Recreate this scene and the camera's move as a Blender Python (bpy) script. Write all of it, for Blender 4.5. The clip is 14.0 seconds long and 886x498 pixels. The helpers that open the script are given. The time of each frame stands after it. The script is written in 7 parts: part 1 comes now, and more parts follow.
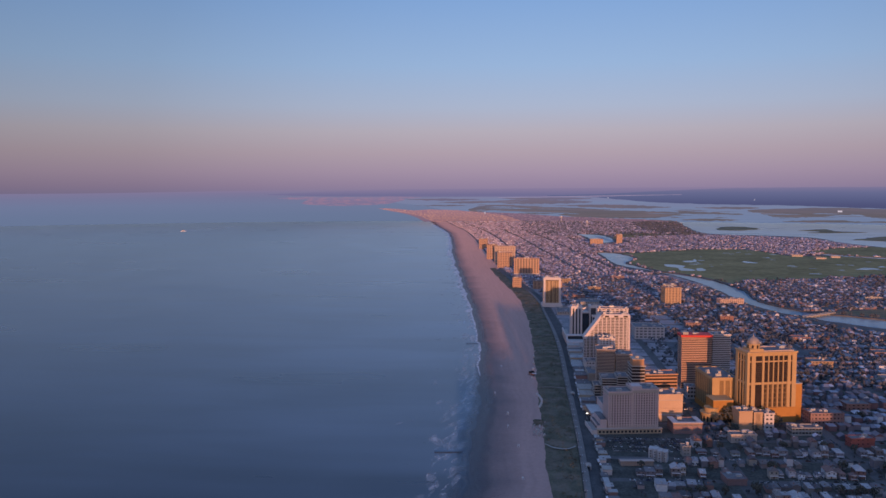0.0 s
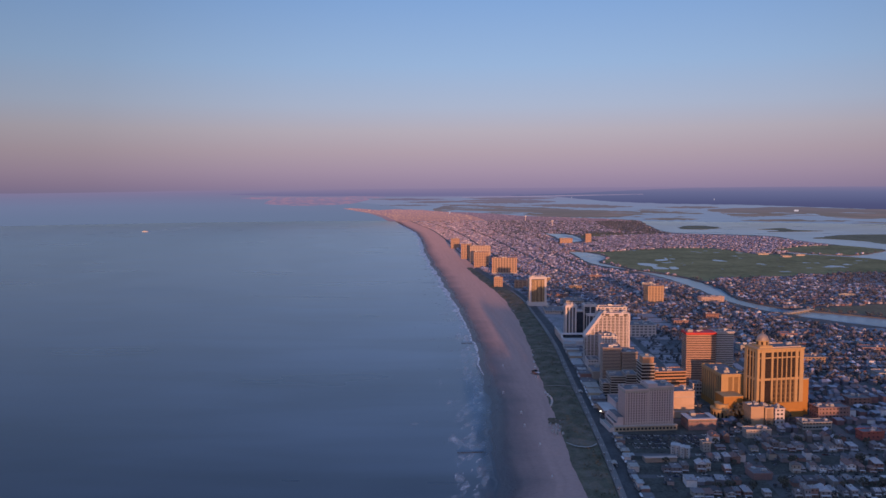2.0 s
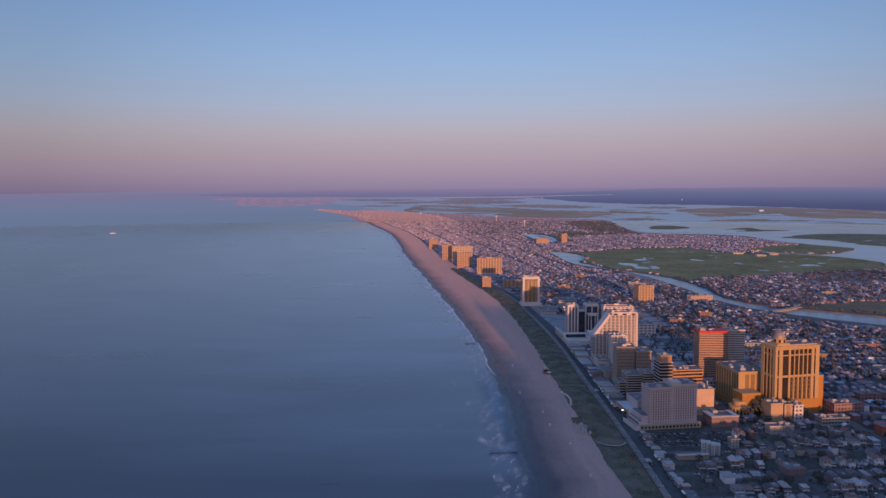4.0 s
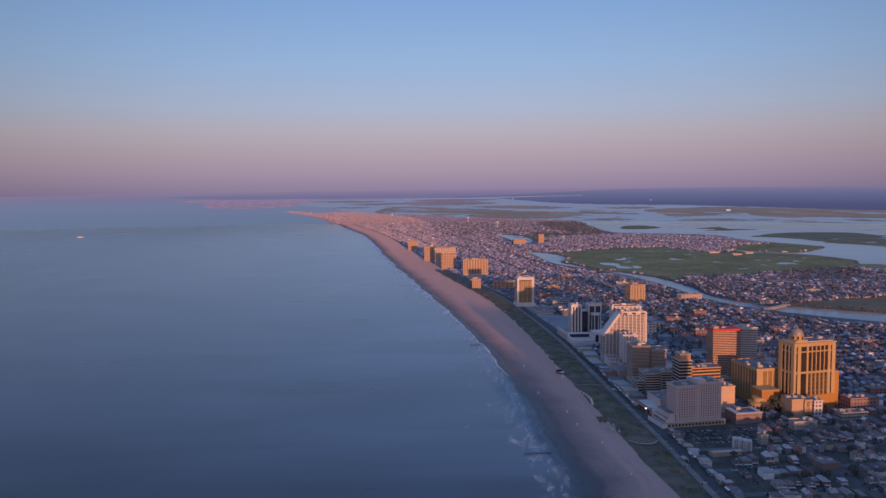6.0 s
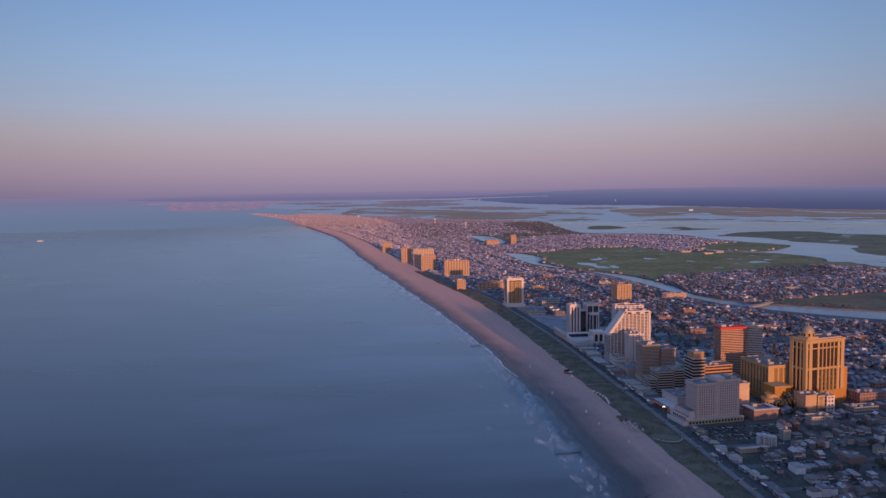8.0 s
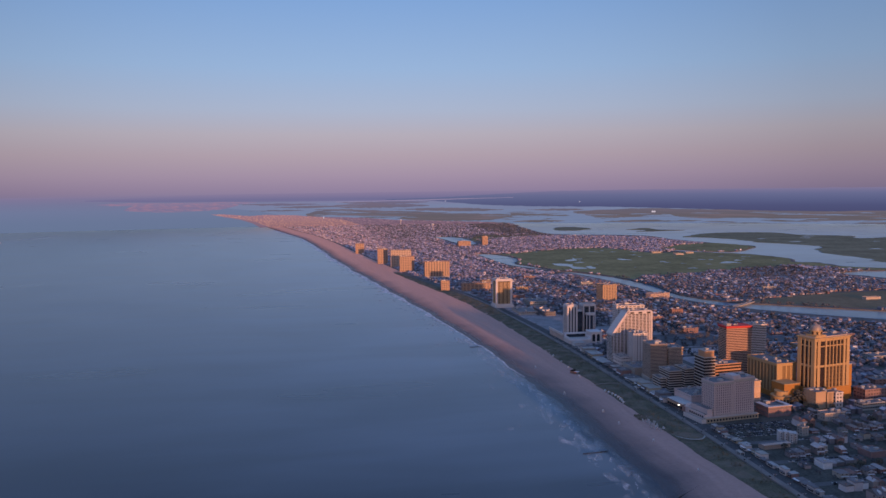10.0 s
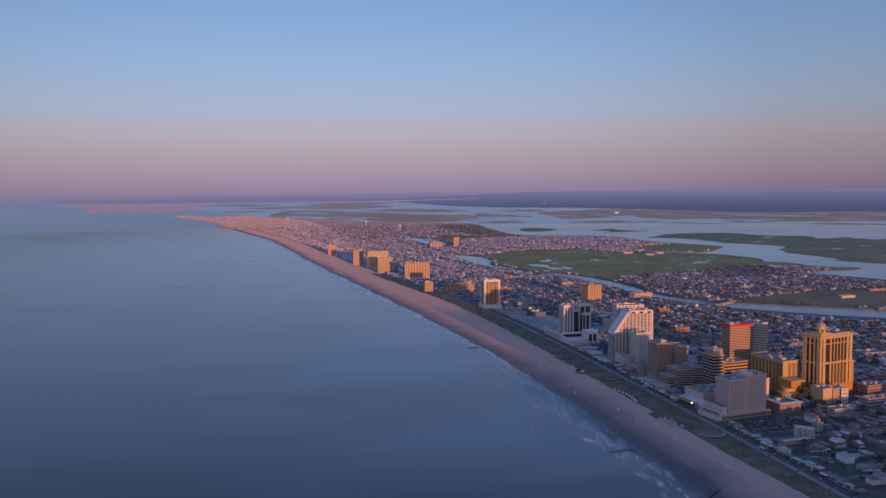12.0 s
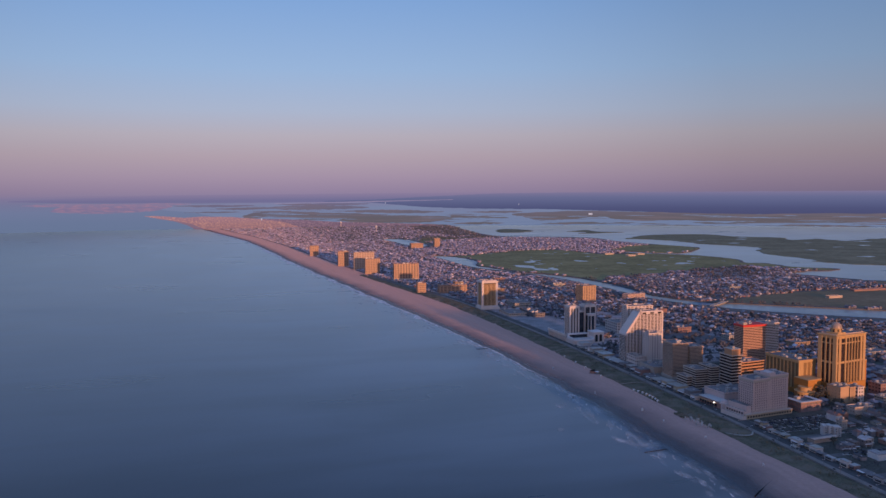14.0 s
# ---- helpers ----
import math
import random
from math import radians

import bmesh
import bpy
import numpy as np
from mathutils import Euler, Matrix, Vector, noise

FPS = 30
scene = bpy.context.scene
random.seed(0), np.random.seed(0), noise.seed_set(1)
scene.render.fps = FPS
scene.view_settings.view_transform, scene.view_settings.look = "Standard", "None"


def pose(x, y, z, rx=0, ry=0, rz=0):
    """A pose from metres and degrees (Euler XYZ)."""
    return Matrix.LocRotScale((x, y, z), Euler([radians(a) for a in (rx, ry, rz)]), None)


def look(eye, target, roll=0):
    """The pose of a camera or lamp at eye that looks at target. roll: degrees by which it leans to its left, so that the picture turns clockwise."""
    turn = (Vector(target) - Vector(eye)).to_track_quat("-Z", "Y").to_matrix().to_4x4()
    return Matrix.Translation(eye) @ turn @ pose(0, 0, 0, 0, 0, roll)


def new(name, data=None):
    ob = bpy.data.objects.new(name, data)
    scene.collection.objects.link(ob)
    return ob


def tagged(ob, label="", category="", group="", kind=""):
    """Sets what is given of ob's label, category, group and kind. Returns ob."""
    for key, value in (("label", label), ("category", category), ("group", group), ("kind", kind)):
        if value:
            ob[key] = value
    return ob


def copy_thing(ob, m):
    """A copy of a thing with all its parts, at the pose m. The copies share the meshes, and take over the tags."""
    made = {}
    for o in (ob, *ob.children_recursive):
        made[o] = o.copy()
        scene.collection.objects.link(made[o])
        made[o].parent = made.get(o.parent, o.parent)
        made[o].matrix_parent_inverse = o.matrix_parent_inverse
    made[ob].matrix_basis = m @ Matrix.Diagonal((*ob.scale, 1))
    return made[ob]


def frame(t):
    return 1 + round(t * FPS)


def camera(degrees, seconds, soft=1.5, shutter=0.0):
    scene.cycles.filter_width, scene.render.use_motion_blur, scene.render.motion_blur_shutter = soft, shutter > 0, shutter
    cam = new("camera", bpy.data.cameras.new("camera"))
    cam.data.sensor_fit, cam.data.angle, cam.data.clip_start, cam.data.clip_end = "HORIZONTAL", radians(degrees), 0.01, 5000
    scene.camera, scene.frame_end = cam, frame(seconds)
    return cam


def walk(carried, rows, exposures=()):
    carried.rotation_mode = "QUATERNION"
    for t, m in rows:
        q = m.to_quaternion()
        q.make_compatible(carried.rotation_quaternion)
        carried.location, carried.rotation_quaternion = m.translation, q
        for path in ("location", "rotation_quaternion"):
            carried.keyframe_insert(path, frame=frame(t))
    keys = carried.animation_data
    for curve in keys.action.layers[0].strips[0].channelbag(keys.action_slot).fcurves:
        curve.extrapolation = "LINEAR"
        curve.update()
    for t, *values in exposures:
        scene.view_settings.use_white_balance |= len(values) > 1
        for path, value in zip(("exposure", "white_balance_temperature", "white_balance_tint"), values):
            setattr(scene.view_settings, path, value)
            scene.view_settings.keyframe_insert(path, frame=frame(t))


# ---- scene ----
cam = camera(58.3, 14.0, soft=1.5)
PATH = [
    (0, (3.283, -4.041, 198.2), (3.151, -2.051, 198.047), -0.2),
    (0.5, (-8.424, -4.443, 198.16), (-8.532, -2.452, 198.007), -0.3),
    (1, (-20.554, -4.527, 198.242), (-20.619, -2.534, 198.088), -0.2),
    (1.5, (-33.088, -4.467, 198.312), (-33.133, -2.474, 198.159), -0.2),
    (2, (-45.656, -4.264, 198.3), (-45.679, -2.27, 198.146), -0.2),
    (2.5, (-58.375, -3.87, 198.303), (-58.365, -1.876, 198.15), -0.3),
    (3, (-71.234, -3.348, 198.315), (-71.199, -1.354, 198.162), -0.2),
    (5.5, (-136.545, 0.875, 198.656), (-136.409, 2.864, 198.505), -0.5),
    (6, (-149.863, 2.364, 198.767), (-149.698, 4.352, 198.617), -0.5),
    (6.5, (-163.168, 4.231, 198.954), (-162.983, 6.216, 198.805), -0.6),
    (7, (-176.044, 6.138, 199.165), (-175.832, 8.121, 199.015), -0.5),
    (7.5, (-189.019, 8.2, 199.284), (-188.781, 10.18, 199.134), -0.5),
    (8, (-202.365, 10.612, 199.317), (-202.095, 12.588, 199.169), -0.7),
    (10.5, (-268.665, 23.642, 199.309), (-268.261, 25.595, 199.164), -0.5),
    (11, (-281.602, 26.548, 199.362), (-281.17, 28.496, 199.218), -0.5),
    (11.5, (-294.664, 29.843, 199.461), (-294.205, 31.784, 199.317), -0.5),
    (12, (-307.756, 33.359, 199.571), (-307.271, 35.294, 199.427), -0.5),
    (12.5, (-320.696, 37.11, 199.677), (-320.187, 39.039, 199.533), -0.4),
    (13, (-333.497, 41.08, 199.753), (-332.966, 43.002, 199.609), -0.4),
    (13.5, (-346.251, 45.23, 199.787), (-345.697, 47.146, 199.645), -0.3),
    (14, (-359.173, 49.627, 199.783), (-358.605, 51.539, 199.641), -0.3),
]
walk(cam, [(t, look(eye, target, roll)) for t, eye, target, roll in PATH])

# ---- world, sun, exposure ----
SUN_AZ, SUN_EL = 3.0, 4.2          # light comes from behind the walk, a little from inland
world = bpy.data.worlds.new("world")
scene.world = world
world.use_nodes = True
wn, wl = world.node_tree.nodes, world.node_tree.links
wn.clear()
w_out = wn.new("ShaderNodeOutputWorld")
w_co = wn.new("ShaderNodeTexCoord")
w_sep = wn.new("ShaderNodeSeparateXYZ")
w_map = wn.new("ShaderNodeMapRange")
w_ramp = wn.new("ShaderNodeValToRGB")
wl.new(w_co.outputs["Generated"], w_sep.inputs[0])
w_map.inputs["From Min"].default_value, w_map.inputs["From Max"].default_value = -0.05, 0.95
wl.new(w_sep.outputs["Z"], w_map.inputs["Value"])
wl.new(w_map.outputs[0], w_ramp.inputs["Fac"])


def lin(r, g, b):
    """A display colour (0 to 255) as scene light."""
    return tuple(c / 255 / 12.92 if c < 10 else ((c / 255 + 0.055) / 1.055) ** 2.4 for c in (r, g, b)) + (1.0,)


SKY = [(-0.05, (88, 98, 138)), (-0.006, (129, 122, 157)), (0.002, (142, 127, 158)), (0.02, (156, 139, 165)), (0.045, (168, 152, 170)), (0.07, (173, 165, 182)),
       (0.1, (163, 174, 202)), (0.15, (146, 174, 214)), (0.24, (122, 160, 214)), (0.44, (86, 124, 188)), (0.7, (106, 142, 204)), (0.95, (122, 156, 214))]
while len(w_ramp.color_ramp.elements) < len(SKY):
    w_ramp.color_ramp.elements.new(0.5)
for e, (z, c) in zip(w_ramp.color_ramp.elements, SKY):
    e.position, e.color = (z + 0.05) / 1.0, lin(*c)
w_sky = wn.new("ShaderNodeTexSky")
w_sky.sky_type, w_sky.sun_disc = "NISHITA", False
w_sky.sun_elevation, w_sky.sun_rotation = radians(SUN_EL), radians(180 - SUN_AZ)
w_bg1, w_bg2, w_add = wn.new("ShaderNodeBackground"), wn.new("ShaderNodeBackground"), wn.new("ShaderNodeAddShader")
w_side, w_warm, w_mix = wn.new("ShaderNodeMapRange"), wn.new("ShaderNodeValToRGB"), wn.new("ShaderNodeMix")
w_side.inputs["From Min"].default_value, w_side.inputs["From Max"].default_value = 0.05, -0.8
wl.new(w_sep.outputs["Y"], w_side.inputs["Value"])
GLOW = [(-0.05, (120, 100, 110)), (0.0, (255, 176, 120)), (0.06, (255, 196, 150)), (0.16, (232, 190, 176)), (0.3, (176, 178, 204)), (0.44, (116, 150, 206)), (0.95, (122, 156, 214))]
while len(w_warm.color_ramp.elements) < len(GLOW):
    w_warm.color_ramp.elements.new(0.5)
for e, (z, c) in zip(w_warm.color_ramp.elements, GLOW):
    e.position, e.color = (z + 0.05) / 1.0, lin(*c)
wl.new(w_map.outputs[0], w_warm.inputs["Fac"])
w_mix.data_type = "RGBA"
wl.new(w_side.outputs[0], w_mix.inputs["Factor"])
wl.new(w_ramp.outputs[0], w_mix.inputs["A"])
wl.new(w_warm.outputs[0], w_mix.inputs["B"])
# sideways lens falloff put into the sky: brightest along the mean heading
w_dot, w_dim, w_mul = wn.new("ShaderNodeVectorMath"), wn.new("ShaderNodeValToRGB"), wn.new("ShaderNodeVectorMath")
w_dot.operation, w_mul.operation = "DOT_PRODUCT", "MULTIPLY"
w_dot.inputs[1].default_value = (math.sin(radians(6)), math.cos(radians(6)), 0.0)
wl.new(w_sep.inputs[0].links[0].from_socket, w_dot.inputs[0])
SIDE_DIM = [(0.0, 1.0), (0.45, 0.86), (0.74, 0.7), (0.86, 0.8), (0.95, 0.99), (1.0, 1.07)]
while len(w_dim.color_ramp.elements) < len(SIDE_DIM):
    w_dim.color_ramp.elements.new(0.5)
for e, (z, c) in zip(w_dim.color_ramp.elements, SIDE_DIM):
    e.position, e.color = z, (c, c, c, 1)
wl.new(w_dot.outputs["Value"], w_dim.inputs["Fac"])
wl.new(w_mix.outputs["Result"], w_mul.inputs[0])
wl.new(w_dim.outputs[0], w_mul.inputs[1])
wl.new(w_mul.outputs[0], w_bg1.inputs[0])
wl.new(w_sky.outputs[0], w_bg2.inputs[0])
w_bg1.inputs[1].default_value, w_bg2.inputs[1].default_value = 0.94, 0.012
wl.new(w_bg1.outputs[0], w_add.inputs[0])
wl.new(w_bg2.outputs[0], w_add.inputs[1])
wl.new(w_add.outputs[0], w_out.inputs[0])

sun = new("sun", bpy.data.lights.new("sun", "SUN"))
sun.data.energy, sun.data.angle, sun.data.color = 3.8, radians(0.6), (1.0, 0.44, 0.21)
a = radians(SUN_AZ)
sun.matrix_world = look((300, -3000, 400), (300 - math.sin(a), -3000 + math.cos(a), 400 - math.tan(radians(SUN_EL))))
scene.view_settings.exposure = 0.0


# ---- materials ----
def nodes_of(name):
    m = bpy.data.materials.new(name)
    m.use_nodes = True
    n, l = m.node_tree.nodes, m.node_tree.links
    return m, n, l, n["Principled BSDF"]


def mat(name, base, rough=0.8, var=0.25, scale=0.3, fine=3.0, metal=0.0, bump=0.0, rnd=None, island=False, spec=0.3, tints=None):
    """A surface with stains (scale) and grain (fine), each in cycles per metre; rnd: how far single pieces differ; tints: piece colours."""
    m, n, l, p = nodes_of(name)
    p.inputs["Roughness"].default_value, p.inputs["Metallic"].default_value = rough, metal
    p.inputs["Specular IOR Level"].default_value = spec
    co = n.new("ShaderNodeTexCoord")
    big, small = n.new("ShaderNodeTexNoise"), n.new("ShaderNodeTexNoise")
    big.inputs["Scale"].default_value, big.inputs["Detail"].default_value = scale, 5
    small.inputs["Scale"].default_value, small.inputs["Detail"].default_value = fine, 3
    for t in (big, small):
        l.new(co.outputs["Object"], t.inputs["Vector"])
    s = n.new("ShaderNodeMath")
    s.operation = "ADD"
    l.new(big.outputs["Fac"], s.inputs[0])
    l.new(small.outputs["Fac"], s.inputs[1])
    mr = n.new("ShaderNodeMapRange")
    mr.inputs["From Min"].default_value, mr.inputs["From Max"].default_value = 0.6, 1.4
    mr.inputs["To Min"].default_value, mr.inputs["To Max"].default_value = 1 - var, 1 + var
    l.new(s.outputs[0], mr.inputs["Value"])
    mul = n.new("ShaderNodeVectorMath")
    mul.operation = "SCALE"
    mul.inputs[0].default_value = base
    l.new(mr.outputs[0], mul.inputs["Scale"])
    if rnd or tints:
        src = n.new("ShaderNodeNewGeometry") if island else n.new("ShaderNodeObjectInfo")
        out = src.outputs["Random Per Island"] if island else src.outputs["Random"]
        ramp = n.new("ShaderNodeValToRGB")
        ramp.color_ramp.interpolation = "CONSTANT" if tints else "LINEAR"
        if tints:
            while len(ramp.color_ramp.elements) < len(tints):
                ramp.color_ramp.elements.new(0.5)
            for i, (e, c) in enumerate(zip(ramp.color_ramp.elements, tints)):
                e.position, e.color = i / len(tints), (*c, 1)
        else:
            ramp.color_ramp.elements[0].color = (1 - rnd, 1 - rnd, 1 - rnd, 1)
            ramp.color_ramp.elements[1].color = (1 + rnd, 1 + rnd, 1 + rnd, 1)
        l.new(out, ramp.inputs["Fac"])
        l.new(ramp.outputs[0], mul.inputs[0])
        if not tints:
            m2 = n.new("ShaderNodeVectorMath")
            m2.operation = "MULTIPLY"
            m2.inputs[1].default_value = base
            l.new(ramp.outputs[0], m2.inputs[0])
            l.new(m2.outputs[0], mul.inputs[0])
    l.new(mul.outputs[0], p.inputs["Base Color"])
    if bump:
        b = n.new("ShaderNodeBump")
        b.inputs["Distance"].default_value = bump
        l.new(small.outputs["Fac"], b.inputs["Height"])
        l.new(b.outputs[0], p.inputs["Normal"])
    return m


# town tints run cooler than the near ones: haze and weaker sun in the colour
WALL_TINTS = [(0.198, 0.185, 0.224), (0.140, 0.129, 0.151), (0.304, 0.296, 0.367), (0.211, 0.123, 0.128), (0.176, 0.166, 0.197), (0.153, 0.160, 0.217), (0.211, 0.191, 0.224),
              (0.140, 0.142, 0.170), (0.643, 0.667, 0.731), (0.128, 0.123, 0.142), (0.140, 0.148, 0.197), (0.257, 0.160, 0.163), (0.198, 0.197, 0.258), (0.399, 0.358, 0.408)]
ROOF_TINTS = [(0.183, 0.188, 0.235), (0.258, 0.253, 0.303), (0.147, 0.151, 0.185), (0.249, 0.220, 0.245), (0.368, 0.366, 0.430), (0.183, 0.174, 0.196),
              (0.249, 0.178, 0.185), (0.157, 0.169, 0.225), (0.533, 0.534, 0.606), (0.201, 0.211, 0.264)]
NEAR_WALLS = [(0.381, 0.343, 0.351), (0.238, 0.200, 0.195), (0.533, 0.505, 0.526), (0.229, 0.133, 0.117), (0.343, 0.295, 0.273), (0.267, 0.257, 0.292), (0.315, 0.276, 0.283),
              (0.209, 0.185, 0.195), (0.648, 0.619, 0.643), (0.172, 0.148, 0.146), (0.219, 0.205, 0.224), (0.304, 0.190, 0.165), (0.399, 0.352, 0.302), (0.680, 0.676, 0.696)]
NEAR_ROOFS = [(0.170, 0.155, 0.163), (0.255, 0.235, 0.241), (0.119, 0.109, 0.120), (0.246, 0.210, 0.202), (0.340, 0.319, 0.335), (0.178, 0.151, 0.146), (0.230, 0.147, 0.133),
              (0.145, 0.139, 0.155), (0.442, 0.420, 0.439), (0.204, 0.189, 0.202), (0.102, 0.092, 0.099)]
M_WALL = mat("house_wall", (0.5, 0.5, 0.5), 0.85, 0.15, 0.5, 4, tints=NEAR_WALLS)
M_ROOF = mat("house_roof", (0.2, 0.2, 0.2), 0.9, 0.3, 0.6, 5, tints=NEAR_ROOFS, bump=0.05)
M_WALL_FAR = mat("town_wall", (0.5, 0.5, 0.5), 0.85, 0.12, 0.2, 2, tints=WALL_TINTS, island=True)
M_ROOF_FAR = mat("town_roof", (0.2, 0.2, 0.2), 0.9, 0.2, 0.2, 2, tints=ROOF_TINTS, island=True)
# the beach town's distance haze is put into these paler, bluer colours
HAZED_WALLS = [(0.335, 0.293, 0.361), (0.246, 0.210, 0.261), (0.447, 0.408, 0.496), (0.279, 0.186, 0.214), (0.301, 0.264, 0.328), (0.246, 0.247, 0.335), (0.648, 0.624, 0.737), (0.234, 0.204, 0.255), (0.212, 0.198, 0.255)]
HAZED_ROOFS = [(0.345, 0.312, 0.376), (0.438, 0.408, 0.478), (0.288, 0.276, 0.336), (0.403, 0.330, 0.376), (0.576, 0.551, 0.647), (0.369, 0.281, 0.316), (0.311, 0.312, 0.401)]
# brighter and pinker: low sun on the shore houses is put into the colour
SUNLIT_WALLS = [(0.473, 0.381, 0.419), (0.323, 0.258, 0.296), (0.581, 0.493, 0.542), (0.387, 0.246, 0.246), (0.430, 0.336, 0.370), (0.344, 0.302, 0.358), (0.768, 0.694, 0.763), (0.279, 0.224, 0.259)]
M_WALL_HAZED = mat("hazed_town_wall", (0.5, 0.5, 0.5), 0.85, 0.12, 0.2, 2, tints=HAZED_WALLS, island=True)
M_ROOF_HAZED = mat("hazed_town_roof", (0.3, 0.3, 0.3), 0.9, 0.2, 0.2, 2, tints=HAZED_ROOFS, island=True)
M_WALL_SHORE = mat("sunlit_shore_wall", (0.5, 0.5, 0.5), 0.85, 0.12, 0.2, 2, tints=SUNLIT_WALLS, island=True)
M_TRIM = mat("white_trim", (0.64, 0.64, 0.68), 0.6, 0.08)
M_DOOR = mat("door_paint", (0.2, 0.1, 0.08), 0.5, 0.1, rnd=0.6)
M_PANE = mat("dark_pane", (0.03, 0.035, 0.045), 0.12, 0.3, 0.4, 2, spec=0.6)
M_PATH = mat("path_sand", (0.36, 0.29, 0.25), 0.95, 0.2, 0.1, 0.8, spec=0.1)
M_DUNE = mat("dune_grass", (0.128, 0.119, 0.088), 0.95, 0.5, 0.06, 0.7, bump=0.4, spec=0.05)
dn, dl = M_DUNE.node_tree.nodes, M_DUNE.node_tree.links
d_no, d_ra, d_mx, d_co = dn.new("ShaderNodeTexNoise"), dn.new("ShaderNodeMapRange"), dn.new("ShaderNodeMix"), dn.new("ShaderNodeTexCoord")
d_no.inputs["Scale"].default_value, d_no.inputs["Detail"].default_value = 0.07, 6
dl.new(d_co.outputs["Object"], d_no.inputs["Vector"])
d_ra.inputs["From Min"].default_value, d_ra.inputs["From Max"].default_value = 0.47, 0.72
dl.new(d_no.outputs["Fac"], d_ra.inputs["Value"])
d_mx.data_type = "RGBA"
dl.new(d_ra.outputs[0], d_mx.inputs["Factor"])
dl.new(dn["Principled BSDF"].inputs["Base Color"].links[0].from_socket, d_mx.inputs["A"])
d_mx.inputs["B"].default_value = (0.22, 0.18, 0.15, 1)
dl.new(d_mx.outputs["Result"], dn["Principled BSDF"].inputs["Base Color"])
M_BAYMARSH = mat("bay_marsh_grass", (0.212, 0.2, 0.132), 0.95, 0.4, 0.01, 0.06, bump=0.3, spec=0.05)
M_MARSH = mat("marsh_grass", (0.248, 0.226, 0.115), 0.95, 0.4, 0.009, 0.06, bump=0.3, spec=0.05)
M_FLAT = mat("brown_grass_flat", (0.2, 0.165, 0.11), 0.95, 0.3, 0.008, 0.08, bump=0.3, spec=0.05)
M_ASPHALT = mat("asphalt", (0.125, 0.12, 0.122), 0.9, 0.3, 0.04, 1.0, spec=0.2)
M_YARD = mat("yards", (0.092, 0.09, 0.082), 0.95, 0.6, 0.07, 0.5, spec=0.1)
# same yards farther off, lightened to carry the haze in their colour
M_YARD_FAR = mat("hazed_yards", (0.31, 0.28, 0.30), 0.95, 0.5, 0.05, 0.4, spec=0.1)
# grey-blue leaf tone: haze over the distant trees, painted in
M_LEAF_FAR = mat("hazed_leaves", (0.112, 0.12, 0.132), 0.9, 0.3, 0.1, 1.0, rnd=0.35, island=True, spec=0.1)
M_PALE_LOT = mat("pale_asphalt_lot", (0.25, 0.245, 0.265), 0.9, 0.45, 0.05, 0.5, spec=0.2)
M_LOT = mat("worn_asphalt_lot", (0.12, 0.12, 0.132), 0.9, 0.6, 0.05, 0.6, spec=0.2)
M_ROAD = mat("dark_asphalt", (0.088, 0.087, 0.092), 0.9, 0.4, 0.08, 0.8, spec=0.2)
M_CONC = mat("concrete", (0.36, 0.34, 0.32), 0.85, 0.15, 0.1, 1.0)
M_BOARD = mat("boardwalk_timber", (0.205, 0.19, 0.185), 0.85, 0.3, 0.1, 2.0, bump=0.05)
M_TIMBER = mat("weathered_piles", (0.017, 0.017, 0.018), 0.95, 0.3, 0.3, 2.0)
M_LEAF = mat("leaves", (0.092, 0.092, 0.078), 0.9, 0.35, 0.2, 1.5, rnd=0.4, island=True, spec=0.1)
# bluer than the near leaves, with some haze put into the tone
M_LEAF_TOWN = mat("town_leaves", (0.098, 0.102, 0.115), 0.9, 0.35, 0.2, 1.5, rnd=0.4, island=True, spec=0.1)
M_BARK = mat("bark", (0.10, 0.075, 0.055), 0.9, 0.3, 1, 6)
M_TAR = mat("roof_felt", (0.18, 0.172, 0.185), 0.9, 0.35, 0.08, 0.8)
M_LIGHTROOF = mat("pale_roof", (0.48, 0.47, 0.48), 0.85, 0.2, 0.08, 0.8)


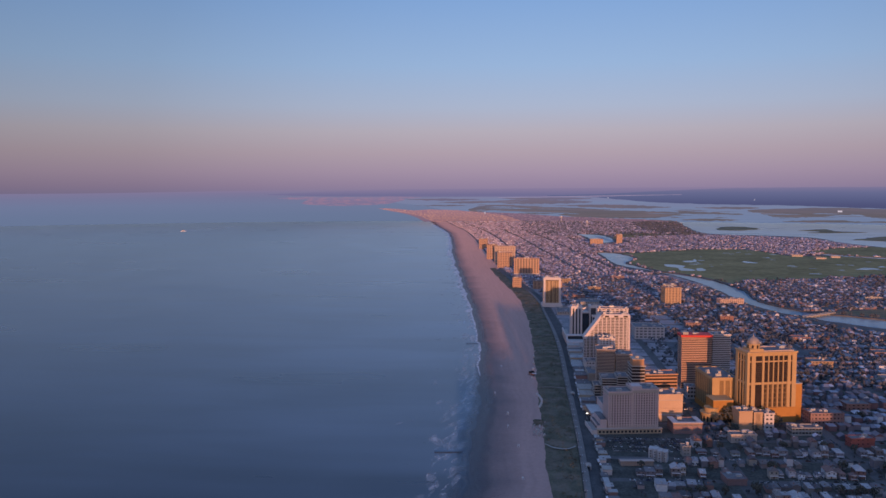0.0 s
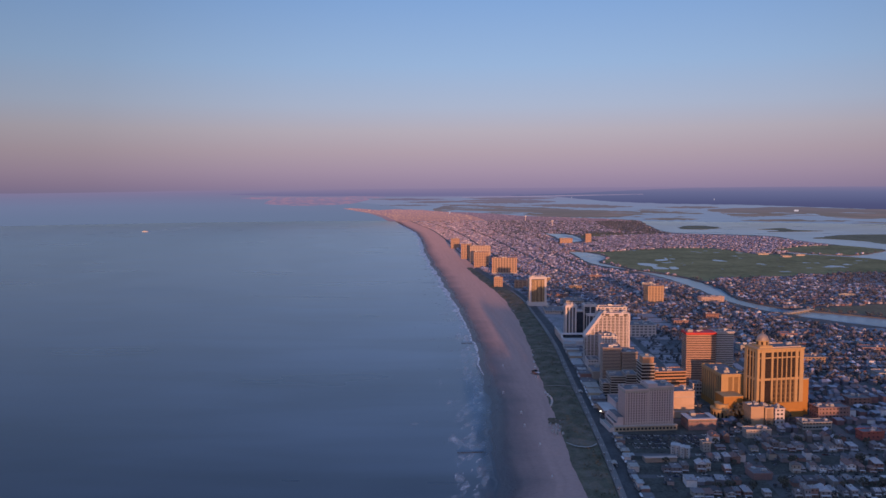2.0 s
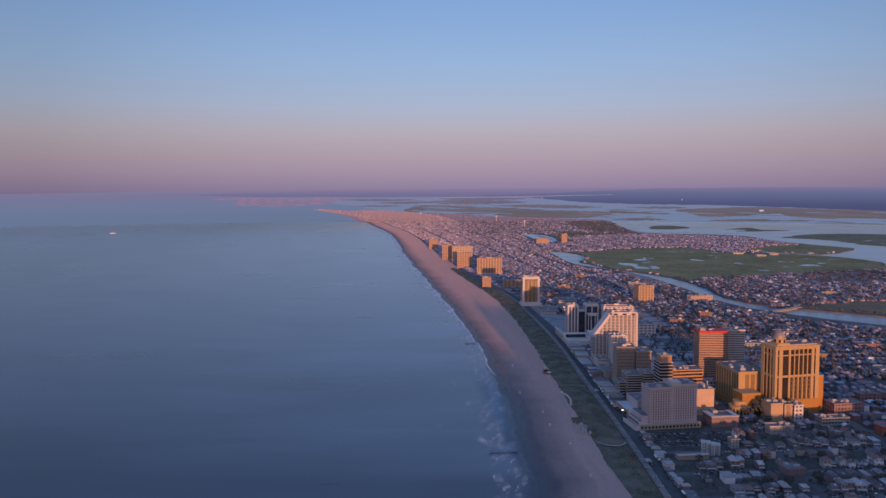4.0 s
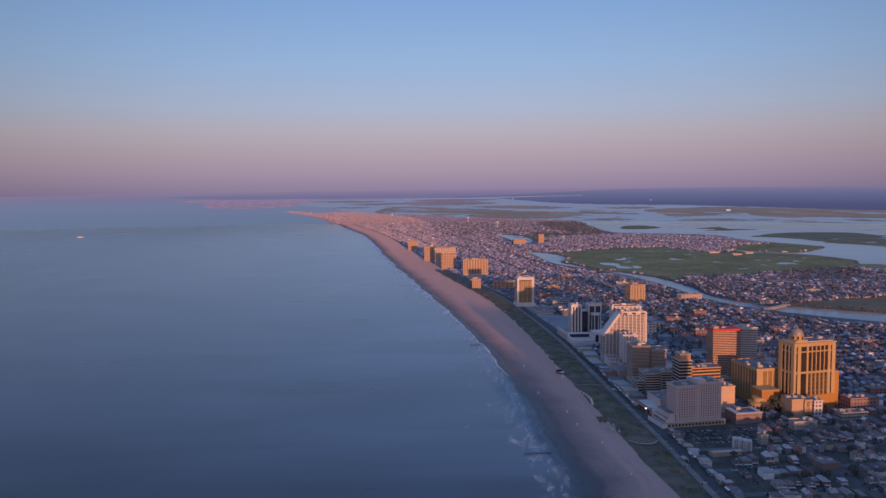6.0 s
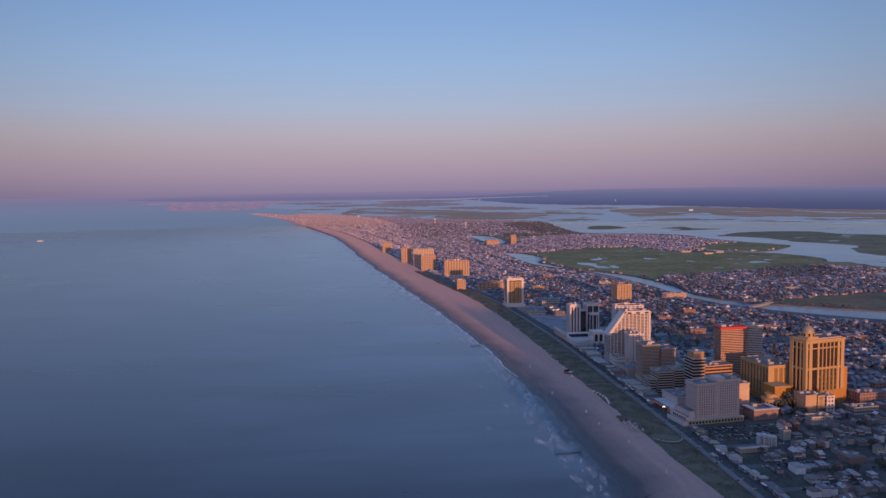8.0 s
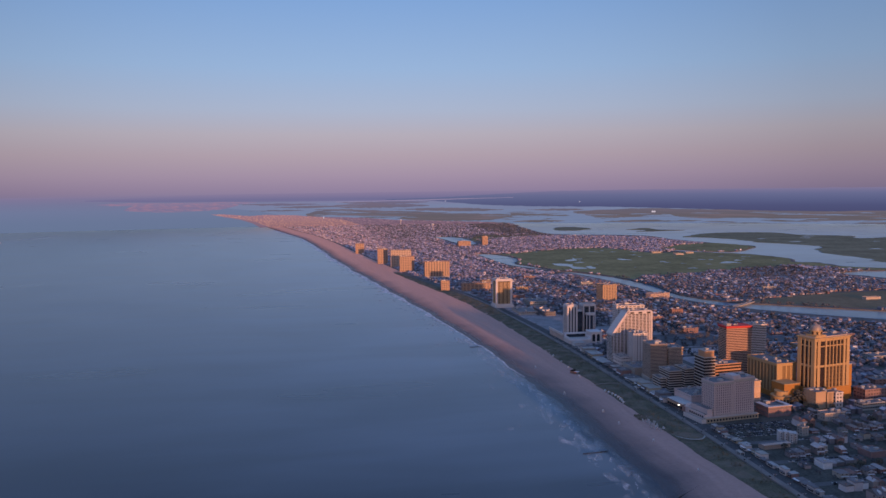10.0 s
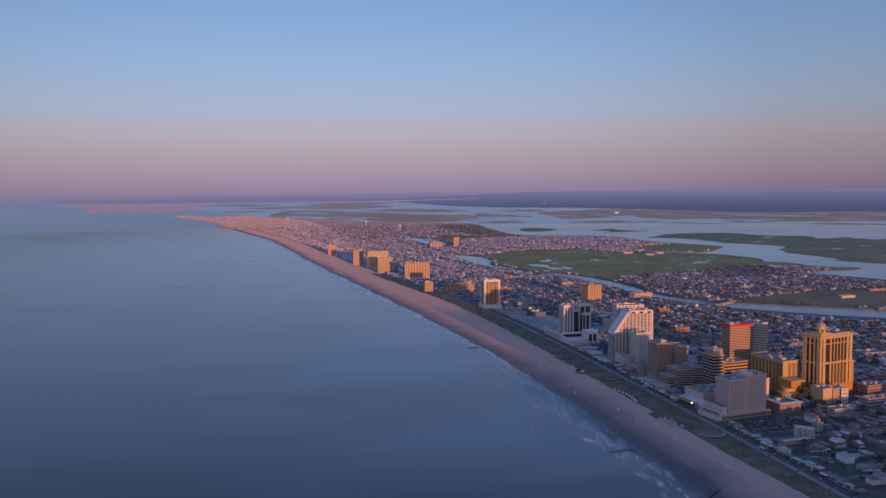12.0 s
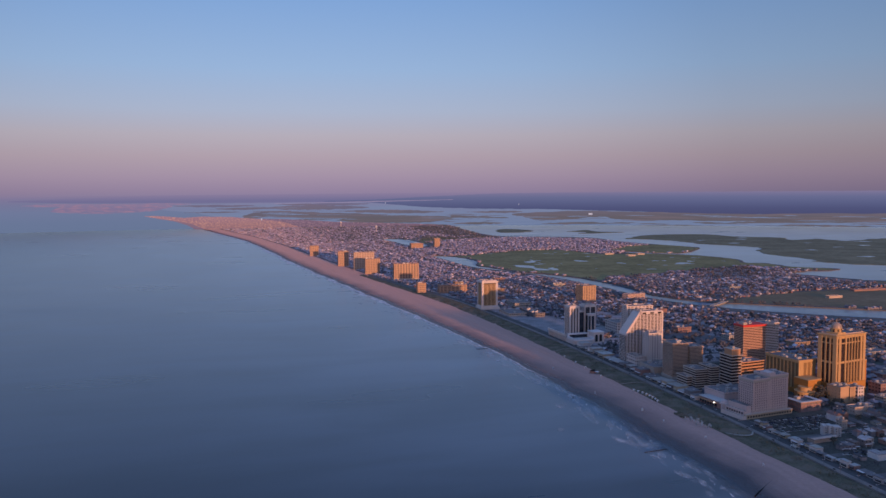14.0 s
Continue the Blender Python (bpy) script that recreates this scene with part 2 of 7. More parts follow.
def water_material(name, tint):
    m, n, l, p = nodes_of(name)
    p.inputs["IOR"].default_value = 1.33
    # blue sheen stands in for sky reflection and haze on the far water
    p.inputs["Sheen Roughness"].default_value = 0.35
    p.inputs["Sheen Tint"].default_value = tint
    co = n.new("ShaderNodeTexCoord")
    mp = n.new("ShaderNodeMapping")
    mp.inputs["Scale"].default_value = (1.0, 0.45, 1.0)
    l.new(co.outputs["Object"], mp.inputs[0])
    n1, n2, n3 = (n.new("ShaderNodeTexNoise") for _ in range(3))
    streak = n.new("ShaderNodeMapping")
    streak.inputs["Scale"].default_value = (0.3, 1.0, 1.0)
    streak.inputs["Rotation"].default_value = (0, 0, radians(8))
    l.new(co.outputs["Object"], streak.inputs[0])
    for t, s, d, v in ((n1, 0.35, 3, mp), (n2, 1.6, 2, mp), (n3, 0.009, 3, streak)):
        t.inputs["Scale"].default_value, t.inputs["Detail"].default_value = s, d
        l.new(v.outputs[0], t.inputs["Vector"])
    n3.inputs["Distortion"].default_value = 0.25
    ad = n.new("ShaderNodeMath")
    ad.operation = "MULTIPLY_ADD"
    ad.inputs[1].default_value = 0.25
    l.new(n2.outputs["Fac"], ad.inputs[0])
    l.new(n1.outputs["Fac"], ad.inputs[2])
    b = n.new("ShaderNodeBump")
    b.inputs["Strength"].default_value, b.inputs["Distance"].default_value = 1.0, 0.008
    l.new(ad.outputs[0], b.inputs["Height"])
    l.new(b.outputs[0], p.inputs["Normal"])
    r = n.new("ShaderNodeMapRange")
    r.inputs["To Min"].default_value, r.inputs["To Max"].default_value = 0.25, 0.32
    l.new(n3.outputs["Fac"], r.inputs["Value"])
    l.new(r.outputs[0], p.inputs["Roughness"])
    ra = n.new("ShaderNodeValToRGB")
    ra.color_ramp.elements[0].position, ra.color_ramp.elements[0].color = 0.32, (0.036, 0.054, 0.074, 1)
    ra.color_ramp.elements[1].position, ra.color_ramp.elements[1].color = 0.68, (0.096, 0.136, 0.178, 1)
    ra.color_ramp.interpolation = "EASE"
    l.new(n3.outputs["Fac"], ra.inputs["Fac"])
    # base darkens offshore: deeper water, plus lens falloff put into the colour
    sep, offshore, offshore_tone = n.new("ShaderNodeSeparateXYZ"), n.new("ShaderNodeMapRange"), n.new("ShaderNodeMix")
    l.new(co.outputs["Object"], sep.inputs[0])
    l.new(sep.outputs["X"], offshore.inputs["Value"])
    offshore.inputs["From Min"].default_value, offshore.inputs["From Max"].default_value = -25.0, -420.0
    offshore_tone.data_type, offshore_tone.blend_type = "RGBA", "MULTIPLY"
    offshore_tone.inputs["B"].default_value = (0.36, 0.36, 0.38, 1)
    l.new(offshore.outputs[0], offshore_tone.inputs["Factor"])
    l.new(ra.outputs[0], offshore_tone.inputs["A"])
    l.new(offshore_tone.outputs["Result"], p.inputs["Base Color"])
    # sheen weight drops offshore, imitating the lens's darker edge
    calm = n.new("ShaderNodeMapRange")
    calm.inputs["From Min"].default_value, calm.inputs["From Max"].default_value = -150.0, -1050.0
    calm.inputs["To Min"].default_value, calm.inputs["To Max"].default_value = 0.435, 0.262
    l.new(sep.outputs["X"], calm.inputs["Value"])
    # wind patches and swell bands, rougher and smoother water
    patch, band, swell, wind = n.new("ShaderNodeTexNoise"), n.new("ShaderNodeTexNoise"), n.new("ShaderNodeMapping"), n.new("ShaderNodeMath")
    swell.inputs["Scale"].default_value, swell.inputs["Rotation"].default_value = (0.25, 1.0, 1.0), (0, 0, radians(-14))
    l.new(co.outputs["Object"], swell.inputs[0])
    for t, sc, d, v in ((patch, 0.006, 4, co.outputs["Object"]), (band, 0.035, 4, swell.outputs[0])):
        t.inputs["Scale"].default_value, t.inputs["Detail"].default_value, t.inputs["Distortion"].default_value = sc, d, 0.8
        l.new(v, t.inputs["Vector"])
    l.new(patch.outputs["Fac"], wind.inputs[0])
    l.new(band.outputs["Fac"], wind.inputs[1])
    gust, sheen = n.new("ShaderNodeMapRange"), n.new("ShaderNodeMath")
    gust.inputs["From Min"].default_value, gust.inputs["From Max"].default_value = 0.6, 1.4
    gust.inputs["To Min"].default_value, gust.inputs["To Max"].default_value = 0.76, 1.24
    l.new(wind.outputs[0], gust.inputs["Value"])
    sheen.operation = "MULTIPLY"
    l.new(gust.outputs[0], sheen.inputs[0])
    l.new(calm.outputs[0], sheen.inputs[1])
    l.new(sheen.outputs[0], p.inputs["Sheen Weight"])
    return m


def sand_material():
    """Dry sand that turns dark and wet towards the water's edge (u: metres from it), with faint tracks along the beach."""
    m, n, l, p = nodes_of("sand")
    p.inputs["Diffuse Roughness"].default_value = 0.42
    p.inputs["Specular IOR Level"].default_value = 0.2
    co, sp = n.new("ShaderNodeTexCoord"), n.new("ShaderNodeSeparateXYZ")
    l.new(co.outputs["UV"], sp.inputs[0])
    big, fine, track = (n.new("ShaderNodeTexNoise") for _ in range(3))
    mp = n.new("ShaderNodeMapping")
    mp.inputs["Scale"].default_value = (0.22, 0.006, 1)
    l.new(co.outputs["UV"], mp.inputs[0])
    for t, sc, d, v in ((big, 0.03, 5, co.outputs["Object"]), (fine, 0.4, 4, co.outputs["Object"]), (track, 1.0, 4, mp.outputs[0])):
        t.inputs["Scale"].default_value, t.inputs["Detail"].default_value = sc, d
        l.new(v, t.inputs["Vector"])
    w = n.new("ShaderNodeMath")
    w.operation = "MULTIPLY_ADD"
    w.inputs[1].default_value = -26.0
    l.new(big.outputs["Fac"], w.inputs[0])
    l.new(sp.outputs["X"], w.inputs[2])
    dry = n.new("ShaderNodeMapRange")
    dry.interpolation_type = "SMOOTHSTEP"
    dry.inputs["From Min"].default_value, dry.inputs["From Max"].default_value = -13.0, 31.0
    l.new(w.outputs[0], dry.inputs["Value"])
    mix = n.new("ShaderNodeMix")
    mix.data_type = "RGBA"
    mix.inputs["A"].default_value, mix.inputs["B"].default_value = (0.125, 0.10, 0.11, 1), (0.452, 0.306, 0.28, 1)
    l.new(dry.outputs[0], mix.inputs["Factor"])
    s1 = n.new("ShaderNodeMath")
    l.new(fine.outputs["Fac"], s1.inputs[0])
    l.new(track.outputs["Fac"], s1.inputs[1])
    va = n.new("ShaderNodeMapRange")
    va.inputs["From Min"].default_value, va.inputs["From Max"].default_value = 0.6, 1.4
    va.inputs["To Min"].default_value, va.inputs["To Max"].default_value = 0.87, 1.1
    l.new(s1.outputs[0], va.inputs["Value"])
    mul = n.new("ShaderNodeVectorMath")
    mul.operation = "SCALE"
    l.new(mix.outputs["Result"], mul.inputs[0])
    l.new(va.outputs[0], mul.inputs["Scale"])
    l.new(mul.outputs[0], p.inputs["Base Color"])
    ro = n.new("ShaderNodeMapRange")
    ro.inputs["To Min"].default_value, ro.inputs["To Max"].default_value = 0.5, 0.95
    l.new(dry.outputs[0], ro.inputs["Value"])
    l.new(ro.outputs[0], p.inputs["Roughness"])
    b = n.new("ShaderNodeBump")
    b.inputs["Distance"].default_value = 0.5
    l.new(fine.outputs["Fac"], b.inputs["Height"])
    l.new(b.outputs[0], p.inputs["Normal"])
    return m


def surf_material():
    m, n, l, p = nodes_of("surf_foam")
    p.inputs["Base Color"].default_value = (0.72, 0.73, 0.76, 1)
    p.inputs["Roughness"].default_value = 0.9
    uv = n.new("ShaderNodeTexCoord")
    sep = n.new("ShaderNodeSeparateXYZ")
    l.new(uv.outputs["UV"], sep.inputs[0])
    mp = n.new("ShaderNodeMapping")
    mp.inputs["Scale"].default_value = (6.0, 0.018, 1.0)
    l.new(uv.outputs["UV"], mp.inputs[0])
    t1, t2 = n.new("ShaderNodeTexNoise"), n.new("ShaderNodeTexNoise")
    t1.inputs["Scale"].default_value, t1.inputs["Detail"].default_value, t1.inputs["Distortion"].default_value = 1.0, 5, 0.6
    l.new(mp.outputs[0], t1.inputs["Vector"])
    t2.inputs["Scale"].default_value, t2.inputs["Detail"].default_value = 0.05, 6
    l.new(uv.outputs["Object"], t2.inputs["Vector"])
    # thin breaking crests where both noises rise; denser towards the beach
    s = n.new("ShaderNodeMath")
    s.operation = "ADD"
    l.new(t1.outputs["Fac"], s.inputs[0])
    l.new(t2.outputs["Fac"], s.inputs[1])
    k = n.new("ShaderNodeMath")
    k.operation = "MULTIPLY_ADD"
    k.inputs[1].default_value = 0.2
    l.new(sep.outputs["X"], k.inputs[0])
    l.new(s.outputs[0], k.inputs[2])
    rim = n.new("ShaderNodeMapRange")
    rim.inputs["From Min"].default_value, rim.inputs["From Max"].default_value = 0.90, 0.97
    rim.inputs["To Max"].default_value = 0.1
    l.new(sep.outputs["X"], rim.inputs["Value"])
    k2 = n.new("ShaderNodeMath")
    l.new(k.outputs[0], k2.inputs[0])
    l.new(rim.outputs[0], k2.inputs[1])
    k = k2
    mr = n.new("ShaderNodeMapRange")
    mr.inputs["From Min"].default_value, mr.inputs["From Max"].default_value = 1.27, 1.5
    mr.inputs["To Min"].default_value, mr.inputs["To Max"].default_value = 0.0, 0.6
    l.new(k.outputs[0], mr.inputs["Value"])
    l.new(mr.outputs[0], p.inputs["Alpha"])
    return m


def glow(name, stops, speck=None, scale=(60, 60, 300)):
    """Far distance that glows by itself, with haze painted in: colours by height (metres), with optional speckle of a
    second colour.
    """
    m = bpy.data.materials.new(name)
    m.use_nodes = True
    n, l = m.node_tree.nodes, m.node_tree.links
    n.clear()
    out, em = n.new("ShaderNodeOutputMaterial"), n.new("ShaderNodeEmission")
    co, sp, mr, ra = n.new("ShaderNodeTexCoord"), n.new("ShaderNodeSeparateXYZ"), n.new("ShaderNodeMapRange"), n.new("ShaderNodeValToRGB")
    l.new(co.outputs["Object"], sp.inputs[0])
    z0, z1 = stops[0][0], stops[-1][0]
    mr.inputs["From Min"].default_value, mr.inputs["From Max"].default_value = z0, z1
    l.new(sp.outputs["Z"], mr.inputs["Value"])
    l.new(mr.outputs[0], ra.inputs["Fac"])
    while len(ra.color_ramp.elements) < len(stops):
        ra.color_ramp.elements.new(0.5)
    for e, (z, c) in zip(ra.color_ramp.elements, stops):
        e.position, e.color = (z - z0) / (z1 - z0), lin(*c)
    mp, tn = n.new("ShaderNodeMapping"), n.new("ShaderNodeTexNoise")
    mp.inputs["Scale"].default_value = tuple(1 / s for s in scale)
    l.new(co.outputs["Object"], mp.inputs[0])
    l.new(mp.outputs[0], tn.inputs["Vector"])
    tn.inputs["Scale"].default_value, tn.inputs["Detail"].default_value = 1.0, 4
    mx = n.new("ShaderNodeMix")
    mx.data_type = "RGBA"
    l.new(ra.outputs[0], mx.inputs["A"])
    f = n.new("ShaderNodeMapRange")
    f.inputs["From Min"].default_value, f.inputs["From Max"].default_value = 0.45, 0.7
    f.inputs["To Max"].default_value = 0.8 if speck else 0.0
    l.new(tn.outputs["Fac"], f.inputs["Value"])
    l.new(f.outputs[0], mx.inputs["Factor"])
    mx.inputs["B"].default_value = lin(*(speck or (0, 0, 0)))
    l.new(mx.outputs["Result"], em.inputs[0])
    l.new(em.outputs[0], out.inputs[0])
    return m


M_SURF, M_SAND = surf_material(), sand_material()
M_SEA = water_material("sea_water", (0.15, 0.38, 0.815, 1))
M_BAY = water_material("bay_water", (0.165, 0.38, 0.755, 1))


# ---- mesh helpers ----
class Mesh:
    """Gathers vertices and faces, with a material slot for each face."""

    def __init__(self):
        self.v, self.f, self.m = [], [], []

    def face(self, pts, m=0):
        i = len(self.v)
        self.v += [tuple(p) for p in pts]
        self.f.append(tuple(range(i, i + len(pts))))
        self.m.append(m)

    def box(self, x0, x1, y0, y1, z0, z1, m=0, top=None):
        i = len(self.v)
        self.v += [(x, y, z) for z in (z0, z1) for x, y in ((x0, y0), (x1, y0), (x1, y1), (x0, y1))]
        self.f += [tuple(i + k for k in q) for q in ((3, 2, 1, 0), (4, 5, 6, 7), (0, 1, 5, 4), (1, 2, 6, 5), (2, 3, 7, 6), (3, 0, 4, 7))]
        self.m += [m, m if top is None else top, m, m, m, m]
        return self

    def prism(self, outline, z0, z1, m=0):
        """A closed plan outline (counter-clockwise), raised from z0 to z1."""
        i, k = len(self.v), len(outline)
        self.v += [(x, y, z0) for x, y in outline] + [(x, y, z1) for x, y in outline]
        self.f += [tuple(range(i + k, i + 2 * k)), tuple(range(i + k - 1, i - 1, -1))]
        self.f += [(i + j, i + (j + 1) % k, i + k + (j + 1) % k, i + k + j) for j in range(k)]
        self.m += [m] * (k + 2)
        return self

    def wedge(self, outline, y0, y1, m=0):
        """A closed front outline in x and z, carried back from y0 to y1."""
        i, k = len(self.v), len(outline)
        self.v += [(x, y0, z) for x, z in outline] + [(x, y1, z) for x, z in outline]
        self.f += [tuple(range(i, i + k)), tuple(range(i + 2 * k - 1, i + k - 1, -1))]
        self.f += [(i + (j + 1) % k, i + j, i + k + j, i + k + (j + 1) % k) for j in range(k)]
        self.m += [m] * (k + 2)
        return self

    def lathe(self, rings, sides=16, cx=0, cy=0, m=0):
        i = len(self.v)
        for r, z in rings:
            self.v += [(cx + r * math.cos(2 * math.pi * j / sides), cy + r * math.sin(2 * math.pi * j / sides), z) for j in range(sides)]
        for k in range(len(rings) - 1):
            for j in range(sides):
                q = (i + k * sides + j, i + k * sides + (j + 1) % sides)
                self.f.append((q[0], q[1], q[1] + sides, q[0] + sides))
                self.m.append(m)
        self.f.append(tuple(i + (len(rings) - 1) * sides + j for j in range(sides)))
        self.m.append(m)
        return self

    def data(self, name, *mats):
        me = bpy.data.meshes.new(name)
        me.from_pydata(self.v, [], self.f)
        for k in mats:
            me.materials.append(k)
        if len(mats) > 1:
            me.polygons.foreach_set("material_index", self.m)
        me.update()
        return me


def part(name, me, material, parent, label="", at=(0, 0, 0)):
    """One mesh as a part under a thing; me is a Mesh, or mesh data to be shared."""
    if isinstance(me, Mesh):
        me = me.data(name, material)
    ob = new(name, me)
    ob.parent = parent
    ob.location = at
    if label:
        ob["label"] = label
    return ob


def thing(name, label, category, x, y, z=0.0, rot=0.0, group="", kind=""):
    ob = new(name)
    ob.empty_display_size = 2
    ob.matrix_basis = pose(x, y, z, 0, 0, rot)
    return tagged(ob, label, category, group, kind)


def setting(name, me, label, category, *mats, kind="structure"):
    ob = new(name, me.data(name, *mats))
    return tagged(ob, label, category, "", kind)


def curve(points, steps=8):
    """Points carried through a smooth line."""
    out = []
    p = [points[0], *points, points[-1]]
    for a0, a1, a2, a3 in zip(p, p[1:], p[2:], p[3:]):
        for k in range(steps):
            t = k / steps
            out.append(tuple(0.5 * (2 * b + (c - q) * t + (2 * q - 5 * b + 4 * c - d) * t * t + (3 * b - q - 3 * c + d) * t ** 3)
                             for q, b, c, d in zip(a0, a1, a2, a3)))
    return out + [tuple(points[-1])]


# ---- the coast's plan: y, then x of the water's edge, the sand's inner edge, the dunes' inner edge, the boardwalk's inner edge ----
COAST = [(-420, -62, 2, 16, 30), (-100, -44, 18, 33, 48), (150, -30, 30, 46, 62), (400, -22, 37, 55, 70), (600, -13, 41, 66, 80), (800, -12, 45, 73, 89), (1000, -19, 50, 80, 95),
         (1217, -33, 51, 79, 91), (1449, -50, 40, 70, 80), (1850, -84, -3, 14, 24), (2333, -124, -44, -30, -20), (3157, -176, -108, -95, -85),
         (3658, -228, -158, -146, -138), (4050, -290, -216, -206, -198), (4750, -390, -318, -308, -300)]
COAST_LINE = curve(COAST, 12)
CY = [c[0] for c in COAST_LINE]
ZT = 2.0                              # the town's ground


def coast(y, k):
    return float(np.interp(y, CY, [c[k] for c in COAST_LINE]))


def heading(y):
    return math.atan2(coast(y + 60, 4) - coast(y - 60, 4), 120)


def ribbon(rows, name=None):
    """A sheet lofted over rows of points."""
    me = Mesh()
    k = len(rows[0])
    me.v = [p for r in rows for p in r]
    me.f = [(i * k + j, i * k + j + 1, (i + 1) * k + j + 1, (i + 1) * k + j) for i in range(len(rows) - 1) for j in range(k - 1)]
    me.m = [0] * len(me.f)
    return me


def wob(y, s, amp, seed):
    return amp * noise.noise((y / s, seed * 7.3, 0.5))


YS = list(np.arange(-400, 1500, 5.0)) + list(np.arange(1500, 4750, 14.0))


def edge(y):
    return coast(y, 1) + wob(y, 60, 5, 1) + wob(y, 17, 2.2, 2)


# sea
sea = Mesh()
ring = [(-190 + 4790 * math.cos(2 * math.pi * i / 96), 9 + 4790 * math.sin(2 * math.pi * i / 96), 0.0) for i in range(96)]
sea.face(ring)
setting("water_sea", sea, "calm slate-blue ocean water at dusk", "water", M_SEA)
bay = [(220.0, 300.0), (4770.0, 300.0)] + [(-190 + 4784 * math.sin(radians(q)), 9 + 4784 * math.cos(radians(q))) for q in range(86, 4, -3)]
bay_water = Mesh()
bay_water.face([(x, y, 0.03) for x, y in bay])
setting("water_bay", bay_water, "still grey-blue water of the bay and its channels", "water", M_BAY)

def inner_edge(y):
    """Where the sand ends: under the dunes, or at the town's edge farther on."""
    k = min(max((y - 1880) / 60, 0), 1)
    return (coast(y, 2) + 5) * (1 - k) + (coast(y, 4) - 1) * k


# beach: one sheet from under the water up to the dunes
BEACH_S = (0, 0.08, 0.18, 0.3, 0.45, 0.6, 0.8, 1.0)
beach = setting("beach", ribbon([[(edge(y) - 14, y, -0.9)] + [(edge(y) + (inner_edge(y) - edge(y)) * q, y,
        0.06 + 2.0 * q + (0.22 * noise.noise((q * 6, y / 14, 4)) if q > 0.1 else 0)) for q in BEACH_S] for y in YS]),
        "broad sandy beach, dark and wet along the water", "sand", M_SAND)
layer = beach.data.uv_layers.new(name="UVMap")
for poly in beach.data.polygons:
    for li, vi in zip(poly.loop_indices, poly.vertices):
        row, k = divmod(vi, 9)
        y = YS[row]
        layer.data[li].uv = (-14.0 if k == 0 else (inner_edge(y) - edge(y)) * BEACH_S[k - 1], y)
surf_rows = [[(edge(y) - 78, y, 0.04), (edge(y) - 40, y, 0.05), (edge(y) - 3, y, 0.06)] for y in YS]
surf = ribbon(surf_rows)
surf_ob = setting("surf", surf, "broken lines of white foam on the shallow water", "foam", M_SURF, kind="stuff")
layer = surf_ob.data.uv_layers.new(name="UVMap")
for poly in surf_ob.data.polygons:
    for li, vi in zip(poly.loop_indices, poly.vertices):
        layer.data[li].uv = ((0.0, 0.5, 1.0)[vi % 3], YS[vi // 3])


def film_material():
    """Shallow water thinning out over wet sand: u runs from the water to the sand."""
    m = mat("wet_film", (0.092, 0.08, 0.098), 0.3, 0.2, 0.05, 0.4, spec=0.4)
    n, l = m.node_tree.nodes, m.node_tree.links
    co, sp, ra, t, ad = n.new("ShaderNodeTexCoord"), n.new("ShaderNodeSeparateXYZ"), n.new("ShaderNodeValToRGB"), n.new("ShaderNodeTexNoise"), n.new("ShaderNodeMath")
    l.new(co.outputs["UV"], sp.inputs[0])
    t.inputs["Scale"].default_value, t.inputs["Detail"].default_value = 0.06, 5
    l.new(co.outputs["Object"], t.inputs["Vector"])
    ad.operation = "MULTIPLY_ADD"
    ad.inputs[1].default_value = 0.3
    l.new(t.outputs["Fac"], ad.inputs[0])
    l.new(sp.outputs["X"], ad.inputs[2])
    for _ in range(2):
        ra.color_ramp.elements.new(0.5)
    for e, (q, a) in zip(ra.color_ramp.elements, ((0.14, 0.0), (0.5, 0.6), (0.66, 0.55), (0.9, 0.0))):
        e.position, e.color = q, (a, a, a, 1)
    l.new(ad.outputs[0], ra.inputs["Fac"])
    l.new(ra.outputs[0], n["Principled BSDF"].inputs["Alpha"])
    return m


FILM = (-14, -6, 0, 3, 7, 12, 18)
film = setting("swash_film", ribbon([[(edge(y) + (u if u > 0 else u * min(max((950 - y) / 300, 0.08), 1.0)), y, 0.065 if u <= 0 else 0.1 + 2.0 * u / (inner_edge(y) - edge(y)) + (0.12 if u > 6 else 0.0)) for u in FILM] for y in YS]),
               "thin sheet of water running out over dark wet sand", "water", film_material())
layer = film.data.uv_layers.new(name="UVMap")
for poly in film.data.polygons:
    for li, vi in zip(poly.loop_indices, poly.vertices):
        layer.data[li].uv = ((FILM[vi % 7] + 14) / 32 * 0.85, YS[vi // 7])


def foam_material(name, lo, hi, most):
    m = mat(name, (0.8, 0.8, 0.84), 0.9, 0.2, 0.3, 1.2)
    n, l = m.node_tree.nodes, m.node_tree.links
    t, r, co = n.new("ShaderNodeTexNoise"), n.new("ShaderNodeMapRange"), n.new("ShaderNodeTexCoord")
    t.inputs["Scale"].default_value, t.inputs["Detail"].default_value, t.inputs["Roughness"].default_value = 0.16, 7, 0.65
    l.new(co.outputs["Object"], t.inputs["Vector"])
    r.inputs["From Min"].default_value, r.inputs["From Max"].default_value = lo, hi
    r.inputs["To Max"].default_value = most
    l.new(t.outputs["Fac"], r.inputs["Value"])
    l.new(r.outputs[0], n["Principled BSDF"].inputs["Alpha"])
    return m


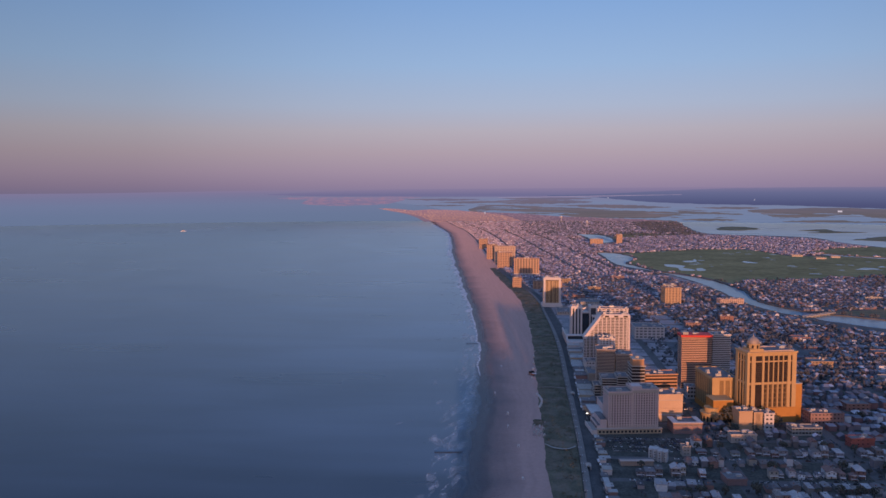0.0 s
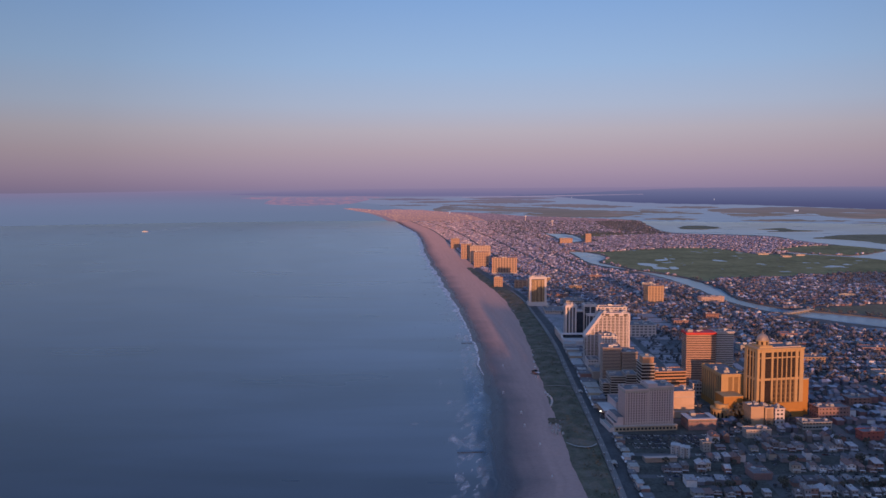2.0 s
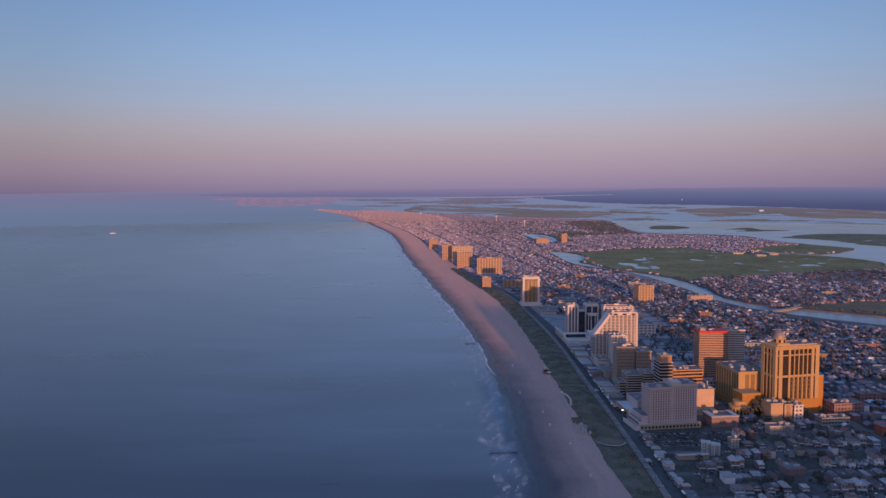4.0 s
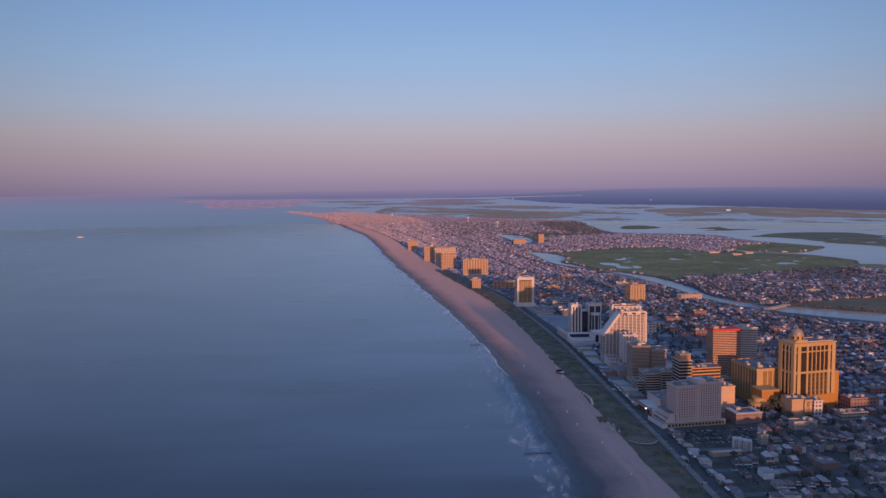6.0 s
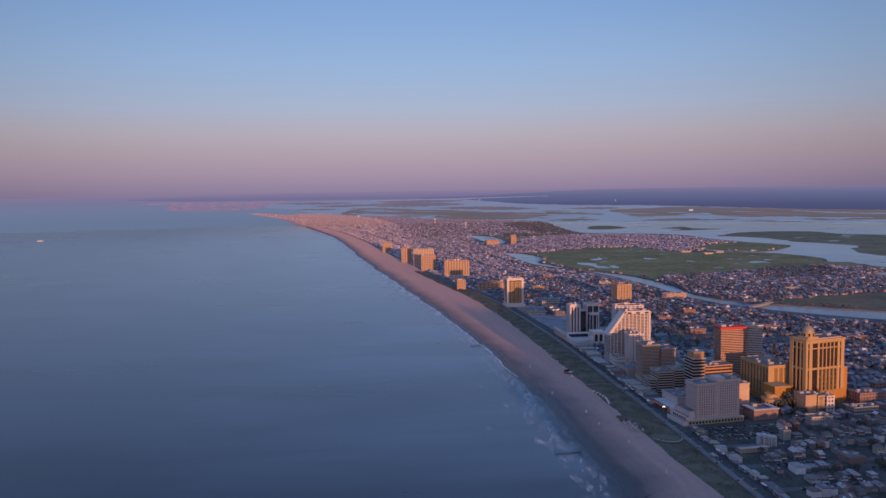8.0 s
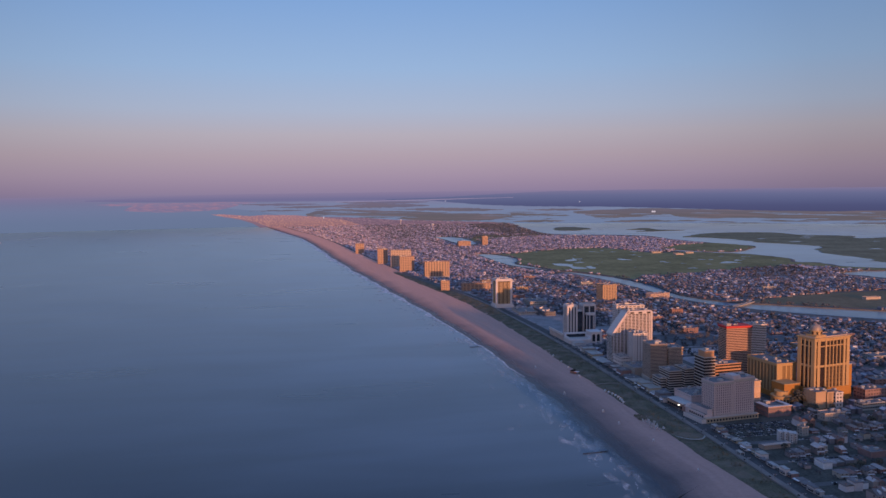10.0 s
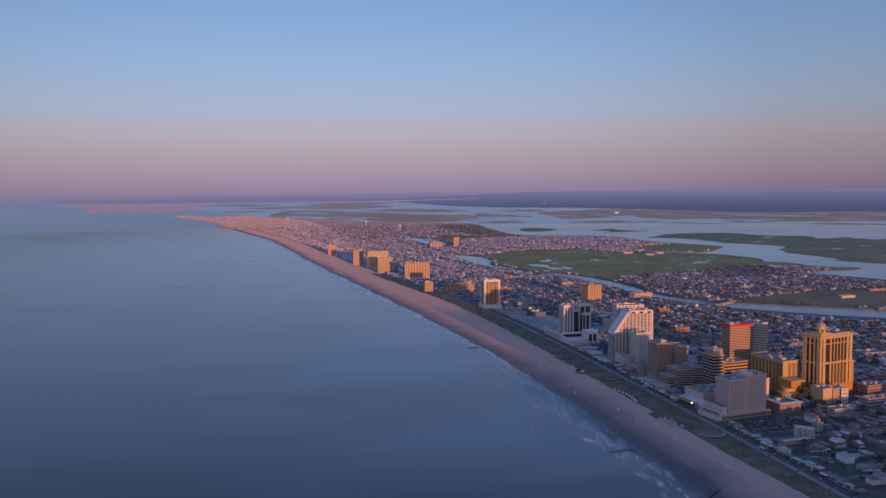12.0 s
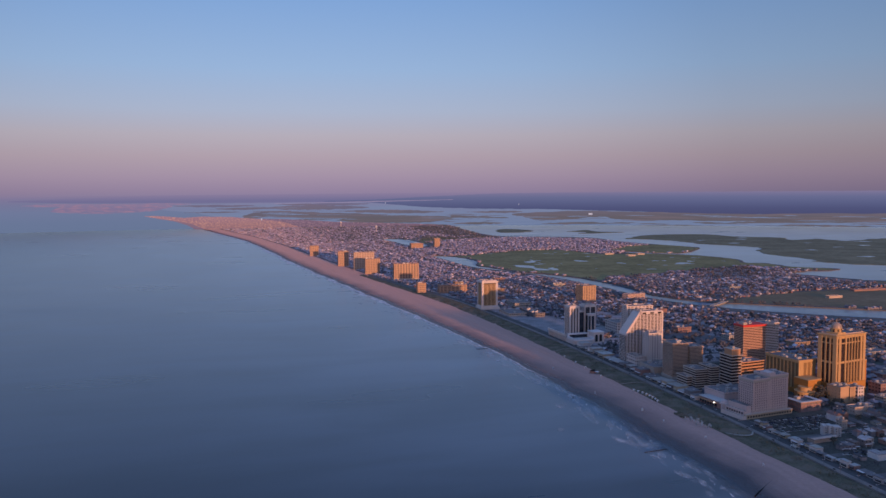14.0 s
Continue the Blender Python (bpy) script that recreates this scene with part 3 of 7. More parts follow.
def foam_patch(me, y0, off, ln, wd, slant):
    """A spindle of foam that lies along the shore, off metres out."""
    rows = []
    for q in np.linspace(0, 1, 12):
        y = y0 + ln * q
        x = coast(y, 1) - off + 2.4 * noise.noise((y / 9, off, 2)) + slant * q
        k = wd * math.sin(math.pi * q) * (0.6 + 0.8 * abs(noise.noise((y / 4, off, 5)))) + 0.05
        rows.append(((x - k, y, 0.07), (x - 0.2 * k, y, 0.11), (x + 0.6 * k, y, 0.07)))
    i0 = len(me.v)
    me.v += [p for r in rows for p in r]
    me.f += [(i0 + a * 3 + b, i0 + a * 3 + b + 1, i0 + a * 3 + b + 4, i0 + a * 3 + b + 3) for a in range(11) for b in (0, 1)]
    me.m = [0] * len(me.f)


rw = random.Random(17)
crests, spent = Mesh(), Mesh()
for k in range(30):
    foam_patch(spent, rw.uniform(430, 720), rw.uniform(8, 34), rw.uniform(12, 34), rw.uniform(2.5, 6.5), rw.uniform(2, 7))
for k in range(70):
    foam_patch(spent, 720 + 1700 * rw.random() ** 1.5, rw.uniform(5, 22), rw.uniform(18, 50), rw.uniform(2, 5), rw.uniform(2, 6))
for k in range(22):
    foam_patch(crests, rw.uniform(460, 760), rw.uniform(10, 30), rw.uniform(6, 16), rw.uniform(0.5, 1.3), rw.uniform(2, 6))
setting("foam_patches", spent, "thin spent foam drifting off the beach", "foam", foam_material("spent_foam", 0.42, 0.72, 0.52), kind="stuff")
setting("breakers", crests, "short white breaking waves off the beach", "foam", foam_material("breaker_foam", 0.36, 0.6, 0.75), kind="stuff")
swash_y = [y for y in YS if 820 < y < 4300]
swash = ribbon([[(edge(y) - min(1.0, (y - 780) / 600) * (2.4 + y / 480) * (0.5 + 2.6 * max(0.0, 0.25 + noise.noise((y / 34, 3.3, 0)) + 0.5 * noise.noise((y / 11, 8.3, 0)))), y, 0.1), (edge(y) + 0.8, y, 0.16)] for y in swash_y])
setting("swash", swash, "white line of foam where the waves run up the sand", "foam", foam_material("swash_foam", 0.3, 0.56, 0.85), kind="stuff")
setting("dunes", ribbon([[(coast(y, 2) + (coast(y, 3) - coast(y, 2)) * s + (wob(y, 40, 2.0, 6) + wob(y, 9, 1.0, 7) if s == 0 else 0), y,
        1.95 + (1.9 * math.sin(math.pi * s) * (0.5 + noise.noise((s * 5, y / 11, 9)) * 0.8) if 0 < s < 1 else 0))
        for s in (0, 0.12, 0.25, 0.4, 0.55, 0.7, 0.85, 1)] for y in YS if y < 1945]),
        "low dunes grown over with dark green grass", "dune", M_DUNE)

# land: one outline with the channel as a notch
BAY = [(1060, 4750), (1023, 4525), (940, 3917), (897, 3594), (914, 3400), (1027, 3319), (1134, 3247), (1209, 3184), (1231, 3096), (1220, 2876), (1251, 2673), (1282, 2550),
       (1297, 2465), (1191, 2341), (1096, 2271), (1034, 2307), (983, 2387), (936, 2398), (969, 2321), (1035, 2250), (1097, 2166), (1115, 2010), (1067, 1909), (1110, 1874),
       (1102, 1773), (1147, 1723), (1172, 1683), (1120, 1655), (1060, 1665), (992, 1642), (999, 1558), (1030, 1480), (1066, 1435), (1500, 1250), (2400, 1000), (2400, 300)]
WEST_BANK = [(1400, 420), (820, 960), (720, 1085), (637, 1150), (551, 1225), (505, 1262), (474, 1316), (458, 1398), (474, 1530), (472, 1640), (454, 1741),
             (425, 1815), (384, 1890), (363, 2000), (342, 2090), (385, 2200), (392, 2300), (370, 2396), (340, 2440)]
EAST_BANK = [(312, 2446), (313, 2255), (312, 2060), (345, 1948), (382, 1865), (408, 1741), (422, 1640), (428, 1490), (427, 1370), (444, 1272), (476, 1218),
             (494, 1178), (553, 1106), (611, 1048), (680, 980), (1100, 480), (1300, 300), (1300, -400)]


def shore(points, amp=4, seed=1, steps=8, size=25):
    out = []
    for i, (x, y) in enumerate(curve(points, steps)):
        a = amp * noise.noise((x / size, y / size, seed)) + 0.5 * amp * noise.noise((x / size * 3, y / size * 3, seed + 9))
        b = amp * noise.noise((y / size, x / size, seed + 3)) + 0.5 * amp * noise.noise((y / size * 3, x / size * 3, seed + 5))
        out.append((x + a, y + b))
    return out


def inside(x, y, poly):
    c = False
    for (x0, y0), (x1, y1) in zip(poly, poly[1:] + poly[:1]):
        if (y0 > y) != (y1 > y) and x < (x1 - x0) * (y - y0) / (y1 - y0) + x0:
            c = not c
    return c


def sheet(outline, z, skirt=1.2, holes=()):
    """A flat piece of land with a bank round it."""
    bm = bmesh.new()
    vs = [bm.verts.new((x, y, z)) for x, y in outline]
    es = [bm.edges.new((vs[i], vs[(i + 1) % len(vs)])) for i in range(len(vs))]
    bmesh.ops.triangle_fill(bm, use_beauty=True, use_dissolve=False, edges=es, normal=(0, 0, 1))
    bm.verts.index_update()
    me = Mesh()
    me.v = [tuple(v.co) for v in bm.verts]
    me.f = [tuple(v.index for v in f.verts) for f in bm.faces]
    k, n0 = len(outline), len(me.v)
    me.v += [(x, y, z - skirt) for x, y in outline]
    me.f += [(i, (i + 1) % k, n0 + (i + 1) % k, n0 + i) for i in range(k)]
    me.m = [0] * len(me.f)
    bm.free()
    return me


inner = [(coast(y, 3) + 0.5, float(y)) for y in np.arange(-400, 4750, 25)]
setting("ground", sheet(inner + [(coast(4740, 3), 4750.0)] + shore(BAY, 8, 2) + shore(WEST_BANK, 4, 3) + shore(EAST_BANK, 4, 4), ZT - 0.12, 2.5),
        "dark town ground of streets and open lots", "ground", M_ASPHALT)

MARSH_TOP = [(385, 2405), (423, 2410), (539, 2489), (692, 2556), (781, 2535), (814, 2452), (838, 2329), (905, 2300), (960, 2312)]
MARSH_SIDE = [(1030, 2240), (1088, 2160), (1106, 2010), (1058, 1914), (1100, 1868), (1093, 1780), (1138, 1726), (1158, 1686), (1110, 1668), (1060, 1740), (1001, 1827), (933, 1812),
              (854, 1800), (763, 1764), (683, 1741), (605, 1719), (534, 1708), (484, 1640)]
MARSH_CHAN = [(462, 1741), (433, 1824), (392, 1895), (371, 2000), (350, 2090), (392, 2200), (398, 2300), (378, 2396)]
setting("marsh", sheet(shore(MARSH_TOP, 8, 5) + shore(MARSH_SIDE, 6, 6) + shore(MARSH_CHAN, 2, 7), ZT - 0.02, 0.3),
        "flat olive-green salt marsh between the channels", "marsh", M_MARSH)
SPIT = [(927, 2426), (1086, 2601), (1245, 2650), (1286, 2465), (1191, 2350), (1100, 2284), (1030, 2320), (985, 2398)]
setting("marsh_spit", sheet(shore(SPIT + SPIT[:1], 5, 31)[:-1], ZT + 0.01, 0.3), "narrow green marsh spit beyond the houses", "marsh", M_MARSH)
MARSH_SOUTH = [(520, 1265), (560, 1235), (645, 1165), (728, 1098), (830, 975), (1400, 440), (1500, 900), (1050, 1420), (982, 1340), (740, 1330), (600, 1295)]
setting("marsh_south", sheet(shore(MARSH_SOUTH + MARSH_SOUTH[:1], 4, 8)[:-1], ZT - 0.02, 0.3),
        "brown-green grass flat beside the channel", "marsh", M_FLAT)
ISLES = [([(1336, 3039), (1494, 3209), (1696, 3282), (1852, 3218), (1860, 3030), (1985, 2880), (1915, 2740), (2066, 2749), (2070, 2600), (2342, 2682), (2700, 2600), (2700, 1500),
           (1800, 1500), (1367, 1729), (1279, 1870), (1317, 1935), (1351, 2197), (1477, 2370), (1505, 2451), (1440, 2679), (1436, 2873)], 16),
         ([(1061, 3882), (1150, 4050), (1221, 4060), (1256, 3951), (1240, 3815), (1130, 3700), (1040, 3740)], 14),
         ([(1370, 3690), (1537, 3810), (1515, 3640), (1609, 3548), (1460, 3490), (1340, 3500), (1430, 3590)], 12),
         ([(1412, 2665), (1520, 2702), (1530, 2608), (1500, 2480), (1475, 2540)], 6)]
for i, (pts, amp) in enumerate(ISLES):
    setting("marsh_island", sheet(shore(pts + pts[:1], amp, 20 + i, 14, 60)[:-1], 0.45 + 0.04 * i, 0.6), "low marsh island in the bay", "marsh", M_BAYMARSH)
rp = random.Random(14)
for k in range(26):
    px0, py0, pl = rp.uniform(1500, 2200), rp.uniform(1800, 3000), rp.uniform(8, 34)
    if inside(px0, py0, ISLES[0][0]):
        pts = [(px0 + pl * math.cos(q) * rp.uniform(0.5, 1.4), py0 + 0.7 * pl * math.sin(q) * rp.uniform(0.4, 1.4)) for q in np.linspace(0, 5.5, 7)]
        setting("water_pond", sheet(shore(pts + pts[:1], 7, 60 + k, 8, 14)[:-1], 0.49, 0.04), "still pond on the marsh island", "water", M_BAY)
for k in range(40):
    px0, py0, pl = rp.uniform(480, 1050), rp.uniform(1760, 2480), rp.uniform(3, 11)
    if inside(px0, py0, MARSH_TOP + MARSH_SIDE + MARSH_CHAN):
        pts = [(px0 + pl * math.cos(q) * rp.uniform(0.6, 1.5), py0 + pl * math.sin(q) * rp.uniform(0.4, 1.2)) for q in np.linspace(0, 5.5, 7)]
        setting("water_pond", sheet(shore(pts + pts[:1], 3, 90 + k, 8, 8)[:-1], ZT + 0.02, 0.04), "small pool in the salt marsh", "water", M_BAY)
PONDS = [[(432, 2050), (458, 2040), (474, 2000), (462, 1964), (478, 1915), (466, 1890), (440, 1900), (446, 1960), (428, 2000)], [(483, 1935), (506, 1956), (500, 1905), (480, 1890)],
         [(499, 2140), (530, 2160), (545, 2205), (536, 2135), (505, 2104)], [(650, 2120), (668, 2135), (680, 2090), (656, 2095)], [(855, 1931), (900, 1975), (915, 1945), (880, 1925)],
         [(340, 3390), (399, 3350), (446, 3240), (436, 2940), (384, 2850), (366, 2990), (362, 3212)]]
for i, pts in enumerate(PONDS):
    setting("water_pond", sheet(shore(pts + pts[:1], 5, 40 + i)[:-1], ZT + (0.06 if i > 4 else 0.03), 0.05), "still pond reflecting the sky", "water", M_BAY)


# ---- far distance behind everything, on one wide arc ----
RB, EX, EY, EZ, FLEN = 4780.0, -190.0, 8.6, 198.6, 1404.0


def far(az, dip, r=RB):
    """A place on the arc: degrees east of the y axis, and dip below eye level in 1404ths."""
    return (EX + r * math.sin(radians(az)), EY + r * math.cos(radians(az)), EZ - dip / FLEN * r)


def far_strip(name, label, material, top, bottom, r, rough=0.6):
    """A strip of distance between an upper and a lower line of (degrees, dip)."""
    x0, x1 = top[0][0], top[-1][0]
    rows = []
    for x in np.linspace(x0, x1, max(8, int((x1 - x0) * 4))):
        up = float(np.interp(x, [q[0] for q in top], [q[1] for q in top]))
        lo = float(np.interp(x, [q[0] for q in bottom], [q[1] for q in bottom]))
        rows.append([far(x, lo + rough * noise.noise((x * 2.2, 1.5, r)), r), far(x, up + rough * noise.noise((x * 1.7, 7.5, r)), r)])
    setting(name, ribbon(rows), label, "backdrop", material)


def far_patch(name, label, material, points, r, ragged=1.2):
    """A patch of far land with an uneven outline, from a few (degrees, dip)."""
    line = curve(points + points[:1], 10)[:-1]
    bm = bmesh.new()
    flat = [(a + 0.12 * ragged * noise.noise((a * 4, d * 0.6, r)), d + ragged * noise.noise((a * 3.5, d * 0.4, r + 5)), 0) for a, d in line]
    vs = [bm.verts.new(p) for p in flat]
    bmesh.ops.triangle_fill(bm, use_beauty=True, use_dissolve=False, normal=(0, 0, 1), edges=[bm.edges.new((vs[i], vs[i - 1])) for i in range(len(vs))])
    bm.verts.index_update()
    me = Mesh()
    me.v = [far(v.co.x, v.co.y, r) for v in bm.verts]
    me.f = [tuple(v.index for v in f.verts) for f in bm.faces]
    me.m = [0] * len(me.f)
    bm.free()
    setting(name, me, label, "backdrop", material)


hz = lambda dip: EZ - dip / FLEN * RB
# haze, low sun and shining water are all put into these glowing colours
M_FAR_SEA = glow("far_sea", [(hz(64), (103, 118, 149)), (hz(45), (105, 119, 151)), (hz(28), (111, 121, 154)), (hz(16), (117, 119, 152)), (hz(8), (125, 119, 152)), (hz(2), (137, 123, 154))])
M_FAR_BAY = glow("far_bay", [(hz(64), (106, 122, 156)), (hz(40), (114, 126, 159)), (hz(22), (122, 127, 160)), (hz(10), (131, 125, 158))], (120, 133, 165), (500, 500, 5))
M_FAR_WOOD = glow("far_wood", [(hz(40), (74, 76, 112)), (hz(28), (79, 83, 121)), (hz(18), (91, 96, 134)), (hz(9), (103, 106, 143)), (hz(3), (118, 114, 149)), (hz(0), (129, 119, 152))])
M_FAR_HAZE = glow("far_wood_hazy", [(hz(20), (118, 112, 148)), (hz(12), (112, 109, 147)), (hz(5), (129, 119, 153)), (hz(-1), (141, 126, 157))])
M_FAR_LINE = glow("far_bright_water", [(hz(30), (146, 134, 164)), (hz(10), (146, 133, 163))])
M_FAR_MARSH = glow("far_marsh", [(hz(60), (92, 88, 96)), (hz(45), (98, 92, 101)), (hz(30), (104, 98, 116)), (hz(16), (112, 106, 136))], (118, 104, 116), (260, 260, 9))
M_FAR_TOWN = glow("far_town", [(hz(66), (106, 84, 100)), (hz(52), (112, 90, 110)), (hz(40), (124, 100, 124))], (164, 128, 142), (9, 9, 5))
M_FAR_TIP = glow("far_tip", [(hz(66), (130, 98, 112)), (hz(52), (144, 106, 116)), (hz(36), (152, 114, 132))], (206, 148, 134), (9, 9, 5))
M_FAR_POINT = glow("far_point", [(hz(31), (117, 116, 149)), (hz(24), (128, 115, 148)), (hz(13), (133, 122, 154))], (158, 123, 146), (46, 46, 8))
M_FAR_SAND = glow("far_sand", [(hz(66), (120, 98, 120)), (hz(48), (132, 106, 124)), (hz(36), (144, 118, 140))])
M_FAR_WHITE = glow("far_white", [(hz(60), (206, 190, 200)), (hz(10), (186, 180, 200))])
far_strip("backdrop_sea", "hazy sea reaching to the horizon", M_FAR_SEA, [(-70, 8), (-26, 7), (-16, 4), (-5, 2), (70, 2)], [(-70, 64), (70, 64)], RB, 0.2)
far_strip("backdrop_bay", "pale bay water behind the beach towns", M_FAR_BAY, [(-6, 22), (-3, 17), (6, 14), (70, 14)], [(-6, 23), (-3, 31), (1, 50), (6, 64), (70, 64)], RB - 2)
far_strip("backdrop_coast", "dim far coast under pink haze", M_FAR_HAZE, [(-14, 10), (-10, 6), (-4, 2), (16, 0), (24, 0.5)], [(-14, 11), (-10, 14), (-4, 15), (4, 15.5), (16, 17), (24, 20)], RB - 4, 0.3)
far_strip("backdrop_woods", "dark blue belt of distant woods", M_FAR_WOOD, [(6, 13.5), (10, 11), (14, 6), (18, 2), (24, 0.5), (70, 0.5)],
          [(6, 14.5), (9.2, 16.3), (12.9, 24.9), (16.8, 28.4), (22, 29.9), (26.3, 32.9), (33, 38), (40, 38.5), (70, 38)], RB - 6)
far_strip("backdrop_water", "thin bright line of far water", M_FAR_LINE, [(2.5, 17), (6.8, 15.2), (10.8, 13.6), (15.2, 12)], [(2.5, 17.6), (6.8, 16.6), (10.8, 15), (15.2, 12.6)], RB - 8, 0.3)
FAR_MARSHES = (
    [(0.3, 39.1), (1.1, 32.4), (2.7, 29.8), (5.2, 32.4), (8.8, 36.1), (10.8, 39.4), (8.8, 43.1), (6.8, 43.7), (2.3, 40.6), (0.9, 42.2)],
    [(1.1, 25.4), (3.5, 22.0), (6.8, 21.7), (9.2, 25.2), (6.8, 27.7), (4.3, 28.2)],
    [(2.7, 18.4), (6.0, 17.1), (9.2, 18.3), (7.6, 20.9), (4.3, 21.2)],
    [(6.8, 31.2), (9.6, 29.3), (12.1, 30.7), (14.5, 34.0), (12.1, 35.6), (9.2, 34.2)],
    [(6.8, 46.7), (8.4, 41.0), (10.0, 39.3), (13.3, 40.8), (15.3, 43.9), (13.5, 51.7), (10.8, 52.4), (8.0, 50.9)])
FAR_FLATS = (
    [(14.9, 40.0), (16.4, 41.1), (19.2, 44.2), (17.2, 46.1), (15.3, 43.9)],
    [(15.1, 54.8), (16.8, 52.4), (19.0, 53.9), (16.8, 56.2)],
    [(16.0, 34.2), (18.8, 32.5), (20.3, 34.6), (18.4, 36.0)],
    [(20.3, 43.3), (19.6, 37.6), (24.5, 32.9), (29.8, 35.6), (35.3, 37.9), (49.2, 36.0), (49.2, 46.7), (35.3, 50.1), (27.7, 49.6), (25.9, 43.2), (23.7, 47.1), (21.5, 50.0)],
    [(21.5, 55.3), (23.7, 53.0), (26.3, 53.5), (28.4, 54.2), (25.6, 55.9), (22.6, 56.4)])
FAR_BARS = (
    [(34.4, 52.0), (36.3, 50.5), (42.0, 48.1), (42.0, 51.3), (36.9, 52.8)],
    [(-4.5, 20.0), (-1.7, 18.8), (1.1, 20.5), (-1.3, 22.4)],
    [(-1.9, 25.6), (0.7, 23.3), (2.9, 24.9), (0.3, 27.4)],
    [(-3.6, 31.0), (-1.2, 30.2), (0.4, 31.2), (-1.4, 32.0)],
    [(11.0, 55.6), (13.0, 54.6), (15.0, 57.2), (12.6, 57.0)],
    [(27.5, 58.5), (31.0, 57.3), (34.0, 58.6), (30.6, 59.6)],
    [(36.0, 57.2), (40.5, 55.8), (44.0, 57.0), (40.0, 58.2)])
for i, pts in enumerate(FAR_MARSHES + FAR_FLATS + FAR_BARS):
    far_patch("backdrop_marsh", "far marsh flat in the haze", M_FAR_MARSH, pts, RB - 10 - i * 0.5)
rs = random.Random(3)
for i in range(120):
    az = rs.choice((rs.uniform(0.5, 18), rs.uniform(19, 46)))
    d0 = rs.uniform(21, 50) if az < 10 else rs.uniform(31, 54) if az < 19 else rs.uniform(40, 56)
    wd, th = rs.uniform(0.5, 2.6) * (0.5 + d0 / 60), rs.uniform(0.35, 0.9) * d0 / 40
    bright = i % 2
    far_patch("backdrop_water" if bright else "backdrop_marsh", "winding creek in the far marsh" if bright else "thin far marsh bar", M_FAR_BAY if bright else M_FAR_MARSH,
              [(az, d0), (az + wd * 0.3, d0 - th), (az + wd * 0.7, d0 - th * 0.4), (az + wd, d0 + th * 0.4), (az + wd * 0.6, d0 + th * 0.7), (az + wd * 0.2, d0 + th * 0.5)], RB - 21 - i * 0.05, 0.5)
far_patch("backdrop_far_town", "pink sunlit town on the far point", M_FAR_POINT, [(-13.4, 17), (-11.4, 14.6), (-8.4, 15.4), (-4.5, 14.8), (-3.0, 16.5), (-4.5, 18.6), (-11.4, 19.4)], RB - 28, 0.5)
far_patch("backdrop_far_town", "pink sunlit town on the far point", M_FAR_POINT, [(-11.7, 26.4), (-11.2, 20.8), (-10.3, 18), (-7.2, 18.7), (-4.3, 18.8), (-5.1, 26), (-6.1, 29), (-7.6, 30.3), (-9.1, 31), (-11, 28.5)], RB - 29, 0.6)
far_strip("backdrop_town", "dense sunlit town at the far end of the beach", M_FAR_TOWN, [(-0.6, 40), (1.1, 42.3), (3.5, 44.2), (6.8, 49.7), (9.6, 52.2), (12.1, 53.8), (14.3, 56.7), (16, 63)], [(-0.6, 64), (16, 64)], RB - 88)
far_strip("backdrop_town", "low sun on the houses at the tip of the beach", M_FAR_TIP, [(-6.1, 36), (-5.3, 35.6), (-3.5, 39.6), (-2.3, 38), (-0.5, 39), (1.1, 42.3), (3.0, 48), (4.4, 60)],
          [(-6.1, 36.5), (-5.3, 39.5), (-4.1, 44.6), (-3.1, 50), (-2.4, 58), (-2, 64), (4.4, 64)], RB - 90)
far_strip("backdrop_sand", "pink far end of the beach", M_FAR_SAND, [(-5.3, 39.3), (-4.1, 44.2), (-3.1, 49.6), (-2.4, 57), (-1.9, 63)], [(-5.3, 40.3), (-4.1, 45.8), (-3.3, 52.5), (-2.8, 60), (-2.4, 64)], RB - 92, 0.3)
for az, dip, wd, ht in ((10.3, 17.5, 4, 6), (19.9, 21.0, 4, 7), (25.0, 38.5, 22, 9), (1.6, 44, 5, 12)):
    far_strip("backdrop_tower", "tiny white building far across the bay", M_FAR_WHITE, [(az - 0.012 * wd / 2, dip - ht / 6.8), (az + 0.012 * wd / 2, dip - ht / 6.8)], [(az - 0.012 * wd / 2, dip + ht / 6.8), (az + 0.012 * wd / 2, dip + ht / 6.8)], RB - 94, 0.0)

# ---- tall buildings ----
M_GOLD = mat("gold_stucco", (0.44, 0.3, 0.155), 0.7, 0.12, 0.1, 1.5)
M_GOLDBASE = mat("ochre_stucco", (0.40, 0.195, 0.055), 0.7, 0.12, 0.1, 1.5)
M_GREYGLASS = mat("grey_glass", (0.12, 0.108, 0.118), 0.3, 0.3, 0.12, 0.6, spec=0.4)
M_MAUVE = mat("mauve_concrete", (0.57, 0.455, 0.445), 0.8, 0.12, 0.1, 1.5)
M_SANDSTONE = mat("yellow_stucco", (0.40, 0.33, 0.24), 0.85, 0.25, 0.15, 1.5)
M_CREAM = mat("cream_stucco", (0.45, 0.39, 0.35), 0.8, 0.12, 0.1, 1.5)
M_TAN = mat("tan_spandrel", (0.46, 0.35, 0.29), 0.75, 0.12, 0.1, 1.5)
M_PEACH = mat("peach_spandrel", (0.50, 0.38, 0.335), 0.75, 0.12, 0.1, 1.5)
M_WHITE = mat("white_concrete", (0.58, 0.525, 0.515), 0.75, 0.1, 0.1, 1.5)
M_BRONZE = mat("bronze_glass", (0.036, 0.027, 0.026), 0.25, 0.35, 0.12, 0.6, spec=0.35)
# glass lightened for distance, its haze put into the colour
M_FARGLASS = mat("hazed_glass", (0.20, 0.15, 0.13), 0.4, 0.3, 0.1, 0.6, spec=0.3)
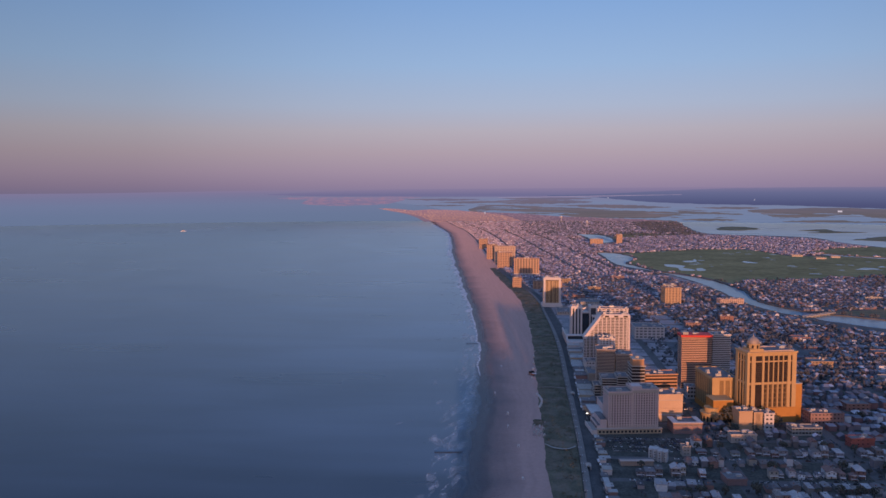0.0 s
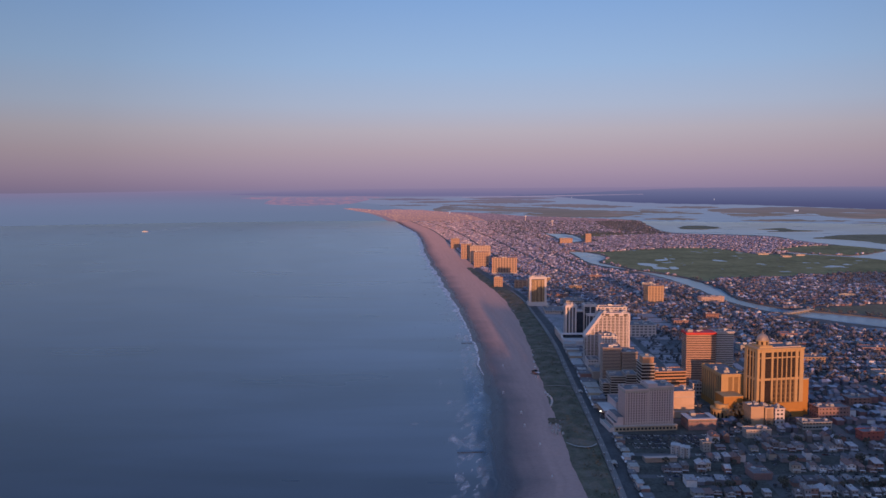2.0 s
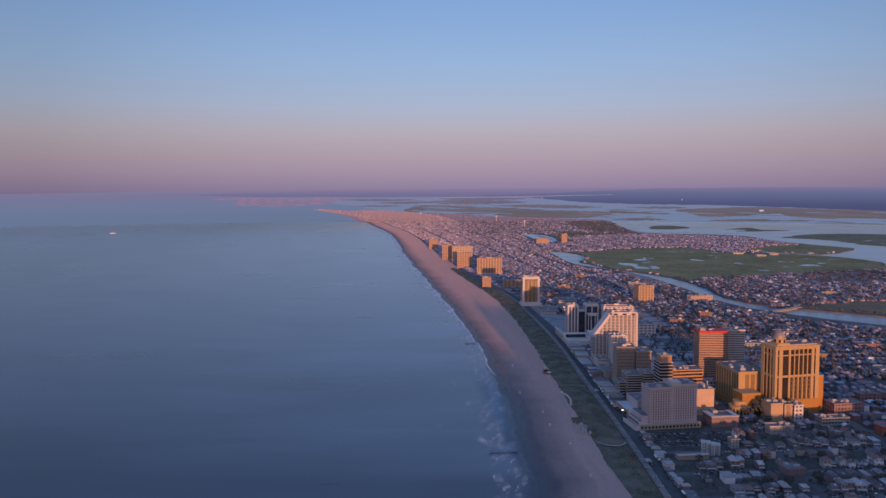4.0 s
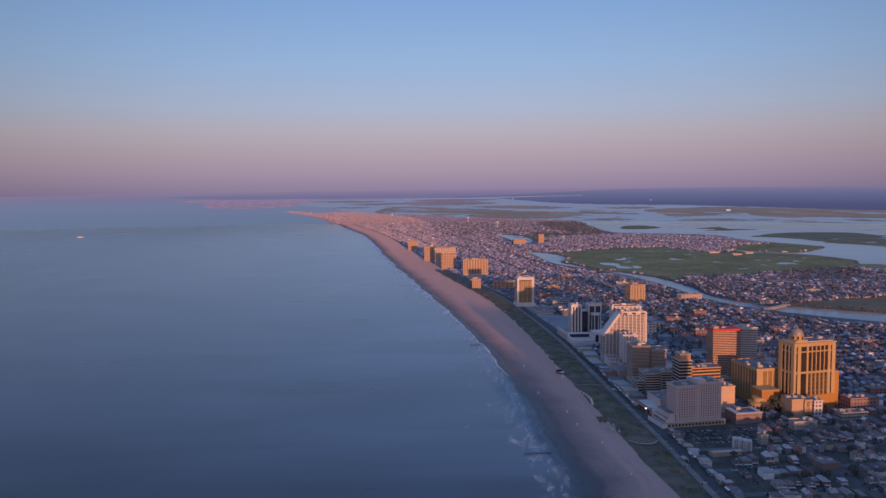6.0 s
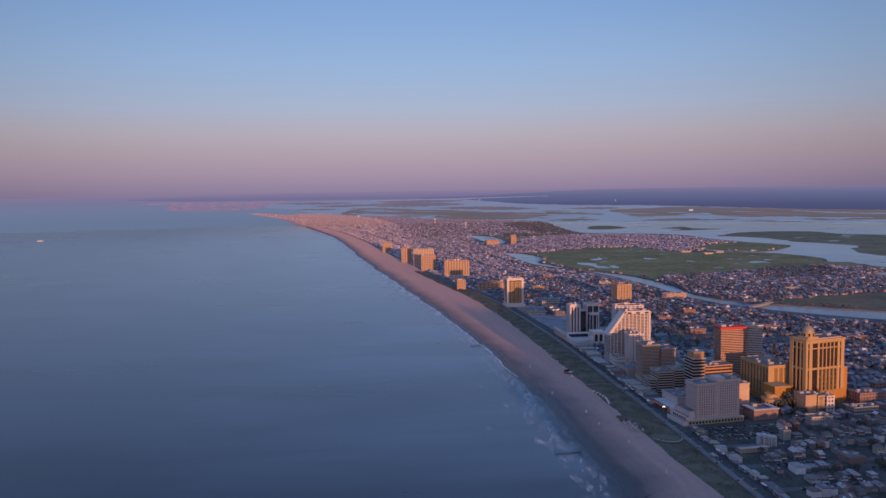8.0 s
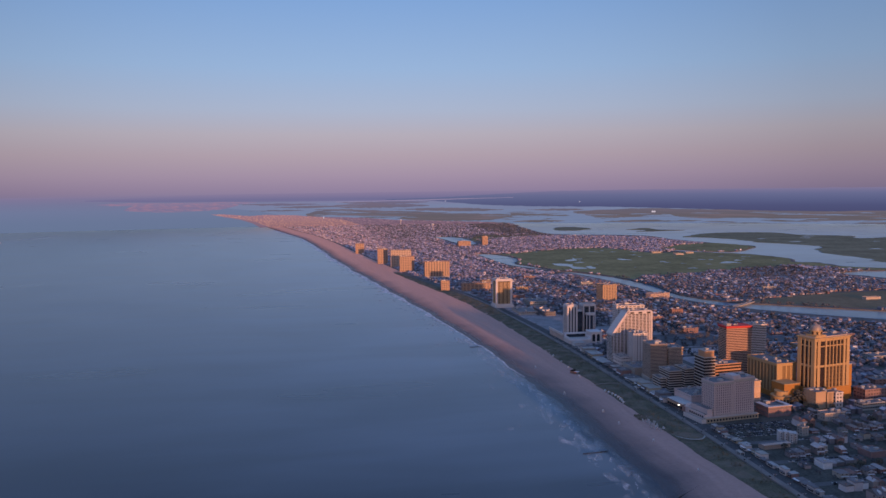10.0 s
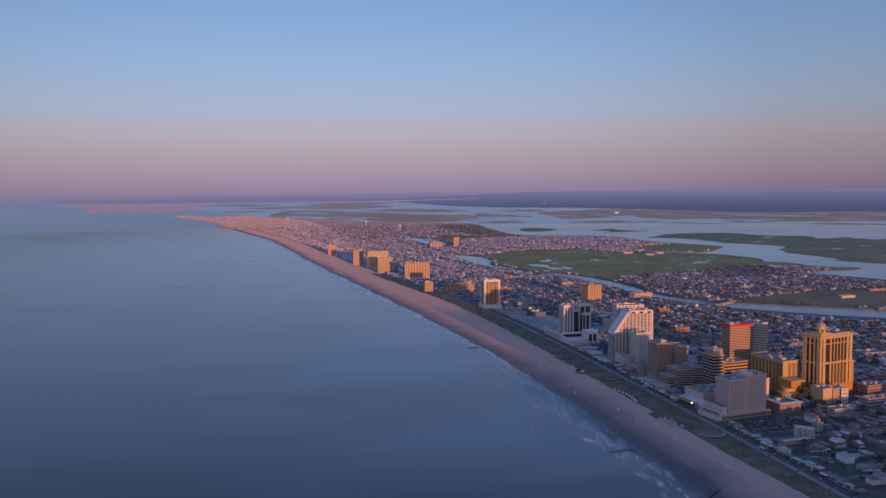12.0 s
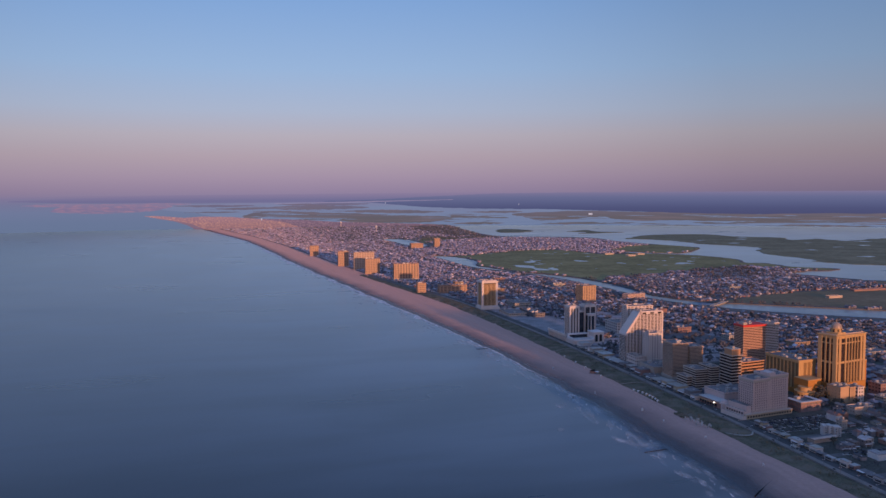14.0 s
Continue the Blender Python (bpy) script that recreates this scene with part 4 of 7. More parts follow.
M_HOTEL = mat("tan_hotel_stucco", (0.42, 0.275, 0.205), 0.8, 0.2, 0.1, 1.5)
M_DIMGLASS = mat("brown_glass", (0.105, 0.08, 0.072), 0.35, 0.35, 0.1, 0.6, spec=0.35)
M_BLUEGLASS = mat("blue_glass", (0.04, 0.047, 0.065), 0.12, 0.35, 0.12, 0.6, spec=0.6)
M_OCHRE = mat("golden_panel", (0.46, 0.32, 0.19), 0.6, 0.12, 0.1, 1.5)
M_RUST = mat("rust_spandrel", (0.46, 0.26, 0.15), 0.75, 0.12, 0.1, 1.5)
M_OLIVE = mat("olive_panel", (0.235, 0.155, 0.08), 0.7, 0.15, 0.1, 1.5)
M_ANNEX = mat("annex_stucco", (0.52, 0.375, 0.27), 0.8, 0.15, 0.08, 1.2)
M_RED = mat("red_fascia", (0.55, 0.05, 0.045), 0.6, 0.1)
M_DECK = mat("dull_red_stucco", (0.27, 0.18, 0.175), 0.85, 0.2, 0.1, 1)
M_SALMON = mat("salmon_spandrel", (0.52, 0.33, 0.25), 0.75, 0.12, 0.1, 1.5)
M_SUNTAN = mat("warm_tan_stucco", (0.46, 0.32, 0.21), 0.8, 0.15, 0.1, 1.5)
M_BROWN = mat("brown_stucco", (0.31, 0.225, 0.16), 0.8, 0.15, 0.1, 1.5)
M_REDSTORE = mat("painted_red_brick", (0.36, 0.12, 0.1), 0.8, 0.18, 0.2, 2)
M_BRICK = mat("red_brick", (0.28, 0.165, 0.145), 0.85, 0.2, 0.2, 2)
M_DOME = mat("copper_dome", (0.33, 0.265, 0.225), 0.5, 0.2, 0.3, 2, metal=0.2)
M_UNIT = mat("roof_unit_metal", (0.42, 0.42, 0.43), 0.5, 0.2, 0.5, 2, metal=0.3)
OCC = []                              # plan areas that are taken: x0, x1, y0, y1


def occupy(x, y, rot, w, d, gap=3):
    c, s = math.cos(radians(rot)), math.sin(radians(rot))
    xs = [x + u * c - v * s for u, v in ((0, 0), (w, 0), (w, d), (0, d))]
    ys = [y + u * s + v * c for u, v in ((0, 0), (w, 0), (w, d), (0, d))]
    OCC.append((min(xs) - gap, max(xs) + gap, min(ys) - gap, max(ys) + gap))


def roof_kit(ob, w, d, h, x0=0.0, y0=0.0, units=3, seed=1, wall=None):
    """Roof deck, parapet, lift house and plant on a flat roof."""
    rr = random.Random(seed)
    wall = wall or M_CONC
    deck = part("roof", Mesh().box(x0, x0 + w, y0, y0 + d, h, h + 0.25), M_TAR, ob)
    me = Mesh()
    for bx in ((x0 - 0.3, x0 + w + 0.3, y0 - 0.3, y0), (x0 - 0.3, x0 + w + 0.3, y0 + d, y0 + d + 0.3), (x0 - 0.3, x0, y0, y0 + d), (x0 + w, x0 + w + 0.3, y0, y0 + d)):
        me.box(*bx, h - 0.2, h + 0.9)
    part("parapet", me, wall, ob)
    for _ in range(units):
        uw, ud, uh = rr.uniform(1.5, min(5, w * 0.4)), rr.uniform(1.5, min(4, d * 0.4)), rr.uniform(0.8, 2.4)
        ux, uy = rr.uniform(x0 + 0.5, x0 + w - uw - 0.5), rr.uniform(y0 + 0.5, y0 + d - ud - 0.5)
        part("roof_unit", Mesh().box(ux, ux + uw, uy, uy + ud, h + 0.25, h + 0.25 + uh).box(ux + 0.2, ux + uw - 0.2, uy + 0.2, uy + ud - 0.2, h + 0.25 + uh, h + 0.4 + uh),
             M_UNIT, deck)


def grid_facade(ob, w, d, z0, h, floors, bays, side_bays, wall, glass, span=0.45, pier=0.3, proud=0.4, x0=0.0, y0=0.0):
    """A glazed core behind floor bands and piers that stand proud of it."""
    fh = h / floors
    part("glazing", Mesh().box(x0 + proud, x0 + w - proud, y0 + proud, y0 + d - proud, z0, z0 + h), glass, ob)
    if span > 0:
        band = Mesh().box(x0 + 0.08, x0 + w - 0.08, y0 + 0.08, y0 + d - 0.08, 0, fh * span).data("floor_band", wall)
        for i in range(floors):
            part("floor_band", band, wall, ob, at=(0, 0, z0 + i * fh))
    if pier > 0:
        bw = w / bays
        p = Mesh().box(-0.5 * pier * bw, 0.5 * pier * bw, 0, proud + 0.15, z0, z0 + h).data("pier", wall)
        for i in range(bays + 1):
            xx = min(max(x0 + i * bw, x0 + 0.5 * pier * bw), x0 + w - 0.5 * pier * bw)
            part("pier", p, wall, ob, at=(xx, y0, 0))
            part("pier", p, wall, ob, at=(xx, y0 + d - proud - 0.15, 0))
        bd = d / side_bays
        p = Mesh().box(0, proud + 0.15, -0.5 * pier * bd, 0.5 * pier * bd, z0, z0 + h).data("pier", wall)
        for i in range(1, side_bays):
            part("pier", p, wall, ob, at=(x0, y0 + i * bd, 0))
            part("pier", p, wall, ob, at=(x0 + w - proud - 0.15, y0 + i * bd, 0))


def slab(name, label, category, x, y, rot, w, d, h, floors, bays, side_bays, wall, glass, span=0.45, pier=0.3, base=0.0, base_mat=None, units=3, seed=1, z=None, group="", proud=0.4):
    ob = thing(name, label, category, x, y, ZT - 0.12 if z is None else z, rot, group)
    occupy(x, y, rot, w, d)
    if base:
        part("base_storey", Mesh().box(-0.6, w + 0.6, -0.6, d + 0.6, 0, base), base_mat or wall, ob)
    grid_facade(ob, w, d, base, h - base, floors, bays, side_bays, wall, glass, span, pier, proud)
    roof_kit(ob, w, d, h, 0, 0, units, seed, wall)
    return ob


# gold tower with a cupola
def gold_tower():
    w, d, h = 43.4, 20.0, 59.0
    ob = thing("hotel_tower", "tall gold hotel tower with dark window bays and a domed cupola", "hotel", 211.3, 658.5, ZT - 0.12, 11)
    occupy(211.3, 658.5, 11, w, d)
    part("glazing", Mesh().box(0.7, w - 0.7, 0.7, d - 0.7, 6, h - 0.5), M_BRONZE, ob, "bronze-tinted glass")
    part("base_storey", Mesh().box(-0.5, w + 0.5, -0.5, d + 0.5, 0, 13), M_GOLDBASE, ob)
    # bays: corner mass, wide bay, then five narrow bays
    edges_x = [(0, 2.2), (3.8, 7.2), (13.2, 15.0), (18.4, 19.3), (22.7, 23.6), (27.0, 27.9), (31.3, 32.2), (35.6, 38.2), (39.7, 43.4)]
    for x0, x1 in edges_x:
        part("pier", Mesh().box(x0, x1, 0, 1.1, 13, h), M_GOLD, ob)
        part("pier", Mesh().box(x0, x1, d - 1.1, d, 13, h), M_GOLD, ob)
    for y0, y1 in ((1.1, 4), (6.2, 7.8), (11, 12.6), (15.8, 18.9)):
        part("pier", Mesh().box(0, 1.1, y0, y1, 13, h), M_GOLD, ob)
        part("pier", Mesh().box(w - 1.1, w, y0, y1, 13, h), M_GOLD, ob)
    for z0, z1 in ((32.6, 34.4), (51.4, 52.4), (56.6, h)):
        part("cross_band", Mesh().box(0.25, w - 0.25, 0.25, d - 0.25, z0, z1), M_GOLD, ob)
    # lower bays hold paler gridded panels, upper bays thin floor lines
    for i, (a0, a1) in enumerate(zip(edges_x, edges_x[1:])):
        if i != 1:
            part("bay_panel", Mesh().box(a0[1], a1[0], 0.4, 0.8, 13.2, 32.4), M_OLIVE, ob)
            mid = 0.5 * (a0[1] + a1[0])
            for q in (a0[1] + 0.18, mid - 0.75, mid + 0.15):
                part("window_strip", Mesh().box(q, q + min(0.6, a1[0] - 0.1 - q), 0.3, 0.5, 13.6, 32.2), M_BRONZE, ob)
            for k in range(4):
                part("transom", Mesh().box(a0[1], a1[0], 0.26, 0.42, 17 + k * 4, 17.3 + k * 4), M_OLIVE, ob)
    for k in range(14):
        part("floor_line", Mesh().box(0.64, w - 0.64, 0.64, d - 0.64, 34.8 + k * 1.6, 34.95 + k * 1.6), M_BARK, ob)
    part("cornice", Mesh().box(-0.8, w + 0.8, -0.8, d + 0.8, h, h + 1.0), M_GOLD, ob)
    roof_kit(ob, w - 4, d - 4, h + 1.0, 2, 2, 4, 5, M_TAN)
    cup = part("cupola", Mesh().box(2.5, 14.5, 1.0, 13, h + 1, h + 3.4).lathe([(5.2, h + 3.4), (5.2, h + 6.6), (5.7, h + 6.8), (5.7, h + 7.3)], 16, 8.5, 7), M_GOLD, ob)
    part("dome", Mesh().lathe([(5.0, h + 7.3), (4.9, h + 8.5), (4.5, h + 9.8), (3.7, h + 11.0), (2.5, h + 12.0), (1.2, h + 12.7), (0.6, h + 13.0)], 20, 8.5, 7), M_DOME, cup, "weathered copper dome")
    part("finial", Mesh().lathe([(0.6, h + 12.9), (0.6, h + 13.6), (0.25, h + 13.8), (0.12, h + 15.8)], 8, 8.5, 7), M_DOME, cup)
    for k in range(8):
        q = 2 * math.pi * k / 8 + 0.2
        part("arch_window", Mesh().box(-0.8, 0.8, -0.1, 0.1, 0, 2.6), M_BRONZE, cup, at=(8.5 + 5.15 * math.sin(q), 7 - 5.15 * math.cos(q), h + 3.7)).rotation_euler = (0, 0, q)
    part("side_wing", Mesh().box(w + 0.5, w + 8, 4, 18, 0, 31), M_GOLDBASE, ob)
    part("side_wing_roof", Mesh().box(w + 0.3, w + 8.2, 3.8, 18.2, 31, 31.8), M_CONC, ob)


gold_tower()

# low gold wing joined to the tower by a round porch
e = slab("hotel_wing", "low gold hotel wing with tall dark windows and a flat roof", "hotel", 190, 683, 5, 21, 43, 32, 3, 4, 9, M_GOLD, M_OLIVE, 0.0, 0.3, 0, None, 6, 7, proud=0.35)
part("cornice", Mesh().box(-0.5, 21.5, -0.5, 43.5, 30.2, 31.8), M_GOLD, e)
part("plinth_band", Mesh().box(-0.3, 21.3, -0.3, 43.3, 0, 5), M_GOLDBASE, e)
part("corner_pier", Mesh().box(-0.3, 5.5, -0.35, 0.4, 5, 30.2).box(17, 21.3, -0.35, 0.4, 5, 30.2), M_GOLD, e)
e = thing("entrance_pavilion", "gold stepped entrance pavilion with a round front", "pavilion", 178, 660, ZT - 0.12, 6)
occupy(178, 660, 6, 26, 22)
part("drum", Mesh().lathe([(9, 0), (9, 6), (9.5, 6), (9.5, 7), (6, 7), (6, 10), (6.3, 10), (6.3, 11)], 24, 9, 9), M_GOLD, e)
part("hall", Mesh().box(9, 26, 5, 22, 0, 17), M_GOLDBASE, e)
part("hall_roof", Mesh().box(8.7, 26.3, 4.7, 22.3, 17, 17.6), M_GOLD, e)
for k in range(9):
    q = radians(190 + k * 20)
    part("arch", Mesh().box(-0.7, 0.7, -0.15, 0.15, 0.2, 4.4), M_BRONZE, e, at=(9 + 9.02 * math.cos(q), 9 + 9.02 * math.sin(q), 0)).rotation_euler = (0, 0, q + math.pi / 2)

# striped tower with a red top, in two slabs
# one tower: its warm sunlit and cool shaded tones are put into the walls
slab("striped_tower", "salmon and dark striped hotel tower with a red roof fascia", "hotel", 179.5, 753.5, 0, 28.5, 16, 55, 29, 4, 2, M_SALMON, M_BRONZE, 0.5, 0.0, 5, M_WHITE, 2, 11)
r = bpy.data.objects["striped_tower"]
part("fascia", Mesh().box(-0.5, 29, -0.5, 16.5, 54.6, 56.6), M_RED, r, "bright red lit fascia")
part("roof_house", Mesh().box(2, 7, 3, 11, 55.2, 59), M_CONC, r)
slab("striped_tower", "striped hotel tower slab in the shade beside the red-topped one", "hotel", 208.6, 755, 0, 17, 16, 56.5, 29, 3, 2, M_WHITE, M_BRONZE, 0.5, 0.0, 5, M_CONC, 2, 12)
slab("lobby_block", "small white lobby block at the striped tower's foot", "hotel", 181, 735, 0, 9, 12, 11, 3, 3, 3, M_WHITE, M_BRONZE, 0.5, 0.3, 0, None, 2, 13)

# mauve hotel with a cream podium, by the boardwalk
a = slab("boardwalk_hotel", "mauve concrete hotel with a fine window grid on two wings", "hotel", 93.5, 626.5, 7, 19.5, 17, 33, 16, 9, 7, M_MAUVE, M_GREYGLASS, 0.3, 0.5, 0, None, 3, 21)
a = slab("boardwalk_hotel", "mauve concrete hotel wing with a fine window grid and an attic", "hotel", 113.0, 628.6, 7, 21, 19, 35, 17, 10, 7, M_MAUVE, M_GREYGLASS, 0.3, 0.5, 0, None, 3, 22)
part("attic", Mesh().box(0, 8, 2, 12, 35, 37.5), M_MAUVE, a)
part("crown_band", Mesh().box(-0.25, 21.25, -0.3, 19.3, 32.4, 34.6), M_CREAM, a)
part("base_ledge", Mesh().box(-0.2, 21.2, -0.35, 2, 5.2, 5.8), M_CREAM, a)
for o in [q for q in bpy.data.objects if q.name == "boardwalk_hotel"]:
    part("crown_band", Mesh().box(-0.25, 19.6, -0.3, 17.3, 30.8, 32.6), M_CREAM, o)
    part("base_ledge", Mesh().box(-0.2, 19.5, -0.35, 2, 5.2, 5.8), M_CREAM, o)
a = thing("hotel_podium", "low yellowish hotel podium with a railed terrace towards the beach", "podium", 78.5, 622, ZT - 0.12, 6)
occupy(78.5, 622, 6, 62, 6)
part("wall", Mesh().box(6, 58, 0, 3.4, 0, 3.9), M_SANDSTONE, a)
part("cornice", Mesh().box(5.6, 58.4, -0.4, 3.4, 3.9, 4.4), M_CREAM, a)
part("terrace", Mesh().box(6.5, 14.5, 3.4, 27, 0, 6.4), M_MAUVE, a)
part("upper_terrace", Mesh().box(9.2, 14.5, 3.4, 26, 6.4, 11), M_MAUVE, a)
part("upper_deck", Mesh().box(9.4, 14.4, 3.6, 25.8, 11, 11.3), M_TAR, a)
part("walkway", Mesh().box(2.2, 6.4, 0.4, 27, 0, 2.6), M_CONC, a)
part("terrace_rail", Mesh().box(1.9, 2.2, 0.4, 27, 0, 3.6).box(2.2, 6, 0.1, 0.4, 0, 3.6), M_WHITE, a)
part("terrace_deck", Mesh().box(6.7, 9.1, 3.6, 26.8, 6.4, 6.6), M_TAR, a)
part("deck_rail", Mesh().box(6.3, 6.5, 3.4, 27, 6.4, 7.3), M_WHITE, a)
for k in range(7):
    part("window", Mesh().box(6.38, 6.58, 0, 1.8, 3.4, 5.2), M_PANE, a, at=(0, 5 + k * 3.0, 0))
for k in range(17):
    part("window", Mesh().box(0, 1.7, -0.12, 0.1, 1.2, 2.9), M_PANE, a, at=(7.2 + k * 3.0, 0, 0))
a = slab("hotel_annex", "plain cream box annex glowing in the low sun", "annex", 140.0, 661, 5, 20.5, 18, 22.5, 2, 2, 2, M_ANNEX, M_ANNEX, 0.98, 0.0, 0, None, 4, 24)
part("ledge", Mesh().box(-0.3, 20.8, -0.3, 18.3, 17.8, 18.3), M_CREAM, a)
part("ledge", Mesh().box(-0.3, 20.8, -0.3, 18.3, 5.4, 6.2), M_MAUVE, a)
part("louvre", Mesh().box(12, 18, -0.12, 0.2, 1, 4.4), M_TAR, a)
a = thing("pier_pavilion", "dull pink pavilion with a round front facing the boardwalk", "pavilion", 84, 655, ZT - 0.12, 4)
occupy(84, 655, 4, 12, 34)
part("hall", Mesh().box(1, 12, 4, 34, 0, 5.5), M_DECK, a)
part("round_front", Mesh().lathe([(4.6, 0), (4.6, 4.6), (5, 4.6), (5, 5.4), (3.6, 5.6), (2.8, 7.2), (0.3, 8.2)], 18, 5.6, 4.2), M_MAUVE, a)
part("roof", Mesh().box(0.7, 12.3, 8, 34.3, 5.5, 6.1), M_LIGHTROOF, a)
for k in range(7):
    part("opening", Mesh().box(0.9, 1.1, 0, 2.6, 0.6, 3.6), M_PANE, a, at=(0, 9.5 + k * 3.5, 0))
part("canopy", Mesh().box(-1.2, 1, 9, 33, 3.9, 4.3), M_RUST, a)

# parking deck and the small blocks in front
slab("parking_deck", "low brick-red parking deck with a pale open roof", "car park", 145, 627, 4, 23, 17, 8, 2, 6, 5, M_DECK, M_TAR, 0.62, 0.12, 0, None, 0, 31)
e = bpy.data.objects["parking_deck"]
part("deck_rim", Mesh().box(-0.6, 23.6, -0.6, 2.6, 8.9, 9.4).box(-0.6, 4.2, 2.6, 17.6, 8.9, 9.4).box(19.6, 23.6, 2.6, 17.6, 8.9, 9.4), M_LIGHTROOF, e)
part("stair_house", Mesh().box(6, 10, 11, 15, 8.25, 11), M_CONC, e)
slab("apartment_block", "tan apartment block with a cluttered flat roof", "apartments", 200, 640, 6, 11, 15, 15, 5, 2, 4, M_SUNTAN, M_PANE, 0.8, 0.75, 0, None, 4, 32)
slab("apartment_block", "tan apartment block beside the gold tower", "apartments", 212, 641, 6, 7, 14, 14, 5, 1, 4, M_SUNTAN, M_PANE, 0.8, 0.75, 0, None, 3, 33)
slab("apartment_block", "narrow white apartment block with dark window rows", "apartments", 220, 640, 6, 8, 11, 13.5, 4, 2, 3, M_WHITE, M_PANE, 0.55, 0.35, 0, None, 2, 34)
slab("commercial_block", "long low cream commercial building lit by the sun", "shop", 184, 606, 2, 19.5, 9, 6.4, 2, 8, 3, M_CREAM, M_PANE, 0.7, 0.6, 0, None, 3, 35)
e = thing("white_flats", "pale grey flats of four upright bays beside the car park", "apartments", 112.5, 562, ZT - 0.12, -20)
occupy(110, 557, 0, 18, 14)
for u, v, h in ((0, 3.6, 8.2), (3.4, 1.9, 8.8), (6.8, 0.5, 8.4), (10.2, 2.1, 7.6)):
    bay = part("bay", Mesh().box(u, u + 3.15, v, v + 6.5, 0, h).prism([(u + 0.4, v), (u + 1.0, v - 0.8), (u + 2.2, v - 0.8), (u + 2.8, v)], 0.5, h - 0.4), M_LIGHTROOF, e)
    part("roof", Mesh().box(u - 0.12, u + 3.2, v - 0.12, v + 6.6, h, h + 0.25), M_LIGHTROOF, bay)
    for f in range(4):
        part("window", Mesh().box(u + 1.2, u + 1.95, v - 0.86, v - 0.76, 1.0 + f * 1.85, 1.75 + f * 1.85), M_PANE, bay)
slab("small_flats", "small grey block of flats near the car park", "apartments", 140, 574, 4, 6, 6, 7, 3, 2, 2, M_CONC, M_PANE, 0.6, 0.5, 0, None, 1, 36)
slab("red_store", "low red-brick store with a flat roof", "shop", 271, 600, 6, 18, 9, 6.5, 2, 5, 3, M_REDSTORE, M_PANE, 0.7, 0.6, 0, None, 2, 37)
slab("school_block", "long pale two-storey block with ribbon windows", "building", 237, 627, 4, 24, 10, 6, 2, 9, 4, M_CONC, M_PANE, 0.55, 0.2, 0, None, 4, 38)
slab("school_block", "dull pink three-storey block with small windows", "building", 262, 655, 5, 28, 14, 10, 3, 9, 4, M_DECK, M_PANE, 0.6, 0.5, 0, None, 4, 39)
slab("warehouse", "flat-roofed purple-grey warehouse among small houses", "warehouse", 156, 517, 4, 13, 13, 4, 1, 4, 4, M_DECK, M_CONC, 0.9, 0.2, 0, None, 2, 40)
e = thing("market_hall", "long low hall with a sloping tan roof by the car park", "building", 92, 551, ZT - 0.12, 4)
occupy(92, 551, 4, 23, 8)
part("wall", Mesh().box(0, 23, 0, 7, 0, 3), M_TAN, e)
part("roof", Mesh().wedge([(-0.5, 3), (23.5, 3), (23.5, 3.3), (-0.5, 3.3)], -0.4, 7.4), M_TAR, e)
part("roof_slope", Mesh().prism([(-0.5, -0.8), (23.5, -0.8), (23.5, 3.2), (-0.5, 3.2)], 3.3, 3.7), M_PEACH, e)

# tan striped blocks and the stepped hotel behind the mauve one
slab("terraced_hotel", "tan hotel slab striped by balcony bands", "hotel", 101.0, 763, -4, 18, 22, 39.5, 24, 4, 4, M_TAN, M_BRONZE, 0.5, 0.0, 5, M_CONC, 3, 41)
slab("terraced_hotel", "lower tan hotel slab striped by balcony bands", "hotel", 119.2, 759, -4, 15, 20, 36, 22, 4, 4, M_TAN, M_BRONZE, 0.5, 0.0, 5, M_CONC, 3, 42)
slab("stepped_hotel", "low stepped hotel with pale balcony bands", "hotel", 101, 722, 0, 14, 22, 21, 9, 3, 4, M_CREAM, M_BRONZE, 0.42, 0.0, 0, None, 2, 43)
slab("stepped_hotel", "taller step of the hotel with pale balcony bands", "hotel", 114, 716, 0, 10, 20, 24, 10, 3, 4, M_CREAM, M_BRONZE, 0.42, 0.0, 0, None, 2, 44)
slab("stepped_hotel", "lowest step of the hotel towards the boardwalk", "hotel", 95, 728, 0, 6, 18, 13, 5, 2, 4, M_CREAM, M_BRONZE, 0.42, 0.0, 0, None, 1, 45)
d = slab("banded_hotel", "dark banded hotel corner tower with an ochre penthouse", "hotel", 123.5, 697, 2, 12, 18, 38.5, 13, 3, 4, M_CREAM, M_BRONZE, 0.3, 0.0, 0, None, 1, 46)
part("penthouse", Mesh().box(1, 11, 1, 12, 38.5, 44.5), M_RUST, d, "ochre stucco penthouse")
part("penthouse_roof", Mesh().box(0.6, 11.4, 0.6, 12.4, 44.5, 45.2).box(4, 7, 4, 8, 45.2, 47), M_CONC, d)
slab("banded_hotel", "long banded hotel wing with orange-lit balconies", "hotel", 136, 699, 6, 29, 16, 30.5, 10, 6, 4, M_RUST, M_BRONZE, 0.45, 0.0, 0, None, 4, 47)
slab("casino_hall", "broad low casino hall with a flat roof", "casino", 95, 668, 4, 43, 28, 11, 2, 10, 6, M_MAUVE, M_CONC, 0.8, 0.3, 0, None, 12, 48)
slab("casino_hall", "low flat casino hall beside the boardwalk", "casino", 97, 792, 0, 34, 30, 9, 2, 8, 6, M_CONC, M_CONC, 0.7, 0.3, 0, None, 8, 49)
slab("casino_hall", "white low hall facing the boardwalk", "casino", 99, 832, 0, 12, 22, 12, 3, 4, 5, M_WHITE, M_PANE, 0.6, 0.4, 0, None, 3, 50)


